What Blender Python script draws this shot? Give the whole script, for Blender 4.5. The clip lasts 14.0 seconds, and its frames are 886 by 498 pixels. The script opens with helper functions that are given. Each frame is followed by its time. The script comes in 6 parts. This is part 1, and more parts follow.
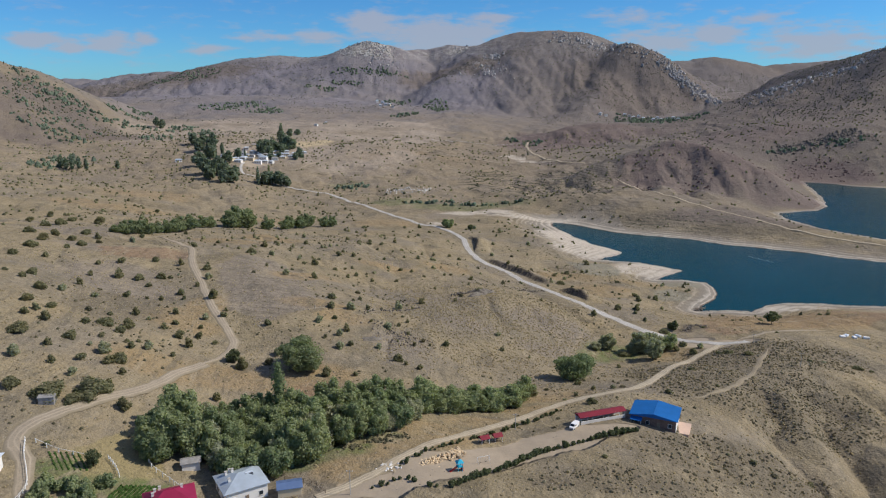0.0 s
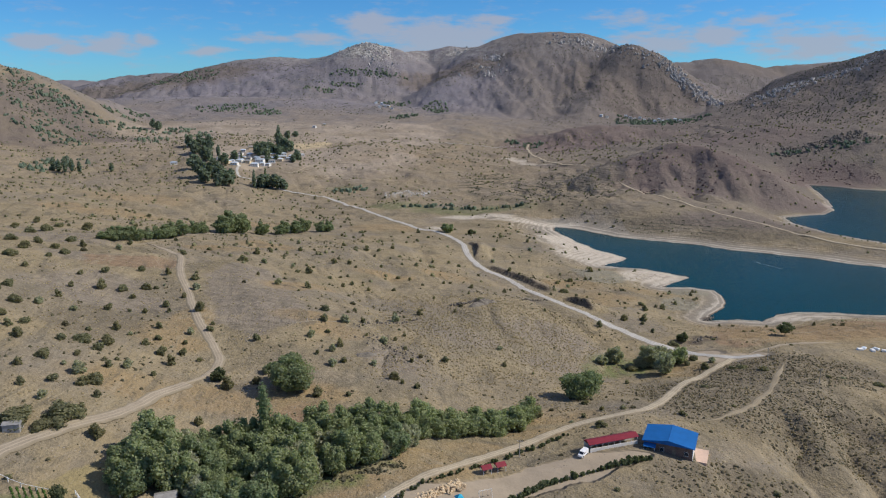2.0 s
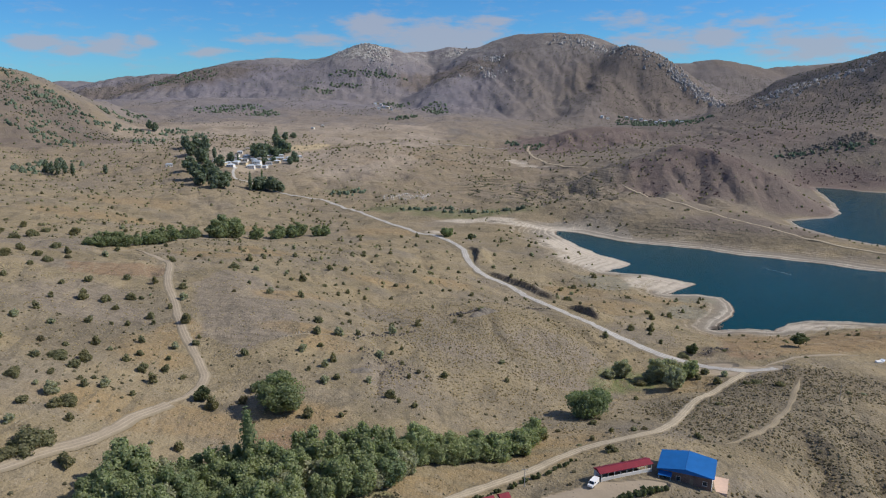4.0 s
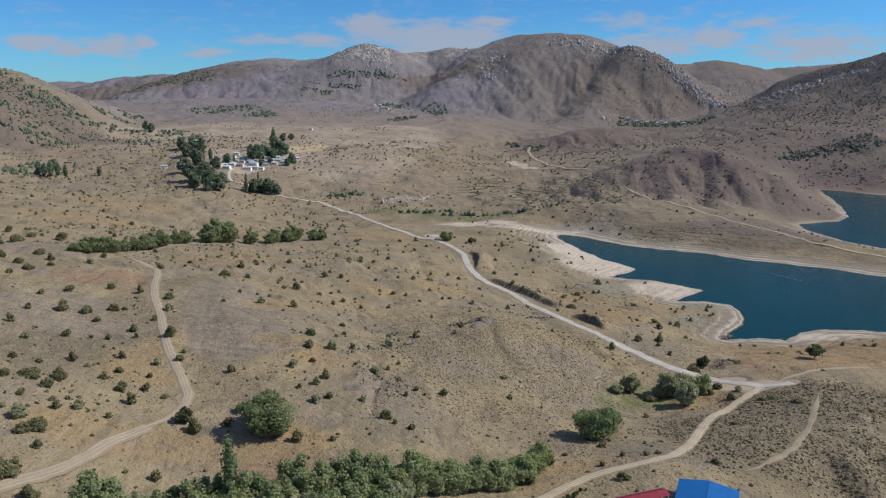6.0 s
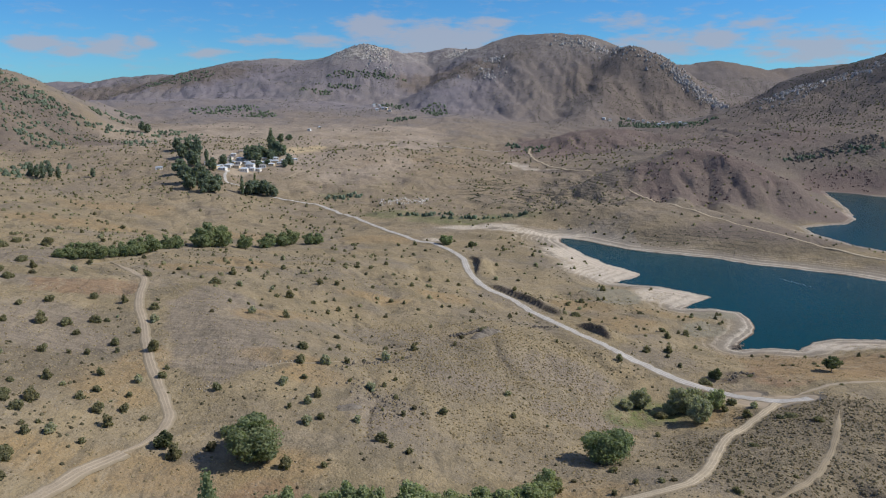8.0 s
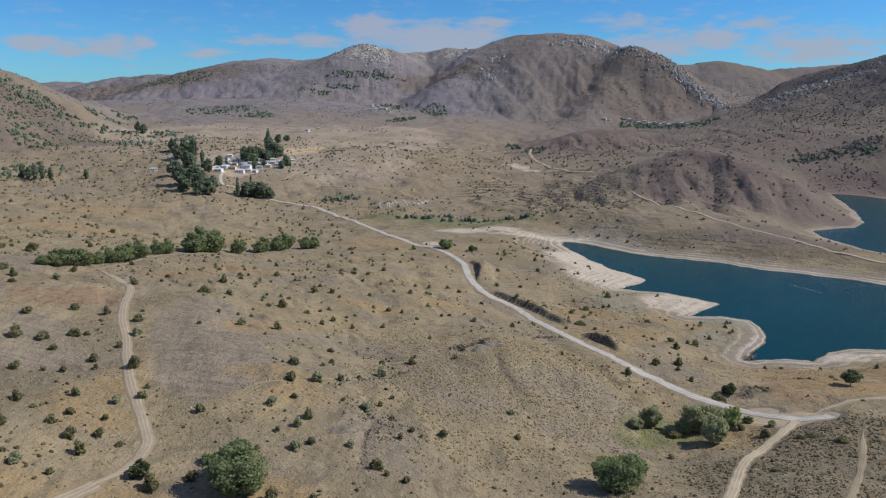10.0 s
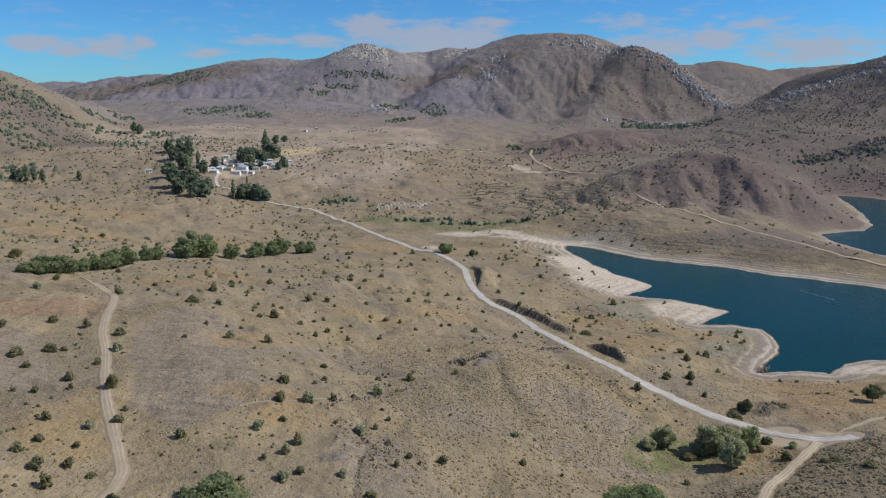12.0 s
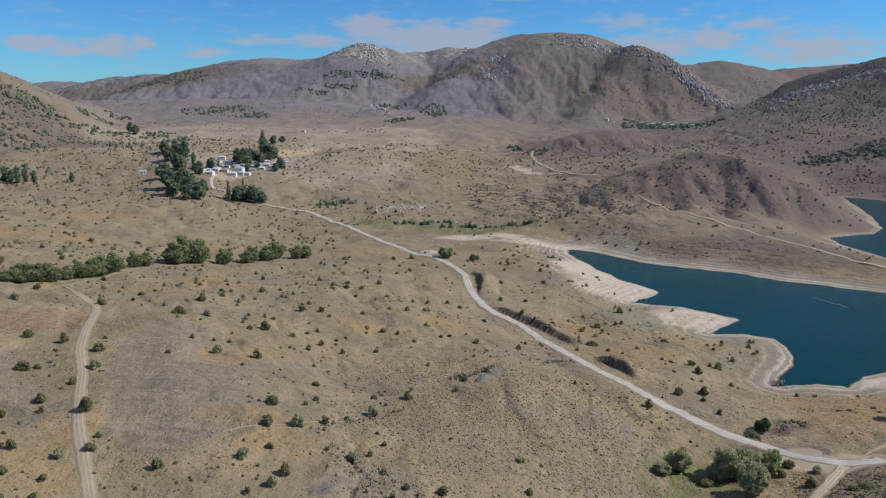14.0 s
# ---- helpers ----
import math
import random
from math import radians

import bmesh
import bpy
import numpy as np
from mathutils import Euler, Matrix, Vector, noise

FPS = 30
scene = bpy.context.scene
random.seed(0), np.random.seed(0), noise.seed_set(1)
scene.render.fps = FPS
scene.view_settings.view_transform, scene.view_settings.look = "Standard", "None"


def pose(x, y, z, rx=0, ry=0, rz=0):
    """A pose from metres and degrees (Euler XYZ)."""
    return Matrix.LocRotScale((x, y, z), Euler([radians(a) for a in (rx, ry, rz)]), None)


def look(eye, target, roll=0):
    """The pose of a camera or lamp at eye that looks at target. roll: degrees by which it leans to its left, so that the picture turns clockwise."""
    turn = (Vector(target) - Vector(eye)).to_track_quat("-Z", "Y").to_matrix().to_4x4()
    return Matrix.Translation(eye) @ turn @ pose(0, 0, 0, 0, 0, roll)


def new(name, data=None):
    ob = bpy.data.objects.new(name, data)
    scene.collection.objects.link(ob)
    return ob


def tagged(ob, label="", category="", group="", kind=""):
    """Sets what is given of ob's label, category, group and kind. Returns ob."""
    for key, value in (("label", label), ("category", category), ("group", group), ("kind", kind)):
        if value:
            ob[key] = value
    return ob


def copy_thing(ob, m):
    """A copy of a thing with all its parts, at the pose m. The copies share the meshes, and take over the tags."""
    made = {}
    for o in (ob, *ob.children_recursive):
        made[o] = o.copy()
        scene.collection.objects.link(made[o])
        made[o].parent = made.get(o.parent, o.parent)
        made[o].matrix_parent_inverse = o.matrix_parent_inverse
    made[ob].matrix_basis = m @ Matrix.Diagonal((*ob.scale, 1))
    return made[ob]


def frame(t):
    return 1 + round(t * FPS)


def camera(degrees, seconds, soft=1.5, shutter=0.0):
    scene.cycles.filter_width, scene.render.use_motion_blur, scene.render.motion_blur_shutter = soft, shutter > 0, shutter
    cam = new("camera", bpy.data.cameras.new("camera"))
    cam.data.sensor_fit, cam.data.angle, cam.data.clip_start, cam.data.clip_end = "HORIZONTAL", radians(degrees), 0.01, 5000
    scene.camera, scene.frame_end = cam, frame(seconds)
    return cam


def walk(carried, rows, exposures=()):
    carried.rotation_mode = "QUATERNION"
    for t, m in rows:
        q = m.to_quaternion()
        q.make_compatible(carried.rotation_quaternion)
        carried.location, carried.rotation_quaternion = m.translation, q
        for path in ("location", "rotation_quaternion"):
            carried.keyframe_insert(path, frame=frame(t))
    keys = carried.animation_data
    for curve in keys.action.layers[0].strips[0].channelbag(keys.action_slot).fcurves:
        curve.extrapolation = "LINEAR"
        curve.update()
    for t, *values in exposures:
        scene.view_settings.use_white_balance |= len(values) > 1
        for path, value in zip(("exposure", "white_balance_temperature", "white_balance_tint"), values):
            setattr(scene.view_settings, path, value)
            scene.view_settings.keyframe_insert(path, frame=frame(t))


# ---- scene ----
cam = camera(63.83, 14.0, soft=1.15)
PATH = [
    (0, pose(0.01, -0.08, 150.57, 76.900, 0.088, 0.109)),
    (1.5, pose(0.31, 13.20, 150.46, 76.992, 0.085, 0.101)),
    (3, pose(0.49, 26.06, 150.23, 77.066, 0.071, 0.087)),
    (4.25, pose(0.58, 36.59, 149.99, 77.114, 0.054, 0.073)),
    (5.5, pose(0.62, 47.07, 149.75, 77.151, 0.034, 0.056)),
    (7, pose(0.61, 59.66, 149.48, 77.184, 0.010, 0.035)),
    (8.2, pose(0.57, 69.81, 149.31, 77.201, -0.008, 0.018)),
    (9.2, pose(0.53, 78.37, 149.19, 77.211, -0.021, 0.003)),
    (10.3, pose(0.48, 87.89, 149.10, 77.217, -0.034, -0.012)),
    (11.5, pose(0.43, 98.41, 149.03, 77.220, -0.044, -0.027)),
    (12.75, pose(0.39, 109.54, 148.99, 77.220, -0.049, -0.040)),
    (14, pose(0.38, 120.82, 148.95, 77.216, -0.050, -0.050)),
]
walk(cam, PATH, [(0, .05), (14, .05)])

# ---- daylight ----
SUN_ELEVATION, SUN_AZIMUTH = radians(42), radians(88)   # azimuth from +y towards +x
world = bpy.data.worlds.new("sky")
scene.world = world
world.use_nodes = True
wn = world.node_tree
sky = wn.nodes.new("ShaderNodeTexSky")
sky.sky_type, sky.sun_disc = "NISHITA", False
sky.sun_elevation, sky.sun_rotation, sky.altitude = SUN_ELEVATION, SUN_AZIMUTH, 1400
sky.air_density, sky.dust_density, sky.ozone_density = 1.0, 0.2, 2.5
SKY_STRENGTH = 0.1


def w_node(kind, **values):
    n = wn.nodes.new(kind)
    for k, v in values.items():
        n.inputs[k].default_value = v
    return n


# flat-based fair-weather clouds low over the mountains: bearing and height (as slopes), half-widths, density
CLOUDS = (
    (-0.554, 0.0595, 0.062, 0.0161, 0.8), (-0.508, 0.0499, 0.042, 0.015, 0.85), (-0.455, 0.0543, 0.062, 0.0182, 0.8), (-0.409, 0.0594, 0.026, 0.0097, 0.6),
    (-0.324, 0.0447, 0.048, 0.0107, 0.7), (-0.24, 0.0616, 0.074, 0.0097, 0.6), (-0.168, 0.0616, 0.07, 0.015, 0.55), (-0.099, 0.0791, 0.062, 0.03, 0.7),
    (0.0, 0.0615, 0.114, 0.0365, 1.0), (0.065, 0.0863, 0.06, 0.0097, 0.7), (0.106, 0.1238, 0.06, 0.0172, 0.6), (0.247, 0.0863, 0.062, 0.0172, 0.55),
    (0.294, 0.0571, 0.089, 0.03, 0.7), (0.37, 0.0659, 0.06, 0.0214, 0.85), (0.422, 0.0848, 0.079, 0.015, 0.5), (0.509, 0.0526, 0.129, 0.0322, 0.75),
    (0.652, 0.0702, 0.089, 0.0279, 0.7), (-0.667, 0.0705, 0.07, 0.0172, 0.7),
)


def w_math(op, a, b=0.0):
    n = wn.nodes.new("ShaderNodeMath")
    n.operation = op
    for i, v in enumerate((a, b)):
        if isinstance(v, (int, float)):
            n.inputs[i].default_value = v
        else:
            wn.links.new(v, n.inputs[i])
    return n.outputs[0]


place = wn.nodes.new("ShaderNodeTexCoord")
axes = wn.nodes.new("ShaderNodeSeparateXYZ")
wn.links.new(place.outputs["Generated"], axes.inputs[0])
ahead = w_math("MAXIMUM", axes.outputs[1], .05)
bearing, rise = w_math("DIVIDE", axes.outputs[0], ahead), w_math("DIVIDE", axes.outputs[2], ahead)
stretch = w_node("ShaderNodeMapping", Scale=(9.0, 9.0, 34.0))
puff = w_node("ShaderNodeTexNoise", Scale=3.1, Detail=7, Roughness=.6)
wn.links.new(place.outputs["Generated"], stretch.inputs[0])
wn.links.new(stretch.outputs[0], puff.inputs["Vector"])
thick = 0.0
for u, v, wide, tall, dense in CLOUDS:
    across = w_math("DIVIDE", w_math("SUBTRACT", bearing, u), wide)
    over = w_math("DIVIDE", w_math("SUBTRACT", rise, v), tall)
    far_out = w_math("SQRT", w_math("ADD", w_math("POWER", w_math("ABSOLUTE", across), 2.0), w_math("POWER", w_math("ABSOLUTE", over), 2.0)))
    thick = w_math("MAXIMUM", w_math("MULTIPLY", w_math("SUBTRACT", 1.0, far_out), dense), thick)
# more of them, higher up and all round: unseen, added to whiten the fill light
wisps = w_node("ShaderNodeTexNoise", Scale=4.0, Detail=6, Roughness=.55)
wide_map = w_node("ShaderNodeMapping", Scale=(1.0, 1.0, 2.2))
wn.links.new(place.outputs["Generated"], wide_map.inputs[0])
wn.links.new(wide_map.outputs[0], wisps.inputs["Vector"])
overhead = w_math("MULTIPLY", w_math("SUBTRACT", wisps.outputs[0], .47), w_math("MULTIPLY", w_math("MAXIMUM", w_math("SUBTRACT", axes.outputs[2], .12), 0.0), 14.0))
thick = w_math("MAXIMUM", thick, overhead)
amount = wn.nodes.new("ShaderNodeMapRange")
amount.interpolation_type = "SMOOTHSTEP"
amount.inputs[1].default_value, amount.inputs[2].default_value, amount.inputs[4].default_value = .0, .6, .8
wn.links.new(w_math("ADD", thick, w_math("MULTIPLY", w_math("SUBTRACT", puff.outputs[0], .5), 1.5)), amount.inputs[0])
shown = w_math("MULTIPLY", amount.outputs[0], w_math("MINIMUM", w_math("MULTIPLY", w_math("MAXIMUM", w_math("ADD", thick, .25), 0.0), 3.0), 1.0))
cloud = wn.nodes.new("ShaderNodeMix")
cloud.data_type = "RGBA"
wn.links.new(shown, cloud.inputs[0])
tint = wn.nodes.new("ShaderNodeMix")
tint.data_type, tint.blend_type = "RGBA", "MULTIPLY"
tint.inputs[0].default_value, tint.inputs[7].default_value = 1, (.29, .675, 1.07, 1)
wn.links.new(sky.outputs[0], tint.inputs[6])
wn.links.new(tint.outputs[2], cloud.inputs[6])
cloud.inputs[7].default_value = (3.7, 3.95, 4.8, 1)
wn.links.new(cloud.outputs[2], wn.nodes["Background"].inputs["Color"])
wn.nodes["Background"].inputs["Strength"].default_value = SKY_STRENGTH
sun = new("sun", bpy.data.lights.new("sun", "SUN"))
sun.data.energy, sun.data.angle, sun.data.color = 4.15, radians(0.6), (1, .93, .825)
sun.matrix_world = look((0, 0, 0), (-math.sin(SUN_AZIMUTH) * math.cos(SUN_ELEVATION), -math.cos(SUN_AZIMUTH) * math.cos(SUN_ELEVATION), -math.sin(SUN_ELEVATION)))

# ---- relief of the land: valley cross-sections, ridges and the lake's outline ----
FAN = (-.75, -.55, -.38, -.26, -.15, -.05, .05, .15, .27, .42, .75)
SECTIONS = {
    -60: (59, 45, 37, 37, 40, 42, 40, 35, 32, 30, 26),
    140: (69, 57, 46, 41, 41, 42, 40, 35, 31, 26, 17),
    205: (79, 69, 57, 49, 39, 40, 38, 39, 28, 22, 9),
    270: (89, 79, 70, 52, 42, 38, 29, 31, 29, 19, 2),
    335: (97, 80, 67, 52, 49, 40, 29, 15, 20, 16, -4),
    410: (104, 75, 63, 53, 44, 30, 28, 17, 12, 14, -10),
    500: (110, 68, 52, 47, 37, 28, 14, 9, 6, 4, -16),
    610: (109, 66, 46, 32, 24, 18, 10, 8, 1, 2, -14),
    760: (96, 59, 38, 22, 10, 8, 4, 12, 13, 9, 1),
    960: (90, 60, 31, 32, 11, 8, 5, 18, 28, 21, 31),
    1250: (101, 64, 45, 45, 36, 27, 21, 23, 32, 34, 72),
    1700: (118, 92, 61, 59, 58, 55, 46, 38, 43, 58, 112),
}
RIDGES = {
    'far_west_hills': (((-2564, 4500, 158), (-2440, 4500, 188), (-2300, 4500, 205), (-2183, 4500, 178), (-2050, 4500, 131)), 0.3, 200, 0),
    'north_west_mountain': (((-1674, 3400, 121), (-1592, 3400, 156), (-1512, 3400, 184), (-1406, 3400, 209), (-1289, 3400, 219), (-1174, 3400, 201), (-1038, 3300, 214), (-936, 3300, 238), (-834, 3300, 265), (-734, 3300, 272), (-610, 3300, 263), (-473, 3250, 270)), 0.24, 120, 80),
    'rocky_peak': (((-465, 3200, 268), (-402, 3150, 303), (-328, 3150, 326), (-243, 3150, 310), (-201, 3150, 285), (-141, 3250, 299), (-76, 3300, 301), (31, 3300, 320), (165, 3300, 313)), 0.4, 35, 75),
    'high_summit': (((165, 3300, 313), (245, 3250, 334), (336, 3200, 363), (453, 3100, 365), (519, 3050, 357), (597, 3000, 330), (654, 2900, 299)), 0.36, 80, 85),
    'summit_shoulder': (((654, 2900, 299), (678, 2700, 292), (726, 2650, 270), (773, 2600, 234), (821, 2500, 185), (865, 2400, 130), (884, 2300, 92), (877, 2200, 68)), 0.6, 35, 60),
    'summit_spur': (((337, 3200, 356), (215, 3000, 274), (119, 2850, 238), (31, 2700, 188), (-19, 2550, 130), (-55, 2450, 88)), 0.45, 25, 30),
    'peak_spur': (((-328, 3150, 312), (-328, 3000, 243), (-399, 2850, 186), (-501, 2700, 154), (-602, 2600, 124)), 0.4, 25, 30),
    'south_spur': (((654, 2900, 295), (611, 2700, 233), (520, 2450, 157), (445, 2250, 103), (376, 2100, 67)), 0.42, 30, 30),
    'west_spur': (((-835, 3300, 258), (-830, 3000, 182), (-862, 2800, 134)), 0.38, 30, 25),
    'back_mountain': (((1139, 3900, 263), (1346, 3900, 271), (1418, 3900, 286), (1523, 3900, 268), (1673, 3900, 243), (1879, 3900, 254), (2114, 3900, 271)), 0.35, 100, 40),
    'east_mountain': (((1185, 2900, 40), (1185, 2800, 100), (1195, 2650, 158), (1197, 2500, 198), (1210, 2350, 212), (1183, 2150, 222), (1138, 1950, 233), (1099, 1700, 252)), 0.6, 40, 50),
    'east_foothill': (((866, 1950, 76), (925, 1900, 125), (992, 1850, 163), (1052, 1800, 194), (1128, 1700, 228)), 0.33, 80, 25),
    'west_hill': (((-967, 1450, 215), (-937, 1500, 204), (-934, 1600, 187), (-946, 1700, 170), (-959, 1800, 152), (-966, 1900, 135), (-937, 2000, 115)), 0.55, 40, 14),
    'north_west_foothill': (((-1500, 2350, 96), (-1150, 2450, 106), (-800, 2500, 112), (-480, 2450, 106), (-260, 2300, 84)), 0.13, 160, 10),
    'middle_hill': (((-220, 2000, 49), (-98, 2000, 60), (8, 2000, 72), (97, 1950, 62), (163, 1850, 32)), 0.16, 150, 6),
    'village_hill': (((-215, 1120, 28), (-166, 1194, 37), (-138, 1266, 43), (-112, 1310, 46), (-82, 1300, 42), (-23, 1268, 34), (42, 1216, 27), (103, 1178, 20)), 0.2, 40, 4),
    'red_knoll': (((265, 1550, 48), (311, 1550, 64), (352, 1550, 70), (405, 1550, 63), (461, 1500, 47)), 0.3, 60, 8),
    'red_hill': (((230, 1000, 38), (269, 1010, 52), (302, 1010, 64), (328, 1010, 72), (355, 990, 68), (392, 960, 52), (430, 930, 31), (454, 905, 11), (474, 885, -3)), 0.42, 25, 8),
    'east_plateau': (((545, 1650, 50), (644, 1650, 62), (768, 1650, 74), (840, 1600, 86), (884, 1500, 96), (995, 1450, 106)), 0.12, 120, 8),
    'lake_spur': (((228, 852, 25), (264, 775, 13), (310, 715, 10), (355, 665, 8), (430, 600, 6), (560, 500, 3)), .12, 12, 0),
}
# gullies worn into the slopes: half-width, depth and the line down which they run
GULLIES = (
    (13, 6.0, ((118, 268), (123.5, 258), (124, 239), (124, 224), (126, 214), (130, 200), (136, 180))),
    (15, 7.0, ((160, 281), (151, 254), (148, 236), (146, 220), (143, 206), (144, 180))),
    (12, 4.0, ((183, 292), (176, 262), (170, 236), (166, 205))),
    (8, 1.4, ((88, 226), (87, 210), (82, 193), (80, 176))),
    (9, 2.0, ((97, 250), (108, 236), (114, 220), (121, 206))),
    (26, 9, ((324, 1004), (326, 966), (319, 926), (309, 890), (298, 842))),
    (18, 5, ((286, 968), (296, 930), (298, 904), (284, 850))),
    (16, 6, ((352, 950), (345, 914), (346, 889), (353, 868))),
    (16, 5, ((408, 930), (392, 905), (388, 880))),
    (20, 4, ((250, 985), (262, 950), (258, 905), (250, 870))),
    (14, 3.5, ((150, 1010), (165, 960), (176, 905), (190, 850))),
    (14, 3.0, ((95, 1030), (104, 980), (112, 920), (118, 860))),
    (6, .9, ((22, 428), (23, 400), (26, 372), (32, 346))),
    (5, 1.3, ((-30, 340), (-27, 318), (-24, 298), (-26, 280))),
    (8, 1.8, ((52, 480), (58, 440), (72, 405), (84, 375))),
    (10, 2.0, ((-60, 560), (-48, 520), (-34, 480), (-30, 450))),
    (10, 2.0, ((-20, 600), (-14, 560), (-4, 520))),
    (9, 2.4, ((100, 455), (118, 468), (140, 480), (165, 478))),
    (12, 3.0, ((70, 560), (92, 548), (115, 545), (140, 552))),
    (16, 3.0, ((-330, 900), (-300, 850), (-250, 800), (-190, 770))),
    (18, 3.5, ((-420, 760), (-340, 720), (-260, 690), (-190, 700))),
)
# mounds left standing beside the road, steep on the road's side: foot line and height
MOUNDS = (
    (((76, 464), (82, 455), (87, 444), (90, 432)), 4.5),
    (((30, 560), (42, 544), (54, 528), (63, 513), (70, 500), (73, 492)), 3.6),
    (((21, 651), (26, 636), (27, 613), (24, 587)), 4.5),
)
LAKE = (
    (420, 452), (330, 468), (275, 474), (264, 478), (239, 477), (224, 472), (216, 465), (208, 459), (194, 461), (180, 463), (172, 460),
    (181, 473), (190, 483), (198, 498), (203, 515), (202, 530), (186, 539), (166, 539), (180, 553), (196, 567), (181, 582), (164, 596),
    (134, 605), (148, 616), (162, 632), (155, 646), (140, 667), (134, 690), (126, 718), (117, 755), (120, 776), (142, 764),
    (172, 725), (205, 707), (241, 689), (267, 665), (299, 649), (328, 629), (356, 608), (430, 562), (560, 490),
    (590, 520), (540, 580), (450, 660), (400, 740), (388, 800), (394, 831), (453, 851), (478, 880), (505, 939),
    (537, 1033), (560, 1105), (591, 1087), (607, 1060), (700, 1010), (1000, 900), (1000, 300), (600, 400),
)


def hashed(i, j, seed):
    n = (i.astype(np.int64) * 374761393 + j.astype(np.int64) * 668265263 + seed * 1274126177) & 0x7fffffff
    n = ((n ^ (n >> 13)) * 1274126177) & 0x7fffffff
    return ((n ^ (n >> 16)) & 0xffff) / 65535.0


def value_noise(x, y, size, seed):
    x, y = np.asarray(x, float) / size, np.asarray(y, float) / size
    i, j = np.floor(x), np.floor(y)
    a, b = x - i, y - j
    a, b = a * a * a * (a * (6 * a - 15) + 10), b * b * b * (b * (6 * b - 15) + 10)
    p, q = hashed(i, j, seed), hashed(i + 1, j, seed)
    r, s = hashed(i, j + 1, seed), hashed(i + 1, j + 1, seed)
    return (p + (q - p) * a) * (1 - b) + (r + (s - r) * a) * b


def layered(x, y, size, seed, octaves=4, ridged=False):
    total, weight, part_of = 0.0, 0.0, 1.0
    for k in range(octaves):
        n = value_noise(x * (0.8 if k % 2 else 1) + y * (0.6 if k % 2 else 0), y * (0.8 if k % 2 else 1) - x * (0.6 if k % 2 else 0), size, seed + k)
        total = total + part_of * (1 - abs(2 * n - 1) if ridged else n)
        weight += part_of
        part_of *= 0.5
        size /= 2.03
    return total / weight


def ease(a, b, v):
    v = np.clip((v - a) / (b - a), 0, 1)
    return v * v * (3 - 2 * v)


def cardinal(knots, q):
    """Weights of a natural cubic spline's knots at the places q."""
    k = np.asarray(knots, float)
    n, h, q = len(k), np.diff(k), np.clip(q, k[0], k[-1])
    a_m, b_m = np.eye(n), np.zeros((n, n))
    for i in range(1, n - 1):
        a_m[i, i - 1:i + 2] = h[i - 1], 2 * (h[i - 1] + h[i]), h[i]
        b_m[i, i - 1:i + 2] = 6 / h[i - 1], -6 / h[i - 1] - 6 / h[i], 6 / h[i]
    bend = np.linalg.solve(a_m, b_m)
    i = np.clip(np.searchsorted(k, q) - 1, 0, n - 2)
    b = (q - k[i]) / h[i]
    a, r = 1 - b, np.arange(len(q))
    w = np.zeros((len(q), n))
    w[r, i] += a
    w[r, i + 1] += b
    return w + ((a ** 3 - a) * h[i] ** 2 / 6)[:, None] * bend[i] + ((b ** 3 - b) * h[i] ** 2 / 6)[:, None] * bend[i + 1]


def along(line, x, y):
    """Distance to a line of points (x, y, ...), and the other values of its nearest place."""
    best, value = np.full(x.shape, 1e18), np.zeros(x.shape)
    for p, q in zip(line, line[1:]):
        dx, dy = q[0] - p[0], q[1] - p[1]
        t = np.clip(((x - p[0]) * dx + (y - p[1]) * dy) / (dx * dx + dy * dy), 0, 1)
        d = (x - p[0] - t * dx) ** 2 + (y - p[1] - t * dy) ** 2
        near = d < best
        best = np.where(near, d, best)
        if len(p) > 2:
            value = np.where(near, p[2] + t * (q[2] - p[2]), value)
    return np.sqrt(best), value


def beside(line, x, y):
    """Distance to the left of a line, far below zero past its ends, and how far along it (0 to 1)."""
    out, share = np.full(x.shape, -9.0), np.zeros(x.shape)
    mid = np.mean([p[:2] for p in line], 0)
    near = (abs(x - mid[0]) < 80) & (abs(y - mid[1]) < 80)
    u, v = x[near], y[near]
    best, side, run = np.full(u.shape, 1e9), np.full(u.shape, -9.0), np.zeros(u.shape)
    spans = [math.hypot(q[0] - p[0], q[1] - p[1]) for p, q in zip(line, line[1:])]
    gone = 0.0
    for p, q, l in zip(line, line[1:], spans):
        dx, dy = (q[0] - p[0]) / l, (q[1] - p[1]) / l
        t = np.clip((u - p[0]) * dx + (v - p[1]) * dy, 0, l)
        d = np.hypot(u - p[0] - t * dx, v - p[1] - t * dy)
        s = (v - p[1]) * dx - (u - p[0]) * dy
        take = d < best
        best, side, run = np.where(take, d, best), np.where(take, np.where(s > 0, d, -d), side), np.where(take, gone + t, run)
        gone += l
    out[near], share[near] = side, run / gone
    return out, share


def shore(x, y):
    """Distance to the lake's edge, negative on the water."""
    out = np.full(x.shape, 900.0)
    near = (x > -250) & (x < 1900) & (y > 150) & (y < 1500)
    u, v = x[near], y[near]
    line = LAKE + LAKE[:1]
    d = along(line, u, v)[0]
    inside = np.zeros(u.shape, bool)
    for (px, py), (qx, qy) in zip(line, line[1:]):
        if py != qy:
            inside ^= ((py > v) != (qy > v)) & (u < (qx - px) * (v - py) / (qy - py) + px)
    wob = (layered(u, v, 14, 91, 3) - .5) * 5
    out[near] = np.where(inside, -d, d) + wob
    return out


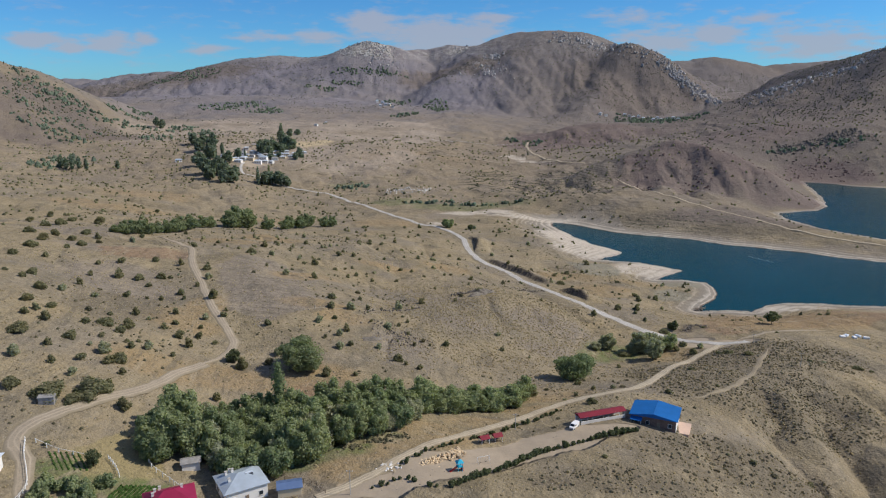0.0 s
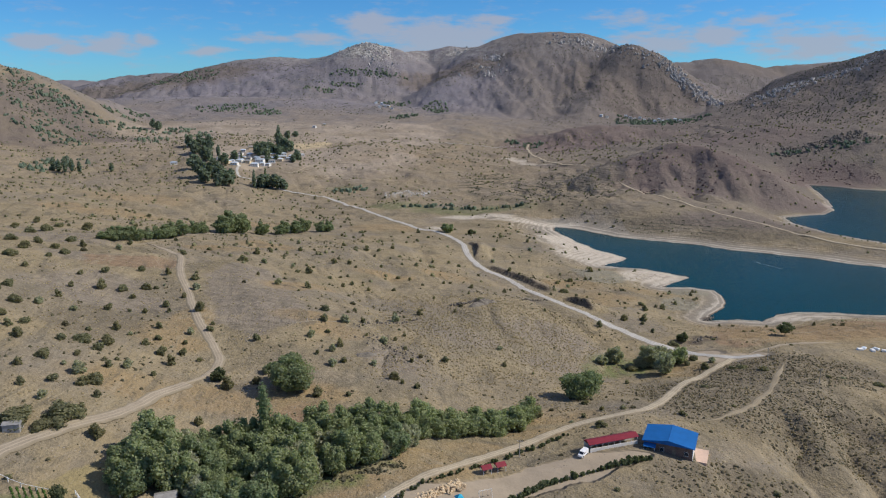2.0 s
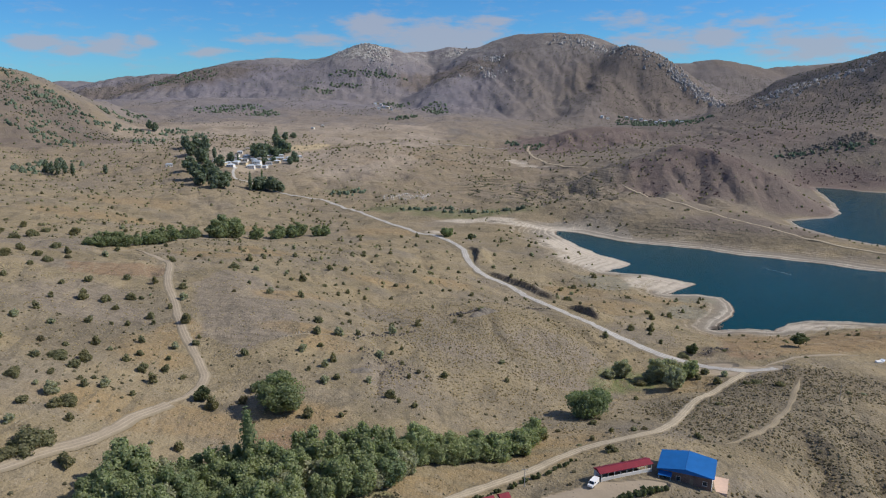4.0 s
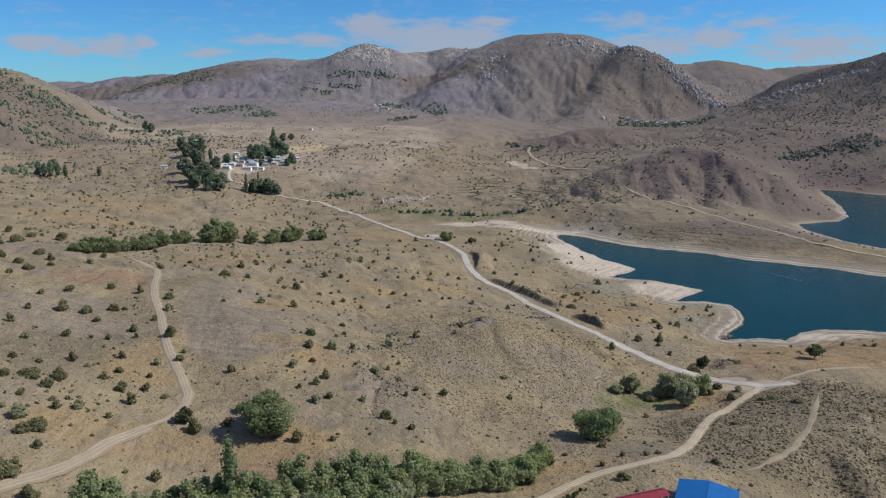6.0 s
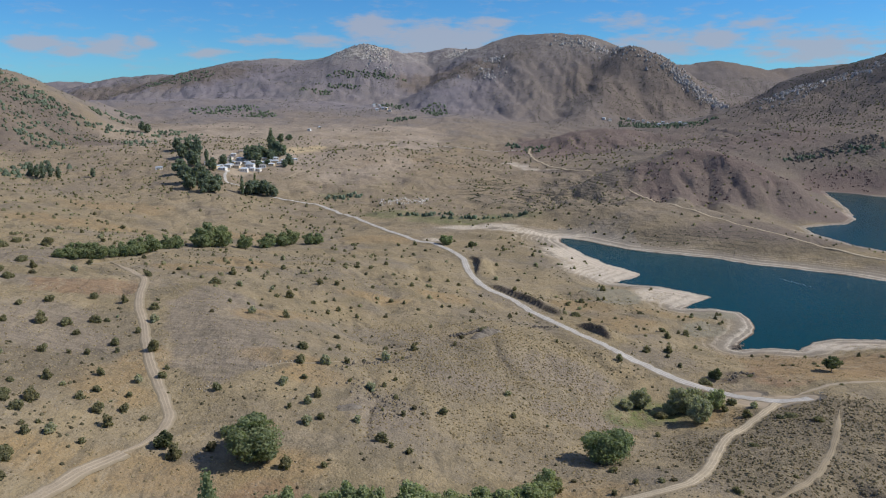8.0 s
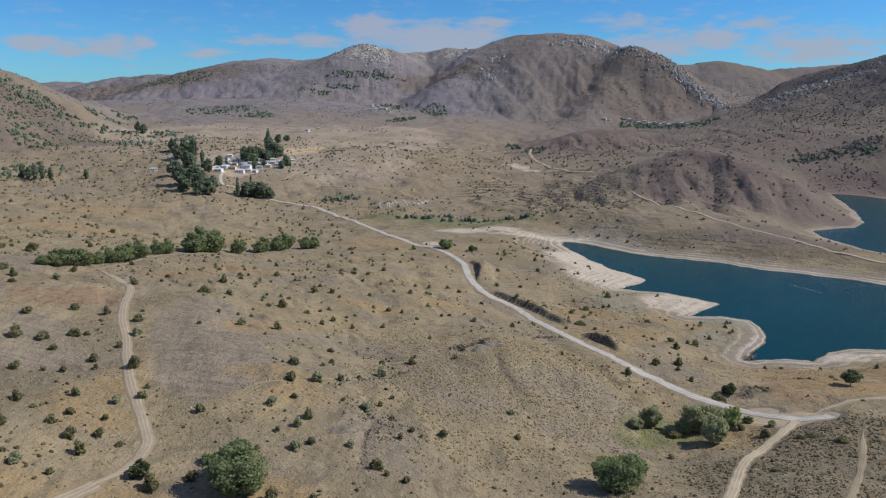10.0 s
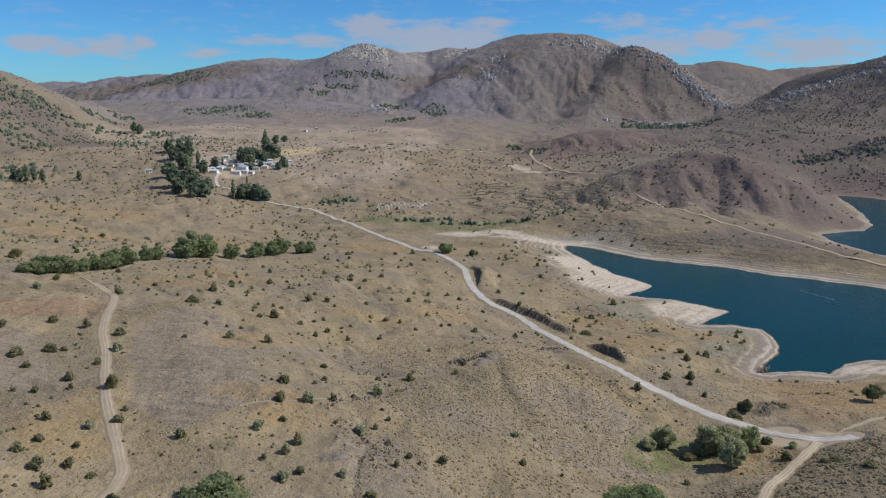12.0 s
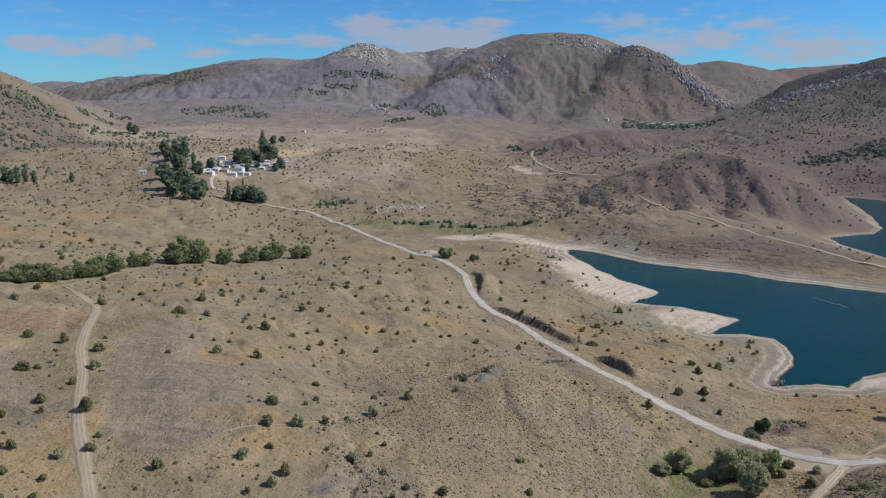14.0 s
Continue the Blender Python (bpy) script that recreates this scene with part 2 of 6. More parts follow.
def height(x, y):
    x, y = np.asarray(x, float).ravel(), np.asarray(y, float).ravel()
    rows = tuple(SECTIONS)
    u = x / (np.maximum(y, -60) + 200)
    w = cardinal(FAN, u)
    base = ((w @ np.array([SECTIONS[r] for r in rows]).T) * cardinal(rows, y)).sum(1)
    base = base + ease(1500, 2600, y) * 10
    lift = np.exp(np.clip(base / 7, -20, 60))
    bend = (layered(x, y, 380, 77, 2) - .5) * 260
    for line, slope, round_off, gully in RIDGES.values():
        flank = np.full(x.shape, -500.0)
        for p, q in zip(line, line[1:]):
            d, z = along((p, q), x, y)
            flank = np.maximum(flank, z - slope * (np.sqrt(d * d + round_off ** 2) - round_off))
        top = max(p[2] for p in line)
        if gully:
            flank = flank - gully * ease(0, 200, top * .9 - flank + 40) * .72 * (.66 * layered(x * 1.4 + bend, y * .66, 260, 7, 3, True) + .34 * layered(x * 1.6 + bend * .5 + y * .3, y * .7, 85, 8, 4, True))
        lift += np.exp(np.clip(flank / 7, -20, 70))
    z = 7 * np.log(lift)
    far = ease(120, 500, y)
    z = z + (layered(x, y, 90, 3, 3) - .5) * 5 * far * ease(0, 60, abs(y - 100)) + (layered(x, y, 22, 11, 3) - .5) * 1.6
    z = z - layered(x, y, 60, 17, 3, True) * 2.0 * far + 1.0 * far
    z = z + (layered(x, y, 34, 47, 4) - .5) * 8 * ease(650, 1000, y) + (layered(x, y, 130, 57, 3) - .5) * 9 * ease(700, 1100, y)
    for name, reach_of, deep in (("red_hill", 190, 9), ("red_knoll", 220, 9), ("east_plateau", 160, 6)):
        d = along(RIDGES[name][0], x, y)[0]
        z = z - deep * (1 - ease(.5 * reach_of, reach_of, d)) * ease(2, 60, d) * layered(x * 1.5, y * .75, 46, 23, 4, True)
    for wide, deep, line in GULLIES:
        (x0, y0), (x1, y1) = np.min(line, 0) - wide, np.max(line, 0) + wide
        near = (x > x0) & (x < x1) & (y > y0) & (y < y1)
        u, v = x[near], y[near]
        d = along(line, u + (value_noise(u, v, wide * 1.5, 37) - .5) * wide * .8, v)[0]
        d = d * (.8 + .4 * value_noise(u, v, wide, 39))
        ends = ease(0, 1.2 * wide, np.hypot(u - line[0][0], v - line[0][1]))
        z[near] -= deep * ends * np.clip(1 - d / wide, 0, 1) ** 1.25
    # small rills down the open slopes
    z = z - ease(240, 420, y) * (1 - ease(1000, 1500, y)) * ease(6, 14, z) * 1.1 * ease(.55, .95, layered(x * 1.2 + y * .35, y * .45, 30, 83, 3, True))
    ravine = ease(85, 135, x) * (1 - ease(285, 350, y)) * ease(120, 190, y)
    z = z - ravine * (layered(x * .6 + y * .5, y * .6 - x * .5, 42, 29, 3, True) - .5) * 7
    for line, tall in MOUNDS:
        s, k = beside(line, x, y)
        z = z + tall * ease(0, 2.4, s) * (1 - ease(5, 17, s)) * np.sqrt(np.clip(np.sin(np.pi * k), 0, 1)) * (.75 + .5 * value_noise(x, y, 7, 5))
    sd = shore(x, y)
    beach = 0.25 + sd * 0.075 + np.maximum(sd - 30, 0) * .1
    z = np.where(sd < 0, np.maximum(sd * 0.16 - .05, -7), beach + (np.maximum(z, 2.0) - beach) * ease(0, 1, (sd - 4) / (71 + 150 * ease(900, 1050, y))))
    return z


# ---- patches of cover: centre and half-widths across and along the view ----
PATCHES = {
    'grass': ((-33, 203, 12, 8), (-22, 211, 9, 5), (-44, 194, 8, 6), (-37, 202, 8, 10), (-106, 177, 10, 5), (-91, 174, 18, 6), (91, 349, 18, 15), (77, 339, 11, 9), (-38, 202, 7, 7), (-137, 987, 24, 18), (35, 839, 76, 27), (-338, 1422, 54, 41), (-56, 877, 43, 27),),
    'gold': ((175, 545, 22, 16), (150, 515, 26, 12), (110, 480, 26, 22), (128, 600, 14, 18), (92, 520, 22, 18), (-112, 318, 10, 14), (-108, 290, 16, 9), (-120, 300, 12, 14), (-85, 388, 14, 14), (-70, 400, 12, 8), (-62, 330, 18, 8), (-48, 318, 14, 8), (-150, 480, 30, 12), (-130, 520, 30, 16), (-40, 470, 24, 10), (0, 500, 22, 14), (-300, 640, 60, 30), (-180, 700, 50, 30), (-60, 720, 40, 30), (-330, 780, 60, 40), (-120, 1180, 60, 40), (-60, 1240, 40, 24), (20, 1190, 40, 20), (-8, 219, 16, 6), (-24, 200, 9, 8), (12, 228, 16, 6), (30, 244, 14, 6), (189, 419, 41, 30), (225, 413, 31, 34), (179, 436, 27, 28), (192, 397, 40, 21), (-93, 249, 37, 12), (-50, 259, 19, 12), (-16, 210, 26, 10), (-31, 189, 9, 9), (-70, 249, 21, 6), (39, 262, 19, 10), (-91, 190, 8, 7), (112, 340, 18, 14),),
    'lot': ((-283, 1078, 20, 44), (-262, 1150, 26, 30), (143, 355, 19, 9), (134, 366, 13, 8), (155, 357, 13, 8),),
    'field': ((-185, 401, 43, 13), (-150, 330, 26, 20), (55, 372, 26, 20), (10, 340, 20, 12), (60, 330, 24, 10), (-20, 300, 16, 14), (-170, 350, 24, 26), (-240, 460, 40, 30)),
    'mud': ((146, 393, 9, 6), (138, 386, 6, 4), (174, 463, 4, 4), (180, 470, 4, 3), (125, 372, 10, 4), (192, 1173, 58, 12),),
    'straw': ((-246, 1325, 36, 44), (-232, 1372, 22, 40)),
    'pale': ((40, 798, 46, 15), (74, 784, 39, 12), (103, 778, 45, 11), (131, 670, 42, 65), (114, 701, 23, 26), (150, 623, 21, 23), (163, 566, 31, 23), (-9, 728, 10, 9), (112, 1256, 16, 10), (126, 1240, 18, 16), (140, 1208, 18, 18), (165, 1178, 26, 10), (237, 461, 30, 8), (483, 897, 8, 46),),
    'red': ((345, 945, 135, 80), (440, 905, 60, 40), (250, 1480, 150, 110), (560, 1330, 120, 80), (323, 923, 84, 55), (415, 896, 73, 44), (363, 941, 49, 36), (591, 1119, 72, 72), (302, 1443, 96, 78), (198, 1487, 61, 171), (405, 1504, 102, 44),),
    'rock': ((-312, 3034, 120, 68), (775, 2552, 44, 34), (812, 2497, 47, 48), (847, 2414, 50, 57), (896, 2353, 45, 77), (828, 1832, 49, 93), (492, 2916, 121, 46), (946, 1769, 98, 47), (789, 1703, 61, 50), (-291, 3101, 76, 70), (96, 2808, 115, 43), (699, 1223, 40, 29), (61, 3180, 104, 44),),
    'scrub': ((640, 2430, 280, 230), (560, 2680, 200, 160), (1050, 2150, 260, 500), (880, 1800, 200, 180), (60, 2780, 130, 90), (-1250, 3050, 280, 150), (-950, 2950, 160, 90), (-351, 2813, 186, 79), (162, 2853, 140, 59), (667, 2481, 231, 130), (1455, 3574, 126, 758), (790, 1511, 126, 182), (1073, 2503, 134, 802), (884, 1826, 100, 156), (317, 937, 24, 34), (328, 889, 28, 19), (884, 1648, 122, 107), (-800, 1420, 93, 86), (-1190, 3101, 326, 182), (726, 2293, 138, 46), (-654, 3036, 152, 67), (572, 2665, 112, 50), (-700, 1398, 154, 35),),
    'stony': ((205, 727, 37, 22), (-149, 315, 43, 34), (30, 356, 58, 34), (132, 303, 54, 42), (-18, 307, 15, 18),),
    'shale': ((640, 1480, 260, 240), (880, 1700, 220, 240), (480, 1750, 200, 200), (560, 1250, 120, 90), (1050, 2100, 220, 420), (640, 2520, 260, 220), (-1150, 3000, 420, 200), (60, 2850, 260, 120), (304, 908, 31, 55), (333, 884, 31, 22), (424, 886, 48, 33), (718, 2391, 143, 117), (720, 1603, 101, 171), (589, 2311, 117, 170), (658, 1257, 93, 82), (311, 748, 80, 31), (-774, 1388, 124, 134), (-693, 1361, 150, 42), (-721, 1260, 71, 56), (708, 2462, 189, 156), (611, 2571, 130, 91), (884, 1826, 199, 209), (1570, 3796, 202, 227), (995, 1790, 101, 207), (354, 742, 94, 47),),
    'ash': ((-313, 1562, 222, 316), (-520, 1546, 160, 313), (-167, 1200, 129, 173), (-353, 1218, 93, 115), (-100, 1560, 115, 270),),
    'sage': ((115, 275, 34, 40), (295, 696, 118, 24), (221, 745, 76, 16), (383, 902, 96, 42), (140, 267, 42, 33), (98, 204, 37, 18), (51, 185, 31, 8), (162, 327, 45, 31), (106, 292, 31, 33), (-148, 298, 25, 26),),
    'terrace': ((158, 968, 120, 139), (184, 918, 54, 83), (75, 1033, 59, 101), (230, 737, 76, 14), (275, 712, 56, 10),),

}


# tended or trodden ground with an outline of its own
AREAS = {
    'lot': (
        ((-16, 189), (-8, 199), (7, 201), (19, 210), (32, 216), (48, 221), (61, 221), (68, 219), (58, 211.5), (38, 201), (19, 191), (2, 182), (-14, 177)),
        ((-35, 173), (-25, 184), (-15, 188), (-8, 182), (-12, 171)),
    ),
    'field': (
        ((-131, 388), (-124, 428), (-95, 417), (-74, 368), (-63, 337), (-65, 318), (-81, 307), (-99, 317), (-111, 342)),
    ),
    'plough': (
        ((-198, 404), (-161, 430), (-153, 420), (-150, 401), (-174, 386), (-190, 382)),
        ((-60, 240), (-54, 258), (-36, 248), (-44, 238)),
        ((186, 450), (215, 440), (260, 440), (290, 420), (250, 395), (215, 386), (176, 379), (161, 373), (146, 379), (152, 400), (166, 430)),
        ((610, 1560), (700, 1590), (720, 1540), (640, 1520)),
    ),
    'plot': (
        ((-107, 186), (-102, 192.5), (-96.5, 201), (-91, 191), (-88, 178), (-99, 176)),
        ((-95, 198), (-89, 199.5), (-81.5, 185), (-78, 180), (-88, 177)),
    ),
    'silt': (
        ((104, 570), (131, 576), (145, 559), (136, 538), (122, 529), (112, 532), (107, 553)),
        ((165, 505), (190, 512), (196, 522), (180, 530), (165, 525)),
        ((150, 470), (170, 480), (178, 496), (166, 506), (150, 496)),
    ),
}


def area(kind, x, y, soft):
    """1 within the areas of a kind, falling to 0 over their ragged rims."""
    out = np.zeros(x.shape)
    for line in AREAS.get(kind, ()):
        (x0, y0), (x1, y1) = np.min(line, 0) - 4 * soft, np.max(line, 0) + 4 * soft
        near = (x > x0) & (x < x1) & (y > y0) & (y < y1)
        u, v = x[near], y[near]
        ring = line + line[:1]
        d = along(ring, u, v)[0]
        within = np.zeros(u.shape, bool)
        for (px, py), (qx, qy) in zip(ring, ring[1:]):
            if py != qy:
                within ^= ((py > v) != (qy > v)) & (u < (qx - px) * (v - py) / (qy - py) + px)
        s = np.where(within, d, -d) + (layered(u, v, soft * 5, 41, 3) - .5) * soft * 3
        out[near] = np.maximum(out[near], ease(-soft * .5, soft * .5, s))
    return out


def cover(kind, x, y):
    x, y = np.asarray(x, float), np.asarray(y, float)
    out = np.zeros(x.shape)
    wobble = (layered(x, y, 26, 31, 3) - .5) * .5
    for cx, cy, rx, ry in PATCHES.get(kind, ()):
        near = (abs(x - cx) < 1.6 * rx) & (abs(y - cy) < 1.6 * ry)
        r = np.sqrt(((x[near] - cx) / rx) ** 2 + ((y[near] - cy) / ry) ** 2) + wobble[near]
        out[near] = np.maximum(out[near], 1 - ease(.65, 1.15, r))
    return np.maximum(out, area(kind, x, y, {"lot": 1.5, "plot": 1.0}.get(kind, 4.0)))


# ---- materials ----
def material(name, rough=.9, metal=0.0):
    m = bpy.data.materials.new(name)
    m.use_nodes = True
    b = m.node_tree.nodes["Principled BSDF"]
    b.inputs["Roughness"].default_value, b.inputs["Metallic"].default_value = rough, metal
    b.inputs["Specular IOR Level"].default_value = .25
    return m, m.node_tree, b


def noise_at(nt, size, detail=4, rough=.55, coords="place", seed=0.0):
    """Noise with features of about size metres, from the place in the world or in the object."""
    n = nt.nodes.new("ShaderNodeTexNoise")
    n.inputs["Scale"].default_value, n.inputs["Detail"].default_value, n.inputs["Roughness"].default_value = 1 / size, detail, rough
    if coords == "place":
        n.noise_dimensions = "4D"
        n.inputs["W"].default_value = seed
        nt.links.new(nt.nodes.new("ShaderNodeNewGeometry").outputs["Position"], n.inputs["Vector"])
    else:
        nt.links.new(nt.nodes.new("ShaderNodeTexCoord").outputs["Object"], n.inputs["Vector"])
    return n.outputs[0]


def span(nt, value, a, b, c=0.0, d=1.0):
    r = nt.nodes.new("ShaderNodeMapRange")
    nt.links.new(value, r.inputs[0])
    for i, v in enumerate((a, b, c, d)):
        r.inputs[i + 1].default_value = v
    return r.outputs[0]


def times(nt, a, b, op="MULTIPLY"):
    m = nt.nodes.new("ShaderNodeMath")
    m.operation = op
    for i, v in enumerate((a, b)):
        if isinstance(v, (int, float)):
            m.inputs[i].default_value = v
        else:
            nt.links.new(v, m.inputs[i])
    return m.outputs[0]


def blend(nt, fac, a, b, mode="MIX"):
    m = nt.nodes.new("ShaderNodeMix")
    m.data_type, m.blend_type = "RGBA", mode
    for i, v in ((0, fac), (6, a), (7, b)):
        if isinstance(v, tuple):
            m.inputs[i].default_value = (*v, 1)
        elif isinstance(v, (int, float)):
            m.inputs[i].default_value = v
        else:
            nt.links.new(v, m.inputs[i])
    return m.outputs[2]


def relief_of(nt, b, value, strength, depth):
    n = nt.nodes.new("ShaderNodeBump")
    n.inputs["Strength"].default_value, n.inputs["Distance"].default_value = strength, depth
    nt.links.new(value, n.inputs["Height"])
    nt.links.new(n.outputs[0], b.inputs["Normal"])


def plain(name, colour, rough=.85, metal=0.0, vary=.25, size=.6, bump=.0):
    """A painted or natural surface with blotches and grain."""
    m, nt, b = material(name, rough, metal)
    n = times(nt, noise_at(nt, size, 5, coords="thing"), noise_at(nt, size * 7, 3, coords="thing"), "ADD")
    dark = tuple(c * (1 - vary) for c in colour)
    light = tuple(min(1, c * (1 + vary)) for c in colour)
    nt.links.new(blend(nt, span(nt, n, .7, 1.3), dark, light), b.inputs["Base Color"])
    if bump:
        relief_of(nt, b, n, .5, bump)
    return m


def leaves(name, colour, vary=.4, hue=(1, 1, 1)):
    """Foliage: each leaf clump and each plant differ a little."""
    m, nt, b = material(name, .75)
    g = nt.nodes.new("ShaderNodeNewGeometry").outputs["Random Per Island"]
    o = nt.nodes.new("ShaderNodeObjectInfo").outputs["Random"]
    dark = tuple(c * (1 - vary) for c in colour)
    light = tuple(c * (1 + vary) * h for c, h in zip(colour, hue))
    c = blend(nt, g, dark, light)
    c = blend(nt, times(nt, o, .28), c, tuple(k * f for k, f in zip(colour, (1.16, 1.0, .85))))
    nt.links.new(c, b.inputs["Base Color"])
    b.inputs["Specular IOR Level"].default_value = .15
    through_leaf = nt.nodes.new("ShaderNodeBsdfTranslucent")
    nt.links.new(blend(nt, 1.0, c, (1.25, 1.35, .8), "MULTIPLY"), through_leaf.inputs[0])
    both = nt.nodes.new("ShaderNodeMixShader")
    both.inputs[0].default_value = .48
    nt.links.new(b.outputs[0], both.inputs[1])
    nt.links.new(through_leaf.outputs[0], both.inputs[2])
    nt.links.new(both.outputs[0], nt.nodes["Material Output"].inputs["Surface"])
    return m


def earth_material():
    m, nt, b = material("dry_earth", .95)
    b.inputs["Specular IOR Level"].default_value = .1
    part_a, part_b, part_c, part_d = [], [], [], []
    for attr, into in (("cover_a", part_a), ("cover_b", part_b), ("cover_c", part_c), ("cover_d", part_d)):
        a = nt.nodes.new("ShaderNodeAttribute")
        a.attribute_name = attr
        s = nt.nodes.new("ShaderNodeSeparateColor")
        nt.links.new(a.outputs["Color"], s.inputs[0])
        into.extend(list(s.outputs) + [a.outputs["Alpha"]])
    gold, grass, pale, field = part_a
    rock, scrub, red, lot = part_b
    stony, terrace, straw, bank = part_c
    sage, cut, ash, shale = part_d
    tilled = nt.nodes.new("ShaderNodeAttribute")
    tilled.attribute_name = "cover_e"
    apart = nt.nodes.new("ShaderNodeSeparateColor")
    nt.links.new(tilled.outputs["Color"], apart.inputs[0])
    plough, plot, silt = apart.outputs
    wide, mid, small, fine = noise_at(nt, 130, 4), noise_at(nt, 24, 5, .6, seed=2), noise_at(nt, 5, 5, .6, seed=5), noise_at(nt, .9, 3, .6, seed=8)
    c = blend(nt, span(nt, wide, .4, .6), (.228, .187, .115), (.285, .233, .146))
    c = blend(nt, span(nt, mid, .42, .62), c, (.325, .264, .165))
    c = blend(nt, span(nt, noise_at(nt, 60, 5, .65, seed=12), .52, .62, 0, .7), c, (.228, .194, .143))
    c = blend(nt, span(nt, noise_at(nt, 42, 5, .62, seed=71), .5, .62, 0, .75), c, (.240, .207, .165))
    c = blend(nt, span(nt, noise_at(nt, 33, 5, .62, seed=72), .52, .66, 0, .6), c, (.35, .275, .160))
    c = blend(nt, times(nt, stony, span(nt, mid, .35, .6, .3, .9)), c, (.222, .190, .138))
    furrow = nt.nodes.new("ShaderNodeMapping")
    furrow.inputs["Scale"].default_value, furrow.inputs["Rotation"].default_value = (.05, .55, .05), (0, 0, .35)
    nt.links.new(nt.nodes.new("ShaderNodeNewGeometry").outputs["Position"], furrow.inputs[0])
    comb = nt.nodes.new("ShaderNodeTexNoise")
    comb.inputs["Scale"].default_value, comb.inputs["Detail"].default_value, comb.inputs["Roughness"].default_value = 1, 4, .6
    nt.links.new(furrow.outputs[0], comb.inputs["Vector"])
    c = blend(nt, times(nt, field, span(nt, small, .3, .6, .65, .95)), c, blend(nt, span(nt, comb.outputs[0], .38, .62), (.205, .174, .140), (.285, .241, .190)))
    c = blend(nt, times(nt, plough, span(nt, small, .3, .5, .7, .95)), c, blend(nt, span(nt, comb.outputs[0], .4, .6), (.245, .165, .102), (.305, .212, .134)))
    c = blend(nt, times(nt, gold, span(nt, mid, .32, .6, .3, .8)), c, (.335, .238, .122))
    c = blend(nt, times(nt, grass, span(nt, small, .35, .6, .3, .9)), c, (.12, .165, .05))
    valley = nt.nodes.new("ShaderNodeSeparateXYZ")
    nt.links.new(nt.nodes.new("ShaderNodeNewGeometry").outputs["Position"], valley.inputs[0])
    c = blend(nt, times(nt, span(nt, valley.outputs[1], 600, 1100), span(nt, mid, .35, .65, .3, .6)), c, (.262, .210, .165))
    c = blend(nt, times(nt, red, span(nt, mid, .35, .6, .55, .92)), c, (.200, .142, .122))
    c = blend(nt, times(nt, scrub, span(nt, mid, .40, .55, .1, .85)), c, (.115, .115, .10))
    stone = blend(nt, span(nt, noise_at(nt, 16, 8, .72, seed=22), .38, .6), (.12, .115, .11), (.56, .54, .51))
    c = blend(nt, times(nt, rock, span(nt, noise_at(nt, 48, 8, .7, seed=21), .43, .50)), c, stone)
    c = blend(nt, times(nt, sage, span(nt, small, .35, .6, .45, .95)), c, (.165, .138, .098))
    # grey, weathered mountain soil, aerial haze put into its colour; darker random blotches
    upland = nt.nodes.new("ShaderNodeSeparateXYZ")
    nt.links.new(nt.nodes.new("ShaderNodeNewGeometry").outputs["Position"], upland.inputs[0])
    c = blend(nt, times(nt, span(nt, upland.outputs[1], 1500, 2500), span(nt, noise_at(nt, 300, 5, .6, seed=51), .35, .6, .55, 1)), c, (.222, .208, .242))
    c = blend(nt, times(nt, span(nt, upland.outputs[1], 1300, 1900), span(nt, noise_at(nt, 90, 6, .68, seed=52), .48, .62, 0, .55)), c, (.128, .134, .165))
    c = blend(nt, times(nt, rock, span(nt, noise_at(nt, 48, 8, .7, seed=21), .43, .50)), c, stone)
    c = blend(nt, times(nt, ash, span(nt, noise_at(nt, 70, 6, .66, seed=53), .38, .58, .15, .9)), c, (.40, .335, .27))
    c = blend(nt, times(nt, straw, span(nt, small, .3, .6, .75, .95)), c, (.55, .44, .27))
    c = blend(nt, times(nt, shale, span(nt, noise_at(nt, 40, 6, .66, seed=54), .38, .56, .25, .85)), c, (.150, .122, .108))
    # terraced planting lines run along the contours
    z = nt.nodes.new("ShaderNodeSeparateXYZ")
    nt.links.new(nt.nodes.new("ShaderNodeNewGeometry").outputs["Position"], z.inputs[0])
    level = times(nt, z.outputs[2], times(nt, mid, 3.2), "ADD")
    line = span(nt, times(nt, times(nt, times(nt, level, 2.9), 0, "ADD"), 0, "SINE"), .45, .85)
    c = blend(nt, times(nt, times(nt, terrace, line), span(nt, small, .36, .5, .25, .95)), c, (.07, .07, .048))
    # drawdown shore: wet rim, salt-white lines, pale silt
    near = nt.nodes.new("ShaderNodeValToRGB")
    nt.links.new(times(nt, bank, times(nt, span(nt, mid, .3, .7, -.035, .035), span(nt, bank, 0, .3), "MULTIPLY"), "ADD"), near.inputs[0])
    e = near.color_ramp.elements
    e[0].position, e[0].color = 0, (.10, .08, .06, 1)
    e[1].position, e[1].color = 1, (.30, .25, .185, 1)
    for p, k in ((.015, (.17, .125, .09)), (.035, (.46, .41, .34)), (.06, (.50, .445, .37)), (.085, (.265, .235, .195)), (.16, (.27, .24, .20)), (.19, (.42, .375, .305)), (.23, (.25, .222, .182)), (.45, (.235, .205, .162))):
        s = e.new(p)
        s.color = (*k, 1)
    c = blend(nt, times(nt, span(nt, bank, .38, .7, 1, 0), span(nt, small, .3, .5, .85, 1)), c, near.outputs[0])
    c = blend(nt, times(nt, pale, span(nt, small, .3, .55, .55, 1)), c, (.51, .45, .37))
    ring = times(nt, times(nt, times(nt, z.outputs[2], 7.5), times(nt, small, 5.0), "ADD"), 0, "SINE")
    c = blend(nt, times(nt, times(nt, span(nt, bank, .75, .95, 1, 0), span(nt, ring, .35, .8)), span(nt, mid, .4, .6, .05, .45)), c, (.58, .52, .44))
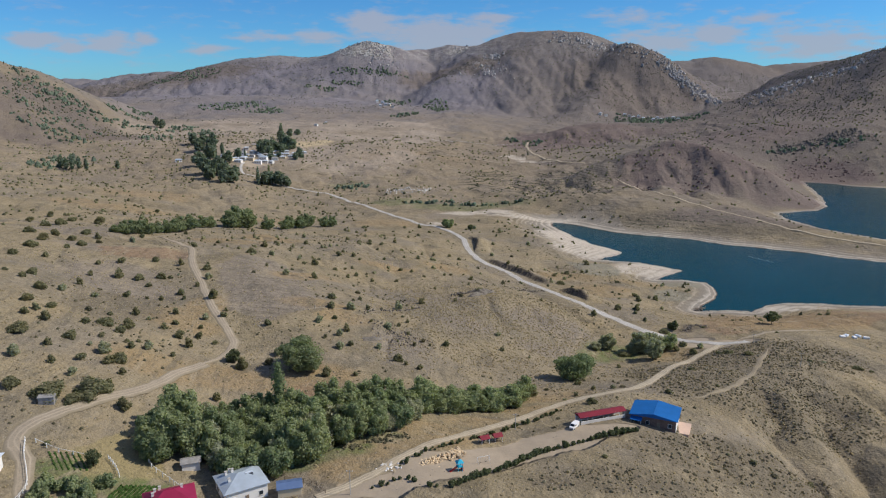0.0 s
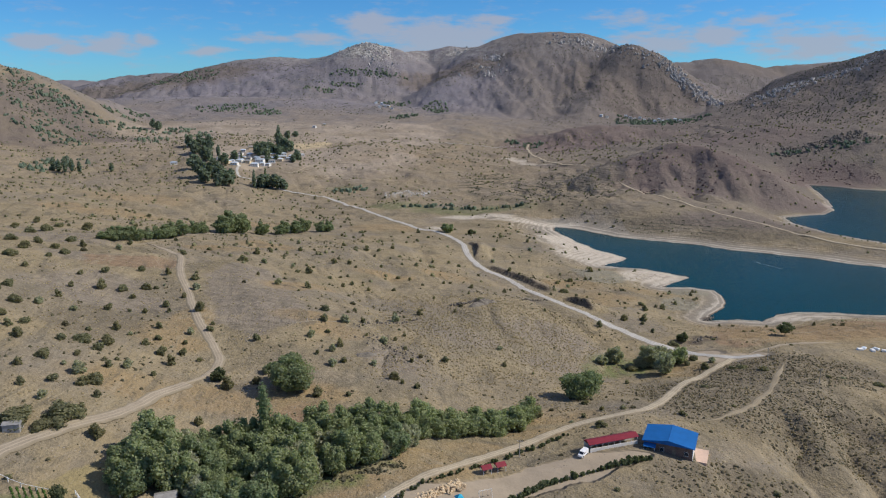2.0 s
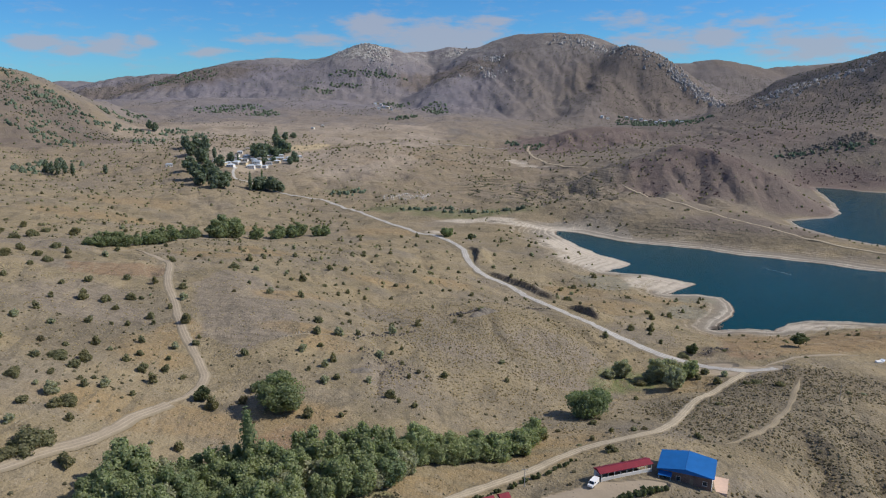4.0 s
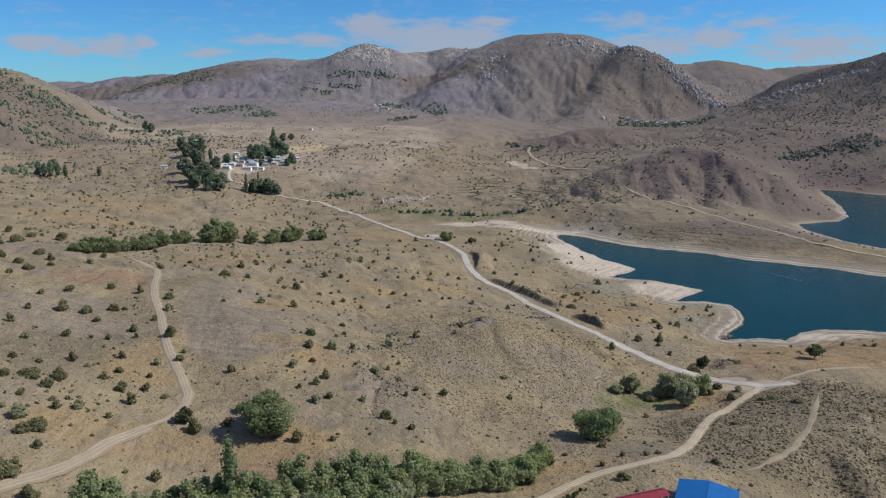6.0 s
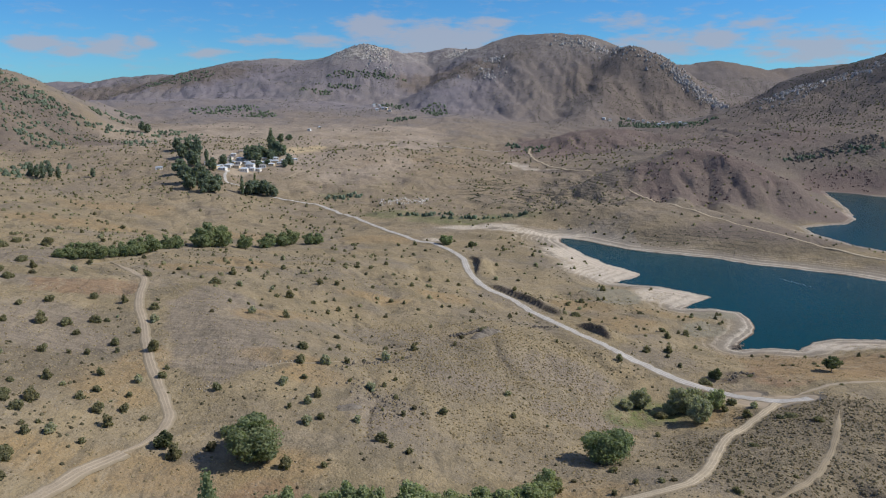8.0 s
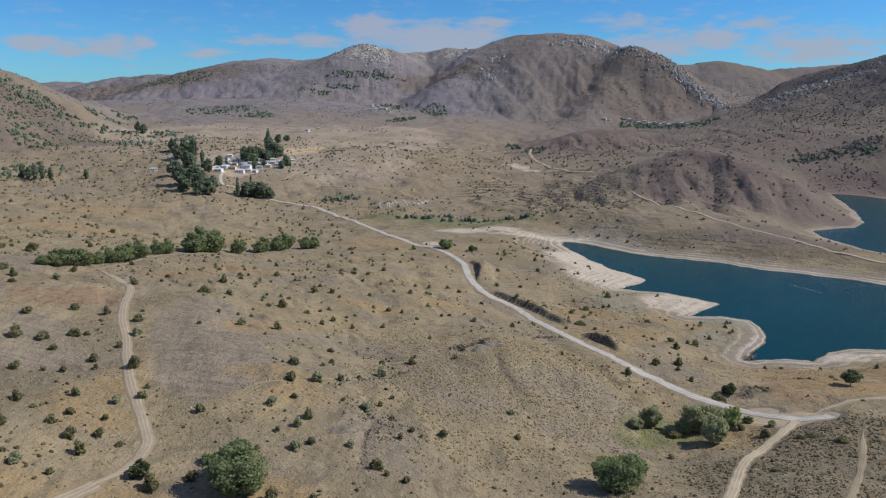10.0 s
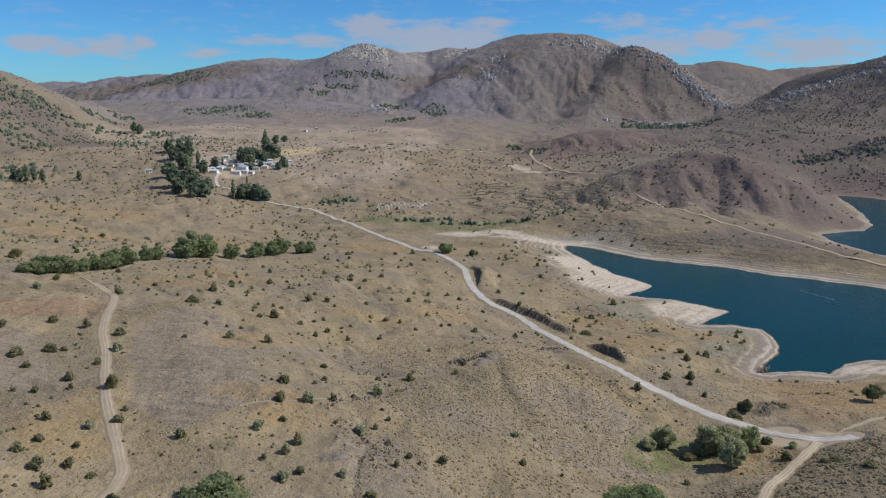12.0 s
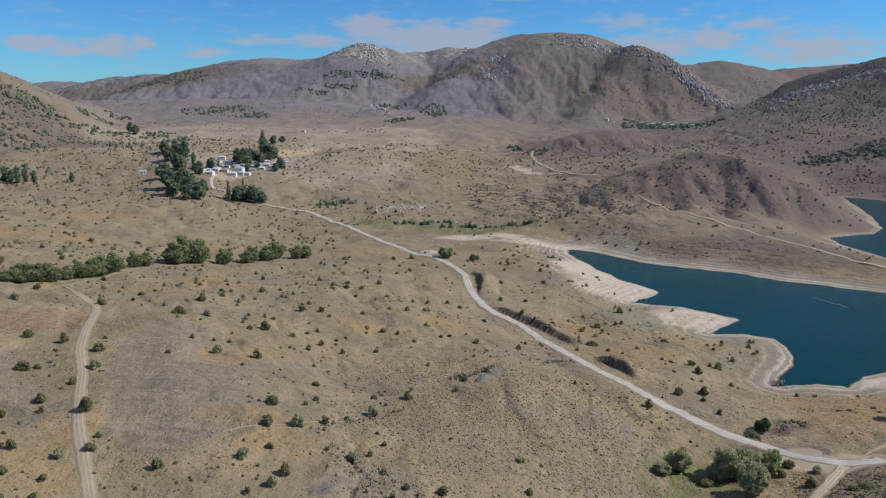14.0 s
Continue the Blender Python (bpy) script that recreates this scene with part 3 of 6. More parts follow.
    c = blend(nt, times(nt, times(nt, span(nt, bank, .75, .95, 1, 0), span(nt, ring, -.3, -.8)), span(nt, mid, .6, .4, .05, .4)), c, (.20, .172, .14))
    c = blend(nt, times(nt, silt, span(nt, small, .3, .55, .75, .95)), c, (.255, .24, .185))
    c = blend(nt, times(nt, plot, span(nt, small, .3, .55, .7, .95)), c, (.31, .255, .13))
    c = blend(nt, times(nt, lot, .93), c, blend(nt, span(nt, small, .35, .65), (.335, .278, .21), (.395, .325, .245)))
    # sheep paths and thin soil that follow the contours
    lie = nt.nodes.new("ShaderNodeMapping")
    lie.inputs["Scale"].default_value = (.035, .035, .75)
    nt.links.new(nt.nodes.new("ShaderNodeNewGeometry").outputs["Position"], lie.inputs[0])
    trail = nt.nodes.new("ShaderNodeTexNoise")
    trail.inputs["Scale"].default_value, trail.inputs["Detail"].default_value, trail.inputs["Roughness"].default_value = 1, 6, .62
    nt.links.new(lie.outputs[0], trail.inputs["Vector"])
    open_soil = times(nt, times(nt, span(nt, bank, .4, .6), span(nt, times(nt, lot, plot, "MAXIMUM"), .1, .6, 1, 0)), span(nt, upland.outputs[1], 900, 1600, 1, .3))
    c = blend(nt, times(nt, span(nt, trail.outputs[0], .56, .66, 0, .6), open_soil), c, (.36, .30, .205))
    c = blend(nt, times(nt, span(nt, trail.outputs[0], .44, .36, 0, .6), open_soil), c, (.135, .118, .088))
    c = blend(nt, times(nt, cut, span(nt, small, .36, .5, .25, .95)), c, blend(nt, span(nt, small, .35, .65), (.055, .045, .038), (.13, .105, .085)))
    clod = noise_at(nt, 2.4, 4, .65, seed=61)
    c = blend(nt, times(nt, span(nt, clod, .53, .64, 0, .38), open_soil), c, (.11, .098, .072))
    c = blend(nt, times(nt, span(nt, clod, .46, .36, 0, .32), open_soil), c, (.38, .32, .225))
    # land past the lake: grey-brown soil, with distance haze mixed into its colour
    beyond = times(nt, times(nt, span(nt, upland.outputs[0], 60, 300), span(nt, upland.outputs[1], 650, 900)), span(nt, bank, .8, 1))
    c = blend(nt, times(nt, beyond, span(nt, mid, .3, .65, .5, .8)), c, (.172, .150, .138))
    c = blend(nt, times(nt, red, span(nt, mid, .3, .6, .3, .75)), c, (.168, .126, .120))
    c = blend(nt, times(nt, shale, span(nt, mid, .3, .6, .15, .6)), c, (.168, .140, .126))
    # low tussocks and loose stones
    bare = times(nt, span(nt, bank, .4, .6), span(nt, times(nt, pale, lot, "MAXIMUM"), 0, .6, 1, .15))
    tuft = times(nt, span(nt, fine, .54, .64), span(nt, noise_at(nt, 14, 4, .6, seed=31), .38, .58, .15, .85))
    c = blend(nt, times(nt, times(nt, tuft, bare), .58), c, (.115, .105, .075))
    c = blend(nt, times(nt, times(nt, span(nt, noise_at(nt, .55, 2, .5, seed=41), .64, .7), bare), .5), c, (.42, .37, .30))
    c = blend(nt, times(nt, span(nt, noise_at(nt, .35, 2, .6, seed=44), .3, .7, .0, .3), bare), c, (.10, .08, .055))
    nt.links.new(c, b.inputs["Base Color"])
    h = times(nt, times(nt, times(nt, times(nt, small, 2.2), times(nt, mid, 4.0), "ADD"), times(nt, fine, .8), "ADD"), span(nt, lot, .1, .8, 1, .2))
    relief_of(nt, b, times(nt, h, times(nt, times(nt, noise_at(nt, 16, 8, .72, seed=22), rock), 14), "ADD"), .7, .9)
    return m


def water_material():
    m, nt, b = material("lake_water", .1)
    c = blend(nt, span(nt, noise_at(nt, 120, 3), .35, .65), (.0003, .034, .040), (.0005, .041, .049))
    nt.links.new(c, b.inputs["Base Color"])
    b.inputs["IOR"].default_value, b.inputs["Specular IOR Level"].default_value = 1.33, .12
    relief_of(nt, b, times(nt, noise_at(nt, .9, 3), noise_at(nt, 4, 3), "ADD"), .7, .35)
    return m


def gravel_material(name, colour, rim):
    m, nt, b = material(name, .95)
    c = blend(nt, span(nt, noise_at(nt, 6, 5, .6), .35, .65), colour, rim)
    c = blend(nt, span(nt, noise_at(nt, .5, 3, .6, seed=3), .45, .65, 0, .5), c, tuple(k * .6 for k in colour))
    a = nt.nodes.new("ShaderNodeAttribute")
    a.attribute_name = "across"
    rut = times(nt, span(nt, times(nt, times(nt, a.outputs["Fac"], 12.57), 0, "COSINE"), .2, .9), span(nt, noise_at(nt, 9, 4, seed=7), .35, .6, .2, .8))
    c = blend(nt, rut, c, tuple(k * 1.25 for k in rim))
    edge = times(nt, times(nt, a.outputs["Fac"], 0, "ABSOLUTE"), times(nt, noise_at(nt, 3, 4, seed=9), .6), "ADD")
    c = blend(nt, span(nt, edge, .85, 1.15), c, (.245, .205, .14))
    nt.links.new(c, b.inputs["Base Color"])
    relief_of(nt, b, noise_at(nt, .6, 4), .5, .15)
    return m


EARTH, WATER = earth_material(), water_material()
GRAVEL = gravel_material("pale_gravel", (.35, .295, .215), (.45, .38, .275))
GREY_GRAVEL = gravel_material("grey_gravel", (.33, .31, .285), (.47, .45, .415))
PATH_SOIL = gravel_material("trodden_soil", (.25, .209, .146), (.285, .236, .165))
DIRT = gravel_material("packed_dirt", (.30, .25, .185), (.355, .298, .222))
ROCK = plain("grey_rock", (.165, .145, .12), .95, vary=.4, size=.5, bump=.2)
PALE_CRAG = plain("pale_limestone", (.36, .345, .33), .95, vary=.45, size=3, bump=.5)
CRAG = plain("red_brown_rock", (.13, .09, .082), .95, vary=.4, size=.8, bump=.3)
PALE_STONE = plain("pale_cut_stone", (.60, .47, .31), .9, vary=.25, size=.3)
JUNIPER = leaves("juniper_leaves", (.215, .208, .125), .4)
OLIVE = leaves("olive_juniper_leaves", (.212, .212, .130), .4)
SAGE = leaves("grey_shrub_leaves", (.16, .15, .10), .4)
GREEN = leaves("green_leaves", (.275, .320, .188), .3, (1.06, 1.03, 1))
WILLOW = leaves("grey_willow_leaves", (.33, .345, .25), .3)
DARK_GREEN = leaves("dark_green_leaves", (.212, .258, .150), .3)
HEDGE_GREEN = leaves("dark_hedge_leaves", (.125, .148, .085), .4)
SCRUB = leaves("mountain_scrub_leaves", (.105, .115, .085), .3)
POPLAR = leaves("poplar_leaves", (.170, .215, .165), .35)
FIELD_GREEN = leaves("field_tree_leaves", (.215, .255, .150), .3)
BARK = plain("bark", (.16, .13, .10), .95, vary=.4, size=.3)
CUSHION = leaves("grey_sage_cushions", (.285, .248, .178), .3)
STUBBLE = leaves("dry_tussock", (.345, .290, .195), .28)
WHITE_WALL = plain("white_render", (.72, .70, .66), .9, vary=.08, size=1.5)
CREAM_WALL = plain("cream_render", (.62, .52, .36), .9, vary=.1, size=1.5)
STONE_WALL = plain("brown_stone_wall", (.20, .13, .10), .95, vary=.45, size=.35, bump=.1)
BLUE_METAL = plain("blue_metal_sheet", (.012, .125, .38), .45, .1, vary=.15, size=2)
RED_METAL = plain("dark_red_metal_sheet", (.21, .018, .035), .5, .1, vary=.18, size=2)
CRIMSON_METAL = plain("crimson_metal_sheet", (.28, .02, .065), .5, .1, vary=.15, size=2)
SLATE_METAL = plain("slate_blue_metal_sheet", (.11, .17, .31), .6, .1, vary=.15, size=2)
PANEL = plain("dark_solar_glass", (.012, .016, .035), .55, vary=.2)
LOOSE = plain("pale_loose_stone", (.31, .275, .225), .95, vary=.3, size=.5)
GREY_METAL = plain("grey_metal_sheet", (.40, .46, .52), .45, .2, vary=.12, size=2)
LIGHT_METAL = plain("light_metal_sheet", (.60, .66, .72), .45, .2, vary=.12, size=2)
RUST_ROOF = plain("weathered_roof_sheet", (.30, .29, .28), .7, .1, vary=.3, size=1)
PINK_SLAB = plain("pink_concrete", (.58, .42, .33), .9, vary=.1, size=1)
CONCRETE = plain("concrete", (.45, .43, .39), .9, vary=.15, size=.5)
GLASS = plain("dark_window_glass", (.03, .04, .05), .1, vary=.2)
WOOD = plain("weathered_wood", (.22, .17, .12), .9, vary=.3, size=.3)
WHITE_PAINT = plain("white_paint", (.78, .78, .76), .5, vary=.05)
RED_PAINT = plain("red_plastic", (.55, .03, .02), .4, vary=.1)
BLUE_PAINT = plain("turquoise_plastic", (.02, .38, .55), .4, vary=.1)
CAR_WHITE = plain("white_car_paint", (.80, .80, .80), .25, vary=.03)
RUBBER = plain("black_rubber", (.02, .02, .02), .9, vary=.2)
CROP = leaves("crop_leaves", (.08, .15, .04), .35)


# ---- mesh helpers ----
def mesh_of(name, verts, faces, mat, smooth=False):
    """A mesh from arrays; faces all of one size."""
    faces = np.asarray(faces, np.int32)
    me = bpy.data.meshes.new(name)
    me.vertices.add(len(verts))
    me.vertices.foreach_set("co", np.ascontiguousarray(verts, dtype=np.float32).ravel())
    me.loops.add(faces.size)
    me.loops.foreach_set("vertex_index", faces.ravel())
    me.polygons.add(len(faces))
    me.polygons.foreach_set("loop_start", np.arange(0, faces.size, faces.shape[1], dtype=np.int32))
    me.polygons.foreach_set("use_smooth", np.full(len(faces), smooth))
    me.update(calc_edges=True)
    me.materials.append(mat)
    return me


def sheet(nu, nv):
    a = np.arange(nu * nv).reshape(nv, nu)
    return np.stack([a[:-1, :-1], a[:-1, 1:], a[1:, 1:], a[1:, :-1]], -1).reshape(-1, 4)


def part(name, bm, mat, parent, label=""):
    """Links a bmesh as one mesh object under a thing or under a part."""
    me = bpy.data.meshes.new(name)
    bm.to_mesh(me)
    bm.free()
    me.materials.append(mat)
    ob = new(name, me)
    ob.parent = parent
    return tagged(ob, label)


def thing(name, m, label, category, group=""):
    ob = new(name)
    ob.matrix_basis = m
    ob.empty_display_size = .5
    return tagged(ob, label, category, group)


def block(x0, y0, z0, x1, y1, z1, bevel=0.0, bm=None):
    bm = bm or bmesh.new()
    made = bmesh.ops.create_cube(bm, size=1)["verts"]
    for v in made:
        v.co = Vector(((x0 + x1) / 2 + v.co.x * (x1 - x0), (y0 + y1) / 2 + v.co.y * (y1 - y0), (z0 + z1) / 2 + v.co.z * (z1 - z0)))
    if bevel:
        bmesh.ops.bevel(bm, geom=[e for e in bm.edges if all(v in made for v in e.verts)], offset=bevel, segments=1, affect="EDGES")
    return bm


def rod(p, q, r0, r1=None, sides=7, bm=None):
    bm = bm or bmesh.new()
    p, q = Vector(p), Vector(q)
    m = Matrix.Translation((p + q) / 2) @ (q - p).to_track_quat("Z", "Y").to_matrix().to_4x4()
    bmesh.ops.create_cone(bm, cap_ends=True, segments=sides, radius1=r0, radius2=r0 if r1 is None else r1, depth=(q - p).length, matrix=m)
    return bm


def solid(points, faces, bm=None):
    bm = bm or bmesh.new()
    vs = [bm.verts.new(p) for p in points]
    for f in faces:
        bm.faces.new([vs[i] for i in f])
    bmesh.ops.recalc_face_normals(bm, faces=bm.faces)
    return bm


# ---- the land: a fan of points, finer near and ahead ----
turn = np.concatenate([np.linspace(-180, -34, 44)[:-1], np.linspace(-34, 34, 780), np.linspace(34, 180, 44)[1:]])
reach = np.concatenate([np.linspace(2, 190, 20)[:-1], np.geomspace(190, 1500, 440)[:-1], np.geomspace(1500, 4900, 170)])
A, D = np.meshgrid(np.radians(turn), reach)
gx, gy = (np.sin(A) * D).ravel(), (np.cos(A) * D - 40).ravel()
gz = height(gx, gy)


def on_ground(x, y):
    """The land's height, from the fan of points."""
    x, y = np.asarray(x, float), np.asarray(y, float) + 40
    a, r = np.degrees(np.arctan2(x, y)), np.hypot(x, y)
    i = np.clip(np.searchsorted(turn, a) - 1, 0, len(turn) - 2)
    j = np.clip(np.searchsorted(reach, r) - 1, 0, len(reach) - 2)
    u, v = (a - turn[i]) / (turn[i + 1] - turn[i]), (r - reach[j]) / (reach[j + 1] - reach[j])
    g = gz.reshape(len(reach), len(turn))
    return (g[j, i] * (1 - u) + g[j, i + 1] * u) * (1 - v) + (g[j + 1, i] * (1 - u) + g[j + 1, i + 1] * u) * v


def ground_at(x, y):
    return float(on_ground(x, y))


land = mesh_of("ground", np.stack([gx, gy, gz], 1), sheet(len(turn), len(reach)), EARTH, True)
for attr, kinds in (("cover_a", ("gold", "grass", "pale", "field")), ("cover_b", ("rock", "scrub", "red", "lot")), ("cover_c", ("stony", "terrace", "straw")), ("cover_d", ("sage", "mud", "ash", "shale")), ("cover_e", ("plough", "plot", "silt"))):
    layer = [cover(k, gx, gy) for k in kinds]
    if attr == "cover_e":
        layer.append(np.ones(gx.shape))
    if attr == "cover_c":
        layer.append(np.clip(shore(gx, gy) / np.where(gy > 800, 11.0, np.where(gy > 640 - .25 * gx, np.where(gx > 190, 34.0, 62.0), np.where(gy < 560, 27.0, 36.0))), 0, 1))
    if attr == "cover_d":
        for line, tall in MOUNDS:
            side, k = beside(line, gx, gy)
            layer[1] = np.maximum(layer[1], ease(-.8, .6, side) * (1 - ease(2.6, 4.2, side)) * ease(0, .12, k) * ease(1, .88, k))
    if attr == "cover_b":
        layer[0] = np.maximum(layer[0], ease(215, 290, gz) * .45)
        layer[1] = np.maximum(layer[1], ease(60, 130, gz) * ease(1300, 1900, gy) * .75)
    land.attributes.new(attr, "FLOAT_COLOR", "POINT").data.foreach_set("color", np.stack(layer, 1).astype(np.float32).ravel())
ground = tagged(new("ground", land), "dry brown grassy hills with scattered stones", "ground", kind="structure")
wv = np.stack([v.ravel() for v in np.meshgrid(np.linspace(40, 1500, 3), np.linspace(150, 1300, 3))] + [np.zeros(9)], 1)
water = tagged(new("water", mesh_of("water", wv, sheet(3, 3), WATER)), "calm blue-green reservoir water", "lake", kind="structure")

# ---- roads and tracks: width and centre line ----
ROADS = {
    'gravel_road': (4.5, (
        (-35.2, 174.1), (-23.8, 182.9), (-11.6, 197), (2.4, 212.5), (22.4, 229), (45.5, 248.6), (68.8, 257.2),
        (84.5, 273), (106.6, 312), (128.4, 335.5), (144.6, 352.2),
    )),
    'valley_road': (7, (
        (160, 354.9), (153.1, 353.5), (144.9, 355), (134.9, 361.5), (126.6, 374), (115.4, 381.7), (104.8, 393.1),
        (93.4, 405.5), (82.5, 424.4), (71.1, 448.3), (60, 489), (45.6, 529.3), (31.2, 550.9), (23.3, 575.7),
        (19, 603), (17.3, 640.6), (9.6, 669.4), (-8.4, 709.9), (-23.7, 721.4), (-54.1, 767.5), (-91.3, 841),
        (-142.2, 922), (-173.3, 939.7),
    )),
    'west_track': (4.6, (
        (-96, 254), (-90.5, 264), (-87.8, 273), (-88.3, 281), (-92.3, 289), (-101, 304), (-110.5, 321), (-120, 341), (-128, 359),
        (-134.5, 371), (-141.5, 387), (-147.5, 403), (-157, 430), (-164.5, 442), (-173.5, 452), (-184.5, 464), (-194, 472),
    )),
    'farm_lane': (6, (
        (-110.3, 165.5), (-114, 173.5), (-118.6, 181.2), (-124.1, 186.9), (-123.3, 195.8), (-114.7, 209.4), (-103.5, 225.2),
        (-98, 246), (-93, 258),
    )),
    'shore_track': (3, (
        (152.7, 358.1), (164.1, 365.7), (179.7, 373), (195, 376.2), (216.3, 381.5),
    )),
    'spur_track': (3.5, (
        (228, 948), (242, 905), (257, 828), (294, 764), (326, 711), (355, 665), (410, 617),
    )),
    'village_road': (5, (
        (-173.3, 939.7), (-202.8, 945.8), (-251.7, 970.9), (-283.3, 992.8), (-301.4, 1069.2),
    )),
    'hill_road': (4.5, (
        (-27, 1456.7), (49.7, 1437.8), (157.5, 1474.5),
    )),
    'creek_road': (5, (
        (172.6, 1478.8), (164, 1430), (160, 1330), (168, 1268), (185, 1189), (226, 1150),
    )),
    'hedge_path': (2.6, ((-207, 443), (-201, 459), (-195, 474), (-190, 492), (-187, 517), (-182, 571), (-170, 607))),
    'sheep_path_a': (1.0, ((-75, 465), (-70, 476), (-62, 485), (-51, 502), (-40, 515), (-27, 528), (-11, 535), (6, 541))),
    'sheep_path_b': (.9, ((-57, 405), (-46, 405), (-31, 404), (-20, 408), (-10, 402))),
    'sheep_path_c': (1.0, ((-51, 350), (-41, 358), (-30, 369), (-18, 376), (-5, 383), (4, 386))),
    'sheep_path_d': (1.1, ((-131, 388), (-121, 393), (-111, 397), (-99, 402), (-87, 408))),
    'sheep_path_e': (1.2, ((-134, 533), (-121, 527), (-107, 511), (-93, 494), (-76, 483))),
    'sheep_path_f': (1.0, ((-79, 305), (-71, 309), (-67, 318), (-58, 325), (-47, 330), (-34, 340), (-23, 347))),
    'wheel_path_a': (.45, ((-146.6, 436.7), (-131, 409), (-119, 391))),
    'wheel_path_b': (.45, ((-144.6, 438), (-128.8, 411), (-116.8, 392))),
    'east_path': (2.6, ((94, 251), (106, 260), (122, 276), (145, 308), (163, 338))),
    'village_lane': (4, ((-206, 1077), (-183, 1134), (-153, 1171), (-134, 1235), (-108, 1258))),
    'saddle_lane': (3.5, ((-100, 1262), (-42, 1247), (-4, 1235), (58, 1180), (103, 1177))),
    'field_track': (3, (
        (-222.7, 1038.7), (-195.5, 1152.6), (-159.5, 1282.7), (-124.4, 1434.7),
    )),

}


def smoothed(line, step):
    """Points along a rounded line, about step metres apart."""
    pts = [Vector((*p, 0)) for p in line]
    pts = [pts[0] * 2 - pts[1]] + pts + [pts[-1] * 2 - pts[-2]]
    out = []
    for a, b, c, d in zip(pts, pts[1:], pts[2:], pts[3:]):
        n = max(2, int((c - b).length / step))
        for i in range(n):
            t = i / n
            out.append(.5 * (2 * b + (c - a) * t + (2 * a - 5 * b + 4 * c - d) * t * t + (3 * b - a - 3 * c + d) * t ** 3))
    return np.array([(p.x, p.y) for p in out + [pts[-2]]])


def road(name, width, line, mat, label):
    c = smoothed(line, 2.5)
    side = np.gradient(c, axis=0)
    side = np.stack([side[:, 1], -side[:, 0]], 1) / np.linalg.norm(side, axis=1)[:, None]
    n, across = len(c), np.linspace(-1, 1, 7)
    ragged = 1 + (np.random.RandomState(len(line)).rand(n, 2) - .5) * .35
    if "track" in name or "path" in name:
        ragged *= (.12 + .88 * np.clip(np.minimum(np.arange(n), np.arange(n)[::-1]) / 8, 0, 1))[:, None]
    half = np.where(across[None] < 0, ragged[:, :1], ragged[:, 1:]) * width / 2
    xy = c[:, None] + side[:, None] * (across[None] * half)[..., None]
    x, y = xy[..., 0].ravel(), xy[..., 1].ravel()
    level = np.repeat(on_ground(c[:, 0], c[:, 1])[:, None], 7, 1).ravel()
    own = on_ground(x, y)
    thin = min(1, width / 4)
    z = np.maximum(own, own * .5 + level * .5) + .04 + (.06 + .00045 * y) * thin + np.tile(np.array([-.32, -.02, .05, .07, .05, -.02, -.32]), n) * thin
    me = mesh_of(name, np.stack([x, y, z], 1), sheet(7, n), mat, True)
    me.attributes.new("across", "FLOAT", "POINT").data.foreach_set("value", np.tile(across, n).astype(np.float32))
    return tagged(new(name, me), label, "road", kind="structure")


for name, (width, line) in ROADS.items():
    if name in ("valley_road", "village_road", "hill_road"):
        road(name, width, line, GREY_GRAVEL, "grey gravel road winding up the valley")
    elif name in ("gravel_road", "creek_road", "spur_track"):
        road(name, width, line, GRAVEL, "pale gravel road with worn wheel tracks")
    elif "path" in name:
        road(name, width, line, PATH_SOIL, "thin trodden path across the dry slope")
    else:
        road(name, width, line, DIRT, "narrow packed-dirt track through dry grass")

# ---- plants ----
def leaf_cloud(seed, lobes, count, leaf, core=True):
    """Many small leaf clumps on the skin of overlapping lobes, round a dark core."""
    rng = np.random.RandomState(seed)
    lobes = np.asarray(lobes, float)
    size = (lobes[:, 3] * lobes[:, 4] + lobes[:, 4] * lobes[:, 5] + lobes[:, 3] * lobes[:, 5])
    pick = rng.choice(len(lobes), count, p=size / size.sum())
    d = rng.normal(size=(count, 3))
    d /= np.linalg.norm(d, axis=1)[:, None]
    out = lobes[pick, :3] + d * lobes[pick, 3:] * (rng.uniform(.72, 1.12, (count, 1)))
    n = d + rng.normal(size=(count, 3)) * .55
    n /= np.linalg.norm(n, axis=1)[:, None]
    u = np.cross(n, rng.normal(size=(count, 3)))
    u /= np.linalg.norm(u, axis=1)[:, None]
    v = np.cross(n, u)
    s = leaf * rng.uniform(.6, 1.3, (count, 1))
    quad = np.stack([out - u * s - v * s * .5, out + u * s * .3 - v * s, out + u * s + v * s * .5, out - u * s * .2 + v * s], 1)
    verts, faces = quad.reshape(-1, 3), np.arange(count * 4).reshape(-1, 4)
    if core:
        a = np.linspace(0, 2 * np.pi, 7)[:-1]
        ring = [(0, 0, -1)] + [(np.cos(t) * c, np.sin(t) * c, h) for c, h in ((.85, -.5), (.85, .5)) for t in a] + [(0, 0, 1)]
        cf = []
        for i in range(6):
            j = (i + 1) % 6
            cf += [(0, 1 + j, 1 + i, 1 + i), (1 + i, 1 + j, 7 + j, 7 + i), (7 + i, 7 + j, 13, 13)]
        cf = np.array(cf)
        for lobe in lobes:
            base = len(verts)
            verts = np.vstack([verts, lobe[:3] + np.array(ring) * lobe[3:] * .78])
            faces = np.vstack([faces, cf + base])
    return verts, faces


def foliage(name, seed, lobes, count, leaf, mat):
    verts, faces = leaf_cloud(seed, lobes, count, leaf)
    me = bpy.data.meshes.new(name)
    me.from_pydata(verts.tolist(), [], [f[:3] if f[2] == f[3] else f for f in faces.tolist()])
    me.materials.append(mat)
    return me


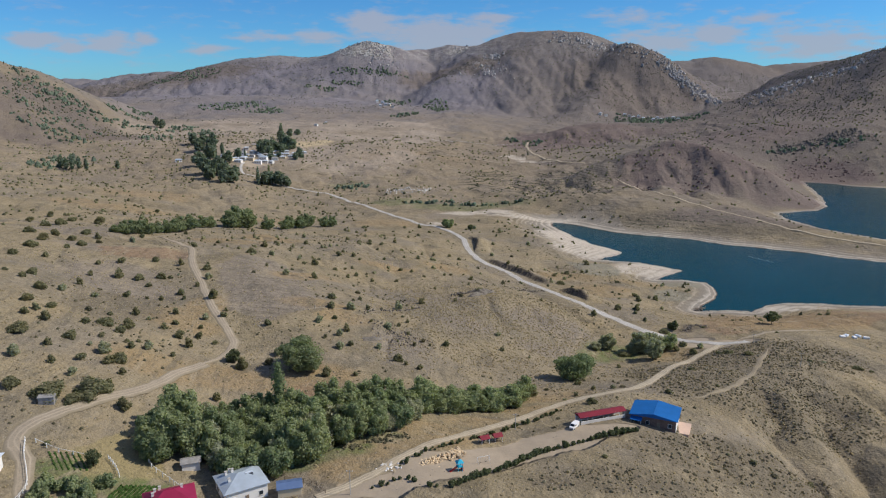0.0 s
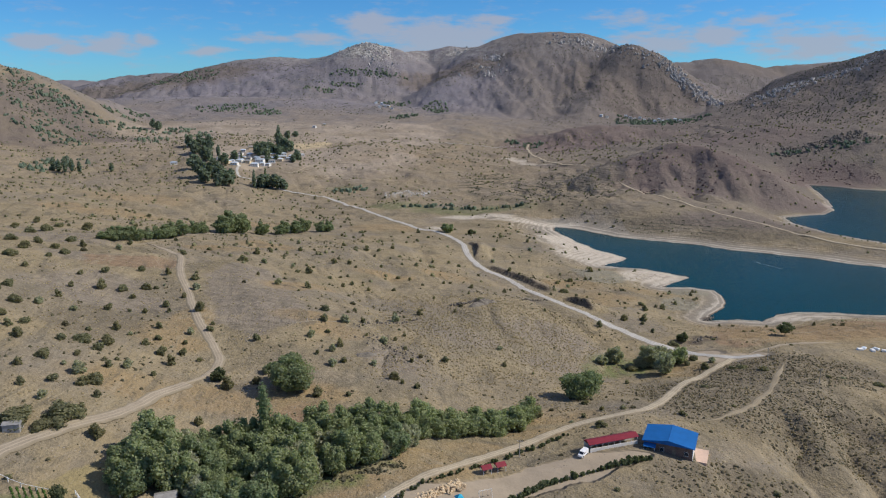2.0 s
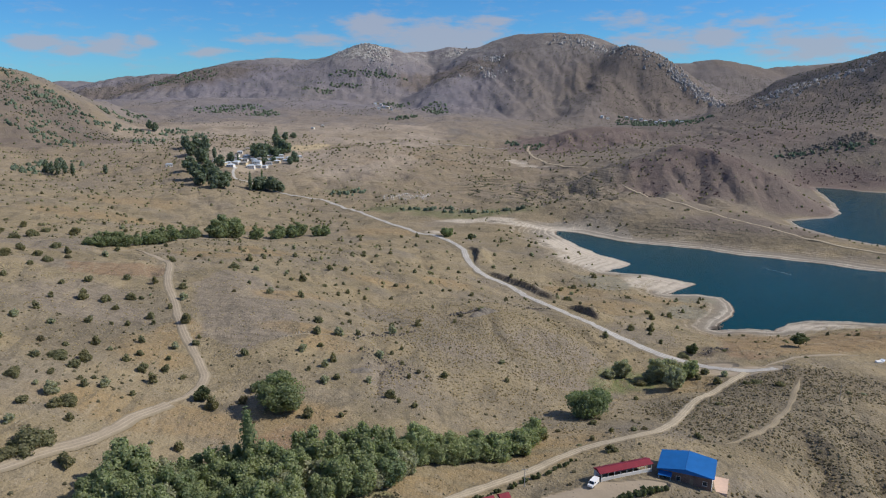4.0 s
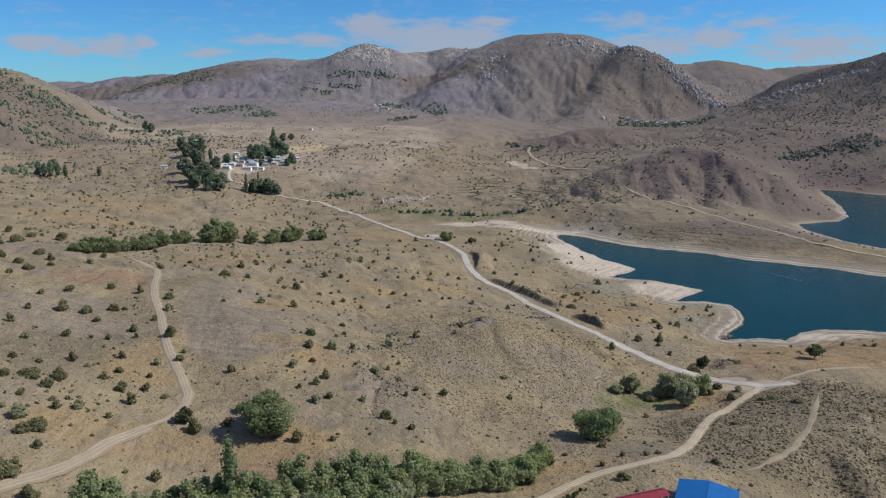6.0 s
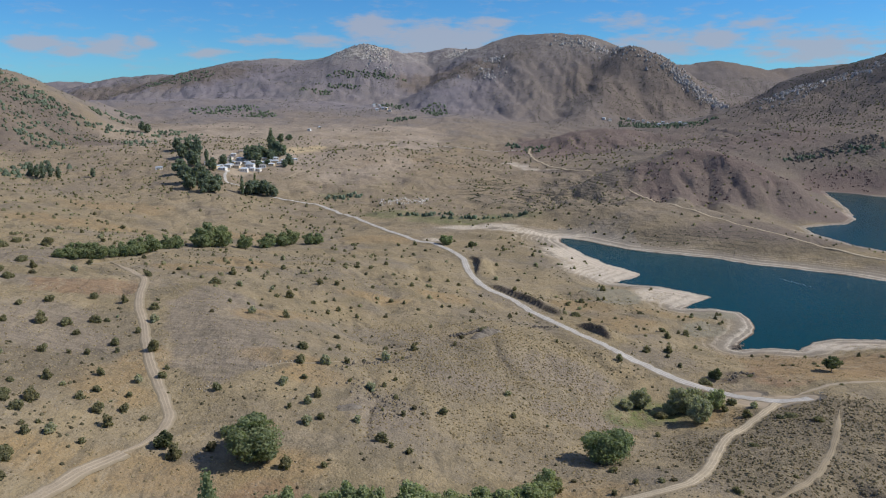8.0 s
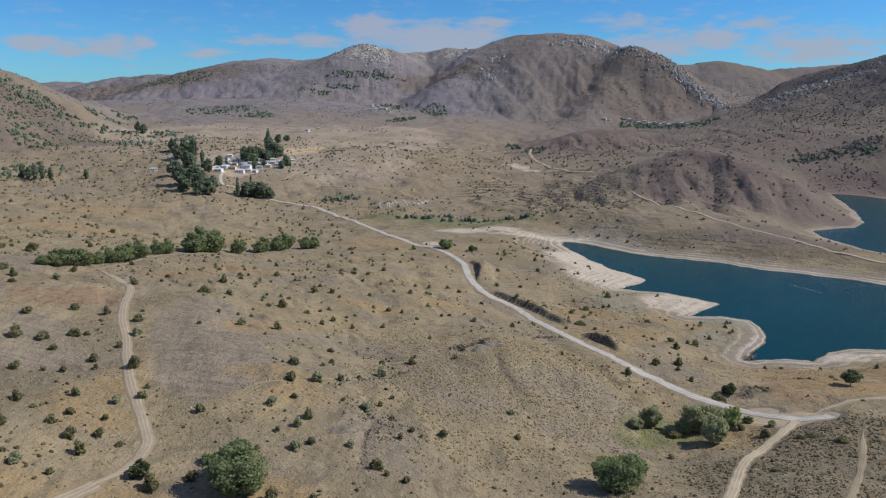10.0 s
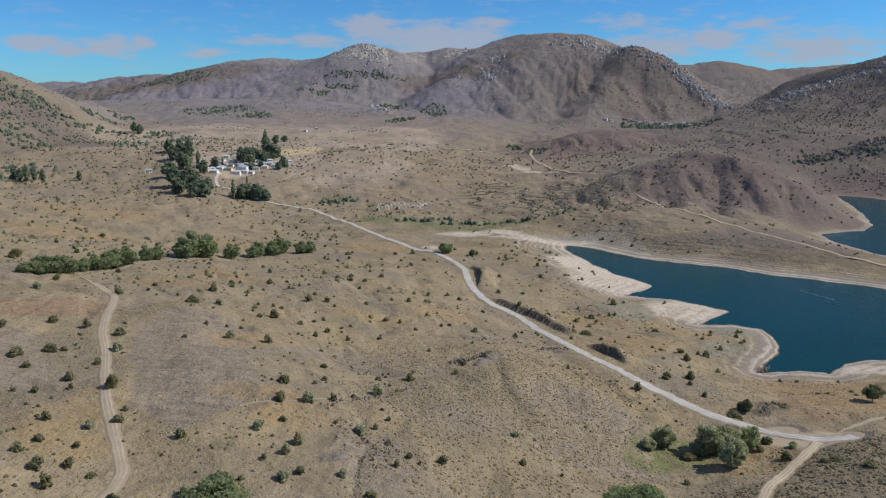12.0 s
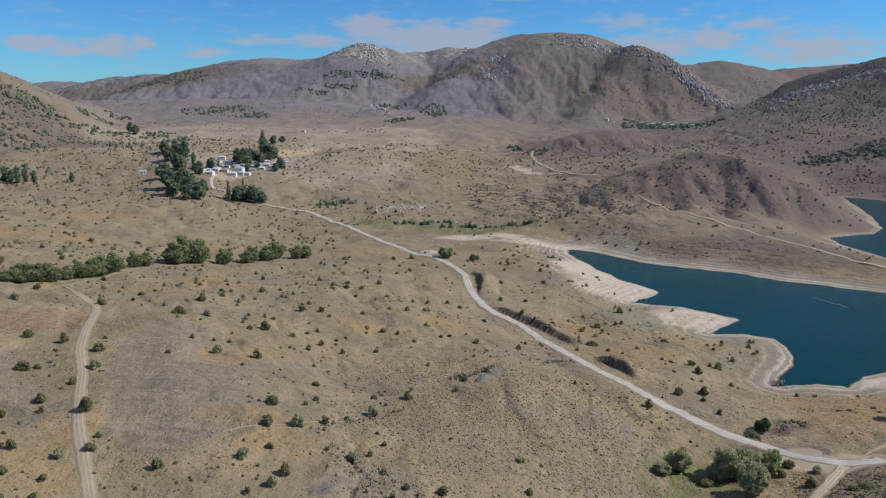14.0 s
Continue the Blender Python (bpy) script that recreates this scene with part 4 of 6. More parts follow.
def crown_lobes(seed, r, h, base, n):
    rng = np.random.RandomState(seed)
    out = [(0, 0, base + h * .47, r * .8, r * .8, h * .44)]
    for i in range(n):
        a, z = rng.uniform(0, 6.28), rng.uniform(.06, .97)
        d = r * .78 * math.sqrt(max(.05, 1 - (2 * z - 1) ** 2)) * rng.uniform(.7, 1.1)
        k = rng.uniform(.18, .40)
        out.append((math.cos(a) * d, math.sin(a) * d, base + h * z, r * k, r * k, h * k * rng.uniform(.38, .58)))
    return out


def tree(name, seed, tall, wide, mat, label, category="tree", clear=.16, count=900, leaf=.42, limbs=4, group=""):
    """A tapered trunk with limbs, and a crown of leaf clumps."""
    rng = random.Random(seed)
    t = thing(name, Matrix(), label, category, group)
    bm = rod((0, 0, -.6), (rng.uniform(-.2, .2), rng.uniform(-.2, .2), tall * .55), tall * .028 + .06, tall * .012)
    for i in range(limbs):
        a, z = rng.uniform(0, 6.28), tall * rng.uniform(.18, .4)
        rod((0, 0, z), (math.cos(a) * wide * .3, math.sin(a) * wide * .3, z + tall * .28), tall * .013, tall * .005, 5, bm)
    part("trunk", bm, BARK, t)
    c = new("crown", foliage("crown", seed, crown_lobes(seed, wide / 2, tall * (1 - clear), tall * clear, 16), count, leaf, mat))
    c.parent = t
    return t


def spire(name, seed, tall, wide, mat, label, count=900, leaf=.35):
    t = thing(name, Matrix(), label, "tree")
    part("trunk", rod((0, 0, -.6), (0, 0, tall * .8), tall * .014 + .05, .05), BARK, t)
    lobes = [(0, 0, tall * z, wide * .5 * k, wide * .5 * k, tall * .13) for z, k in ((.12, .75), (.27, 1), (.42, 1.05), (.58, 1), (.73, .85), (.87, .55))]
    c = new("crown", foliage("crown", seed, lobes, count, leaf, mat))
    c.parent = t
    return t


def bush_mesh(seed, mat, count=110, flat=.8, leaf=.13):
    rng = random.Random(seed)
    lobes = [(0, 0, .40 * flat, .42, .42, .42 * flat)]
    for i in range(4):
        a = rng.uniform(0, 6.28)
        k = rng.uniform(.2, .3)
        lobes.append((math.cos(a) * .27, math.sin(a) * .27, rng.uniform(.15, .62) * flat, k, k, k * flat))
    return foliage("bush", seed, lobes, count, leaf, mat)


def put(ob, x, y, size=1.0, spin=0.0, tall=1.0, sink=.05):
    """A copy of a thing on the ground, scaled and turned."""
    m = Matrix.Translation((x, y, ground_at(x, y) - sink)) @ Matrix.Rotation(spin, 4, "Z") @ Matrix.Diagonal((size, size, size * tall, 1))
    return copy_thing(ob, m)


def settle(ob, x, y, spin=0.0, sink=.05):
    ob.matrix_basis = Matrix.Translation((x, y, ground_at(x, y) - sink)) @ Matrix.Rotation(spin, 4, "Z")
    return ob


pick = random.Random(5)
# juniper bushes on the slopes: place and width
BUSHES = {
    'west_slope': (
        (-158.9, 440.1, 5), (-208.5, 397.7, 6.6), (-208, 417.1, 4.1), (-210.3, 385.4, 4.3), (-172.6, 367.9, 5.9), (-180.1, 358.4, 4.3), (-160.4, 383, 4.8), (-146.2, 382, 4.4),
        (-129.4, 374.3, 5), (-123.9, 360.6, 5.5), (-163.1, 343.7, 6.3), (-154.5, 346.4, 6.2), (-173.9, 337.2, 3.3), (-146.5, 354.6, 5.6), (-142.5, 356.8, 3), (-146.3, 338.5, 3.6),
        (-125.5, 347.4, 3.2), (-168.6, 315.7, 4.1), (-110.9, 326.8, 6.6), (-128.8, 333.4, 5.2), (-154.7, 301.5, 3.9), (-146.8, 314.7, 5), (-139.2, 318.3, 2.3), (-133.2, 320.2, 3.3),
        (-99.8, 306, 4.6), (-148.3, 282.7, 3.7), (-136.6, 272, 8.8), (-129.2, 276.1, 6.7), (-133.6, 293.6, 4.3), (-140.5, 284.3, 3),
    ),
    'west_meadow': (
        (-116, 290.9, 3.9), (-118.4, 284.2, 3.5), (-127.5, 291.5, 2.4), (-106.4, 301.5, 4), (-104.7, 290, 2.7), (-78.6, 299.5, 3.6), (-128.7, 267.5, 5.1), (-109.5, 277.8, 5.2),
        (-102.5, 280.7, 4.3), (-103.5, 270.9, 4.2), (-114.6, 259.3, 4.6), (-119.5, 255.6, 3.5), (-131.6, 258.2, 3.3), (-123, 260, 2.2), (-120.1, 263.2, 1.9), (-125, 244.9, 6.1),
        (-117.9, 242.2, 7), (-120.2, 238.3, 5.1), (-95.2, 278.2, 2.8), (-113.2, 233.1, 3.2), (-112.3, 221.2, 4.1), (-88.4, 231.6, 1.9), (-80.3, 231.7, 3.6), (-78.9, 260.1, 6),
        (-105, 258.2, 2.7), (-70.2, 266.7, 4), (-122.7, 439.1, 8), (-120.8, 466, 6.1),
    ),
    'middle_slope': (
        (-110.2, 441.1, 4.9), (-153.5, 470.7, 3.9), (-101.8, 510.2, 4.1), (-73.1, 477.7, 5.2), (-82.2, 437.1, 5.7), (-63.4, 480.3, 3.8), (-117, 485.8, 3), (-79.7, 567.5, 3.4),
        (-59.3, 549.7, 3.8), (-49.6, 547.7, 4.4), (-41.2, 572.2, 4), (-43, 492.1, 3.4), (-19.6, 511.2, 3.5), (-93.7, 446.2, 3.1), (-90.4, 391.4, 5.1), (-74.5, 391.5, 4.2),
        (-105.7, 380.8, 2.7), (-103.8, 401.9, 2.4), (-59.3, 421.4, 2.9), (-50.3, 443.8, 2.6), (-45.4, 428.8, 2.5), (-53.5, 400.9, 2), (-5.9, 420.1, 2.9), (-22.2, 464.8, 2.8),
        (-47.3, 370.2, 3.2), (-56.7, 342.8, 5.7), (-44.1, 353.9, 2.7), (-45.7, 330.1, 5.7), (-54.5, 327.5, 5.4), (-38, 335.5, 3.2),
    ),
    'hollow': (
        (-25.6, 371.5, 2.9), (-12.9, 373.6, 4.4), (-23.7, 350.9, 5.4), (-32, 343, 2), (-51.1, 314.8, 3), (-57, 307.6, 3.9), (-44.1, 303.2, 4.4), (-46.3, 296.4, 4.3),
        (-51.9, 292.5, 2.3), (-26.6, 317.3, 5.2), (-18.1, 328.4, 2.2), (-17, 311.2, 2.7), (-9.9, 306.1, 2.7), (-13.5, 299.7, 2.3), (-44.3, 284, 4.9), (-40.2, 287.4, 3.3),
        (-28.5, 289.8, 3.3), (-19.5, 279.1, 4.8), (-16.1, 275.8, 2.1), (-55.7, 281.8, 2.2), (-53.2, 273.2, 1.9), (-46, 259.2, 4.5), (-35, 260.2, 2.5), (-10.2, 273.8, 3.2),
    ),
    'lakeside': (
        (18.3, 469.5, 3.7), (4.3, 476.3, 2.8), (26.4, 333.7, 3.3), (33.2, 334, 1.3), (39.8, 314.2, 1.6), (58.3, 410.1, 2), (115.9, 563.9, 6.4), (94.3, 531, 4.9),
        (83.9, 495.2, 7.5), (89.6, 512.3, 3.6), (87.9, 399.8, 4.1), (106.1, 416.3, 5.1), (131.8, 473.2, 5.9), (146.7, 475.2, 5), (118.7, 419.4, 6.1), (130.4, 459.4, 4.8),
        (161.6, 509.4, 3.2), (159, 486.5, 3.1), (84.5, 323.7, 3), (55.5, 276.4, 3.3), (35.3, 262.7, 6.5), (41.3, 269.1, 2.1), (51.1, 257.1, 2.3), (59.5, 264.3, 2.4),
    ),
    'east_slope': (
        (67.1, 263.3, 4), (71, 263.9, 3.2), (46.1, 253.2, 2.3), (54.6, 243.5, 6.1), (149.7, 391.3, 4.2), (179.2, 409.2, 3.1), (192.5, 413.6, 3.7), (174.3, 409.5, 2.7),
        (240.3, 425.3, 4), (236.7, 427.8, 5), (141.4, 333.1, 9), (136, 331.7, 5.4), (147.1, 324.2, 7.1), (110.8, 298.4, 5.4), (86.5, 255, 5.3), (111.1, 269.5, 2.9),
        (173.2, 316.9, 3.6), (183.5, 372.6, 2.9), (125, 383.4, 10.1), (92.6, 345.9, 8.9), (124.7, 243.5, 2.9), (48.9, 197.1, 2.7), (92.3, 210.8, 1.9), (103.8, 202.1, 3.6),
        (122.6, 214.6, 3.9), (195.5, 315.7, 7.2), (181.2, 319, 3.3), (200.8, 313.3, 3), (99.6, 208.1, 4.2), (31, 179.3, 1.6),
    ),
    'west_bank': (
        (-139.6, 250.7, 7.1), (-155.9, 246.6, 9.8), (-153.6, 260.3, 5.7), (-167.6, 272.8, 7.1), (-161.3, 260.2, 4.1), (-160.3, 266.1, 3.5), (-157.8, 272.4, 4.9), (-128.9, 236.2, 5.2),
        (-148.8, 230.3, 5.3), (-142, 267.1, 4.4), (-139.6, 212.9, 7.3), (-126.5, 210.8, 12.7), (-118.3, 210, 8.4), (-115.1, 216, 12.7), (-126.5, 225.5, 3.5), (-103.4, 211.2, 6),
        (-173.1, 292.1, 6.7), (-188, 313.1, 7.2), (-167.2, 298.9, 4.9), (-206, 356.6, 4.5),
    ),
    'upper_meadow': (
        (-302.9, 510.4, 8.3), (-271.5, 473.6, 8.5), (-275.5, 499.9, 11.6), (-278.2, 522.8, 9.2), (-246.2, 412.1, 8.2), (-228, 394.4, 8.5), (-233.4, 417, 6.7), (-219.2, 408.3, 7.2),
        (-228, 442.8, 8.5), (-256.3, 519.5, 10.8), (-214.3, 429.2, 5.2), (-227, 479.4, 6.6), (-194.7, 433.2, 5.2), (-305.6, 542.6, 6.8), (-246.9, 571, 5.8), (-266.2, 649.2, 6.6),
    ),
    'track_side': (
        (-292.2, 599.5, 4.5), (-268.3, 586.6, 3.9), (-233.1, 545.8, 3.9), (-222, 539, 2.7), (-224.3, 650.1, 4.7), (-200.1, 460, 5.1), (-133.5, 388.9, 2.2), (-140.2, 361.6, 1.6),
        (-150.3, 453.9, 2.4), (-162.2, 527.4, 2.1), (-154.5, 561.6, 3.4), (-126.9, 526.2, 3.1), (-121, 498.2, 3.3), (-100.9, 490.8, 2.5), (-110.9, 549.8, 4.4), (-89.2, 542.2, 2.5),
        (-104.7, 469.9, 1.8), (-94.4, 454.1, 2.3), (-87.5, 457.2, 2.3), (-88.1, 432, 3.2), (-93, 421, 1.6), (-95.9, 405.2, 2), (-90.3, 408, 2.5), (-66.6, 416.8, 1.8),
        (-76.5, 378, 1.8), (-149.2, 477.2, 2.5), (-143.2, 446.5, 1.5), (-110.3, 431.9, 1.6), (-93.2, 439.6, 1.9), (-93.6, 517.7, 2.4),
    ),
    'north_meadow': (
        (-124.9, 326.4, 2.9), (-120, 302.3, 3.4), (-108.5, 284.8, 1.2), (-110.9, 292, 0.9), (-101, 313.3, 2.3), (-93.9, 295.2, 1.1), (-93, 653.3, 3.5), (-78.5, 682.2, 7.4),
        (-74.8, 660, 3.6), (-60.5, 562.8, 3.7), (-80.1, 516.6, 2.3), (-75.3, 490.1, 1.9), (-58.2, 473.9, 2.4), (-39.3, 525.9, 2), (-8.6, 544.1, 2.8), (3.7, 549.8, 3.6),
        (-9.8, 522.7, 3.3), (11.4, 543.6, 3.2), (25.3, 523.5, 2.7), (-8.1, 489.2, 2.5), (-2.6, 498.4, 1.6), (-0.1, 470.5, 2.7), (13.3, 485.8, 1.8), (-64.2, 444.8, 2.5),
        (-55.7, 432.8, 3.2), (3, 618.6, 2.9), (-39.3, 688.6, 4.6), (-25.4, 700, 5.7), (-14.6, 666.6, 3.6), (-3.9, 663.8, 2.2),
    ),
    'north_slope': (
        (39.6, 576.6, 4.5), (56.1, 578.1, 3.1), (43.1, 619.3, 3.3), (74.6, 619.5, 5), (50, 541.3, 4.2), (56.4, 530.6, 2.4), (66.9, 529.7, 2.8), (83.1, 521.6, 3.4),
        (49.1, 660, 2.7), (54.1, 696.3, 2.8), (77, 657.3, 4), (30.1, 706.3, 4.8), (-30.7, 526.7, 1.7), (-46.6, 347.4, 2), (-11.8, 382.9, 1.8), (-20.3, 364.5, 1.7),
        (-17.1, 356.8, 1.7), (6.2, 388.6, 3), (20.6, 409, 6.9), (9.7, 399.7, 3.4), (-34.5, 318.8, 2.2), (-20.8, 335.3, 1.7), (-21.7, 320, 2.2), (-37.4, 330.2, 1.5),
        (3.3, 339, 1.4), (0.8, 306.9, 3.8), (-6.6, 303.5, 1.4), (-20.9, 300.6, 1.3), (27.2, 317, 2.9), (107.3, 538.7, 3.2),
    ),
    'knoll': (
        (113.1, 546.4, 2.9), (115.7, 411.4, 2.7), (118.3, 400.1, 2.6), (190.2, 406.2, 2), (163.6, 380.4, 1.3), (75.9, 373.5, 1.2), (125.6, 353.9, 5.2), (120.3, 348.5, 3.7),
        (132.4, 347.5, 4.2), (125.5, 338, 4.5), (-222.5, 371.9, 9.1), (-217.7, 348.3, 6), (-197.1, 308, 3), (-186.5, 302.8, 4), (-131.2, 248.2, 2.3), (-142.9, 241.4, 3.3),
        (-135.9, 230.3, 3.1), (-68.5, 274.3, 4.8), (-114.8, 186.7, 2.3),
    ),

}
def juniper_mesh(seed, mat, lean, count=260, leaf=.075):
    """A rounded to conical bush of uneven branches, one metre wide."""
    r = random.Random(seed)
    lobes = [(0, 0, .30, .34, .34, .30), (r.uniform(-.08, .08), r.uniform(-.08, .08), .30 + .32 * lean, .24, .24, .26 * lean + .05)]
    for i in range(9):
        a, k = r.uniform(0, 6.28), r.uniform(.11, .2)
        up = r.uniform(.08, .62)
        d = .40 * (1 - up * .75)
        lobes.append((math.cos(a) * d, math.sin(a) * d, up * (.55 + .45 * lean), k, k, k * r.uniform(.8, 1.4)))
    return foliage("bush", seed, lobes, count, leaf, mat)


SHAPES = [juniper_mesh(30 + k, (JUNIPER, OLIVE, JUNIPER, OLIVE, JUNIPER, OLIVE)[k], (.7, 1.0, 1.3, .5, .9, 1.2)[k]) for k in range(6)]
GREY_SHAPES = [juniper_mesh(40 + k, (SAGE, WILLOW)[k], (.5, .8)[k]) for k in range(2)]
HUGE = [juniper_mesh(60 + k, (OLIVE, JUNIPER)[k], (.6, .8)[k], 1900, .03) for k in range(2)]
LARGE = [juniper_mesh(50 + k, (OLIVE, JUNIPER, OLIVE, WILLOW)[k], (.8, 1.1, .6, 1.0)[k], 620, .052) for k in range(4)]
for spread, rows in BUSHES.items():
    for bx, by, size in rows:
        big = size > 4.2
        grey = not big and pick.random() < .2
        b = new("bush", pick.choice(HUGE if size > 6.5 else LARGE if big else GREY_SHAPES if grey else SHAPES))
        s = size * (.96 if big else 1.04) * (.85 if spread == "east_slope" else 1)
        low = .5 if spread == "east_slope" else .7 if size > 7 else 1
        b.matrix_basis = Matrix.Translation((bx, by, ground_at(bx, by) - .05 * s)) @ Matrix.Rotation(pick.uniform(0, 6.28), 4, "Z") @ Matrix.Diagonal((s, s * pick.uniform(.8, 1), s * low * pick.uniform(.68, 1.0), 1))
        tagged(b, "large rounded olive-green juniper on dry grass" if big else "small grey-green shrub on dry grass" if grey else "dark olive-green juniper bush on dry grass", "bush", "bushes on the slopes")


def lumps(seed, x, y, size, mat, name, label, category, ring=5, tall=.7):
    """Very many small low plants or stones in one mesh, each a ragged faceted lump."""
    rng = np.random.RandomState(seed)
    n = len(x)
    z = on_ground(x, y)
    a = np.linspace(0, 2 * np.pi, ring + 1)[:-1]
    unit = np.array([(np.cos(t), np.sin(t), 0) for t in a] + [(np.cos(t + .5) * .75, np.sin(t + .5) * .75, .62) for t in a] + [(0, 0, 1)])
    k = len(unit)
    jit = rng.uniform(.65, 1.3, (n, k, 1))
    v = unit[None] * jit * (size[:, None, None] * np.array([.5, .5, tall])) + np.stack([x, y, z - size * .08], 1)[:, None]
    f = []
    for i in range(ring):
        j = (i + 1) % ring
        f += [(i, j, ring + i), (j, ring + j, ring + i), (ring + i, ring + j, 2 * ring)]
    f = (np.array(f)[None] + (np.arange(n) * k)[:, None, None]).reshape(-1, 3)
    return tagged(new(name, mesh_of(name, v.reshape(-1, 3), f, mat)), label, category, kind="stuff")


def strewn(seed, n, x0, x1, y0, y1, fan=False):
    rng = np.random.RandomState(seed)
    y = y0 + (y1 - y0) * rng.rand(n) ** .8
    x = rng.uniform(x0, x1, n) * ((y + 120) / (y1 + 120) if fan else 1)
    return x, y, rng


def off_road(x, y, gap=1.0):
    ok = shore(x, y) > 16
    for width, line in ROADS.values():
        ok &= along(line, x, y)[0] > width / 2 + gap
    return ok


# far bushes over the valley and the mountains
x, y, rng = strewn(11, 7000, -900, 900, 430, 1500, True)
ok = off_road(x, y, 2) & (layered(x, y, 70, 51, 3) + rng.rand(len(x)) * .35 + .10 * ease(-40, -300, x) > .70) & (cover("field", x, y) < .4) & (cover("straw", x, y) < .2) & (cover("lot", x, y) < .2) & ~((abs(x + 20) < 190) & (y < 640) & (rng.rand(len(x)) < .45))
x, y, rng = x[ok], y[ok], np.random.RandomState(12)
lumps(13, x, y, rng.uniform(1.1, 2.9, len(x)) * (1 + y / 2600), JUNIPER, "far_bushes", "small dark bushes dotted over the valley slopes", "bushes", 6, .75)
x, y, rng = strewn(21, 90000, -2500, 2500, 1150, 3600, True)
z = on_ground(x, y)
want = .01 + .85 * cover("scrub", x, y) + .28 * ease(90, 170, z) * ease(1400, 1900, y) + .22 * ease(.52, .62, layered(x, y, 150, 61, 4)) - .4 * ease(240, 330, z)
ok = (rng.rand(len(x)) < want) & (shore(x, y) > 12)
x, y = x[ok], y[ok]
lumps(22, x, y, np.random.RandomState(23).uniform(1.4, 3.7, len(x)), SCRUB, "mountain_scrub", "dark scrub oak and juniper on the mountain sides", "bushes", 4, .7)
# dark red crags breaking through the hill above the lake
x, y, rng = strewn(25, 9000, 150, 700, 720, 1250)
ok = (cover("red", x, y) > .4) & (shore(x, y) > 20) & (layered(x * 1.4, y * .6, 40, 63, 4, True) + rng.rand(len(x)) * .15 > .82)
x, y = x[ok], y[ok]
lumps(26, x, y, np.random.RandomState(27).uniform(.9, 3.4, len(x)), CRAG, "crags", "dark reddish rock crags on the hill above the lake", "rocks", 5, .6)
# bare rock breaking out along the ridges: from, to, spread, how many, size
OUTCROPS = (
    ((-440, 3085), (-330, 3120), 26, 190, 5.5), ((-330, 3120), (-235, 3050), 28, 230, 6), ((-300, 2960), (-200, 2945), 30, 70, 8),
    ((765, 2576), (800, 2497), 24, 150, 8), ((800, 2497), (835, 2416), 24, 170, 8), ((835, 2416), (885, 2350), 22, 150, 8),
    ((620, 2700), (765, 2576), 40, 120, 8), ((165, 2907), (215, 2885), 26, 90, 9), ((130, 2803), (200, 2671), 40, 90, 8),
    ((60, 3180), (120, 3230), 24, 60, 9), ((440, 2950), (570, 2840), 40, 110, 9), ((560, 2850), (640, 2760), 40, 90, 8),
    ((780, 1760), (850, 1830), 36, 120, 6), ((850, 1830), (960, 1790), 40, 130, 6), ((960, 1790), (1080, 1760), 40, 110, 6),
)
x, y, size = [], [], []
rng = np.random.RandomState(28)
for (px, py), (qx, qy), spread, n, big in OUTCROPS:
    t = rng.rand(n)
    x += list(px + (qx - px) * t + rng.normal(0, spread * .6, n))
    y += list(py + (qy - py) * t + rng.normal(0, spread, n))
    size += list(big * (.35 + 1.1 * rng.rand(n) ** 2))
lumps(29, np.array(x), np.array(y), np.array(size), PALE_CRAG, "ridge_rocks", "pale grey limestone crags along the mountain ridges", "rocks", 5, .8)
x, y = rng.uniform(560, 715, 260), rng.normal(0, 9, 260)
y = 1222 + (x - 560) * .13 + y
lumps(24, x, y, rng.uniform(1.5, 5.5, 260), ROCK, "plateau_rocks", "dark broken rocks and scrub along the plateau edge", "rocks", 5, .7)
# broken rock along ledges and in the road's cuttings
LEDGES = (
    ("outcrop_rocks", ((4, 401), (12, 405.5), (17, 408), (23, 418)), 1.6, 120, 1.7, "dark weathered boulders of a low outcrop"),
    ("cutting_rocks", ((50, 440), (58, 455), (65, 446)), 1.8, 70, 1.3, "dark broken rock beside the road"),
    ("ledge_rocks", ((-40, 328), (-34, 339), (-27, 344.5), (-20, 350), (-13, 364)), 1.3, 110, 1.0, "grey stones along a slope ledge"),
    ("knoll_boulders", ((-33, 320), (-24, 312), (-14, 308), (-21, 300)), 5.0, 170, .9, "loose boulders strewn over the stony knoll"),
    ("shore_rocks", ((171, 460), (175, 464), (180, 470)), 1.6, 60, 1.5, "dark wet rocks at the water's edge"),
    ("gully_rocks", ((138, 386), (142, 391), (148, 396), (151, 394)), 1.6, 70, 1.3, "dark rocks in a dry gully above the shore"),
    ("field_stones", ((-68, 318), (-60, 324), (-57, 327)), 1.5, 40, .7, "pale stones cleared to the field's edge"),
    ("meadow_stones", ((-92, 300), (-84, 299), (-78, 303)), 2.2, 40, .7, "pale stones lying on the meadow"),
)
for name, line, spread, n, big, label in LEDGES:
    rng = np.random.RandomState(len(name) + n)
    c = smoothed(line, .5)
    c = c[rng.randint(0, len(c), n)] + rng.normal(0, spread * .6, (n, 2))
    lumps(n, c[:, 0], c[:, 1], big * (.3 + 1.0 * rng.rand(n) ** 1.6), LOOSE if "stones" in name else ROCK, name, label, "rocks", 5, .75)
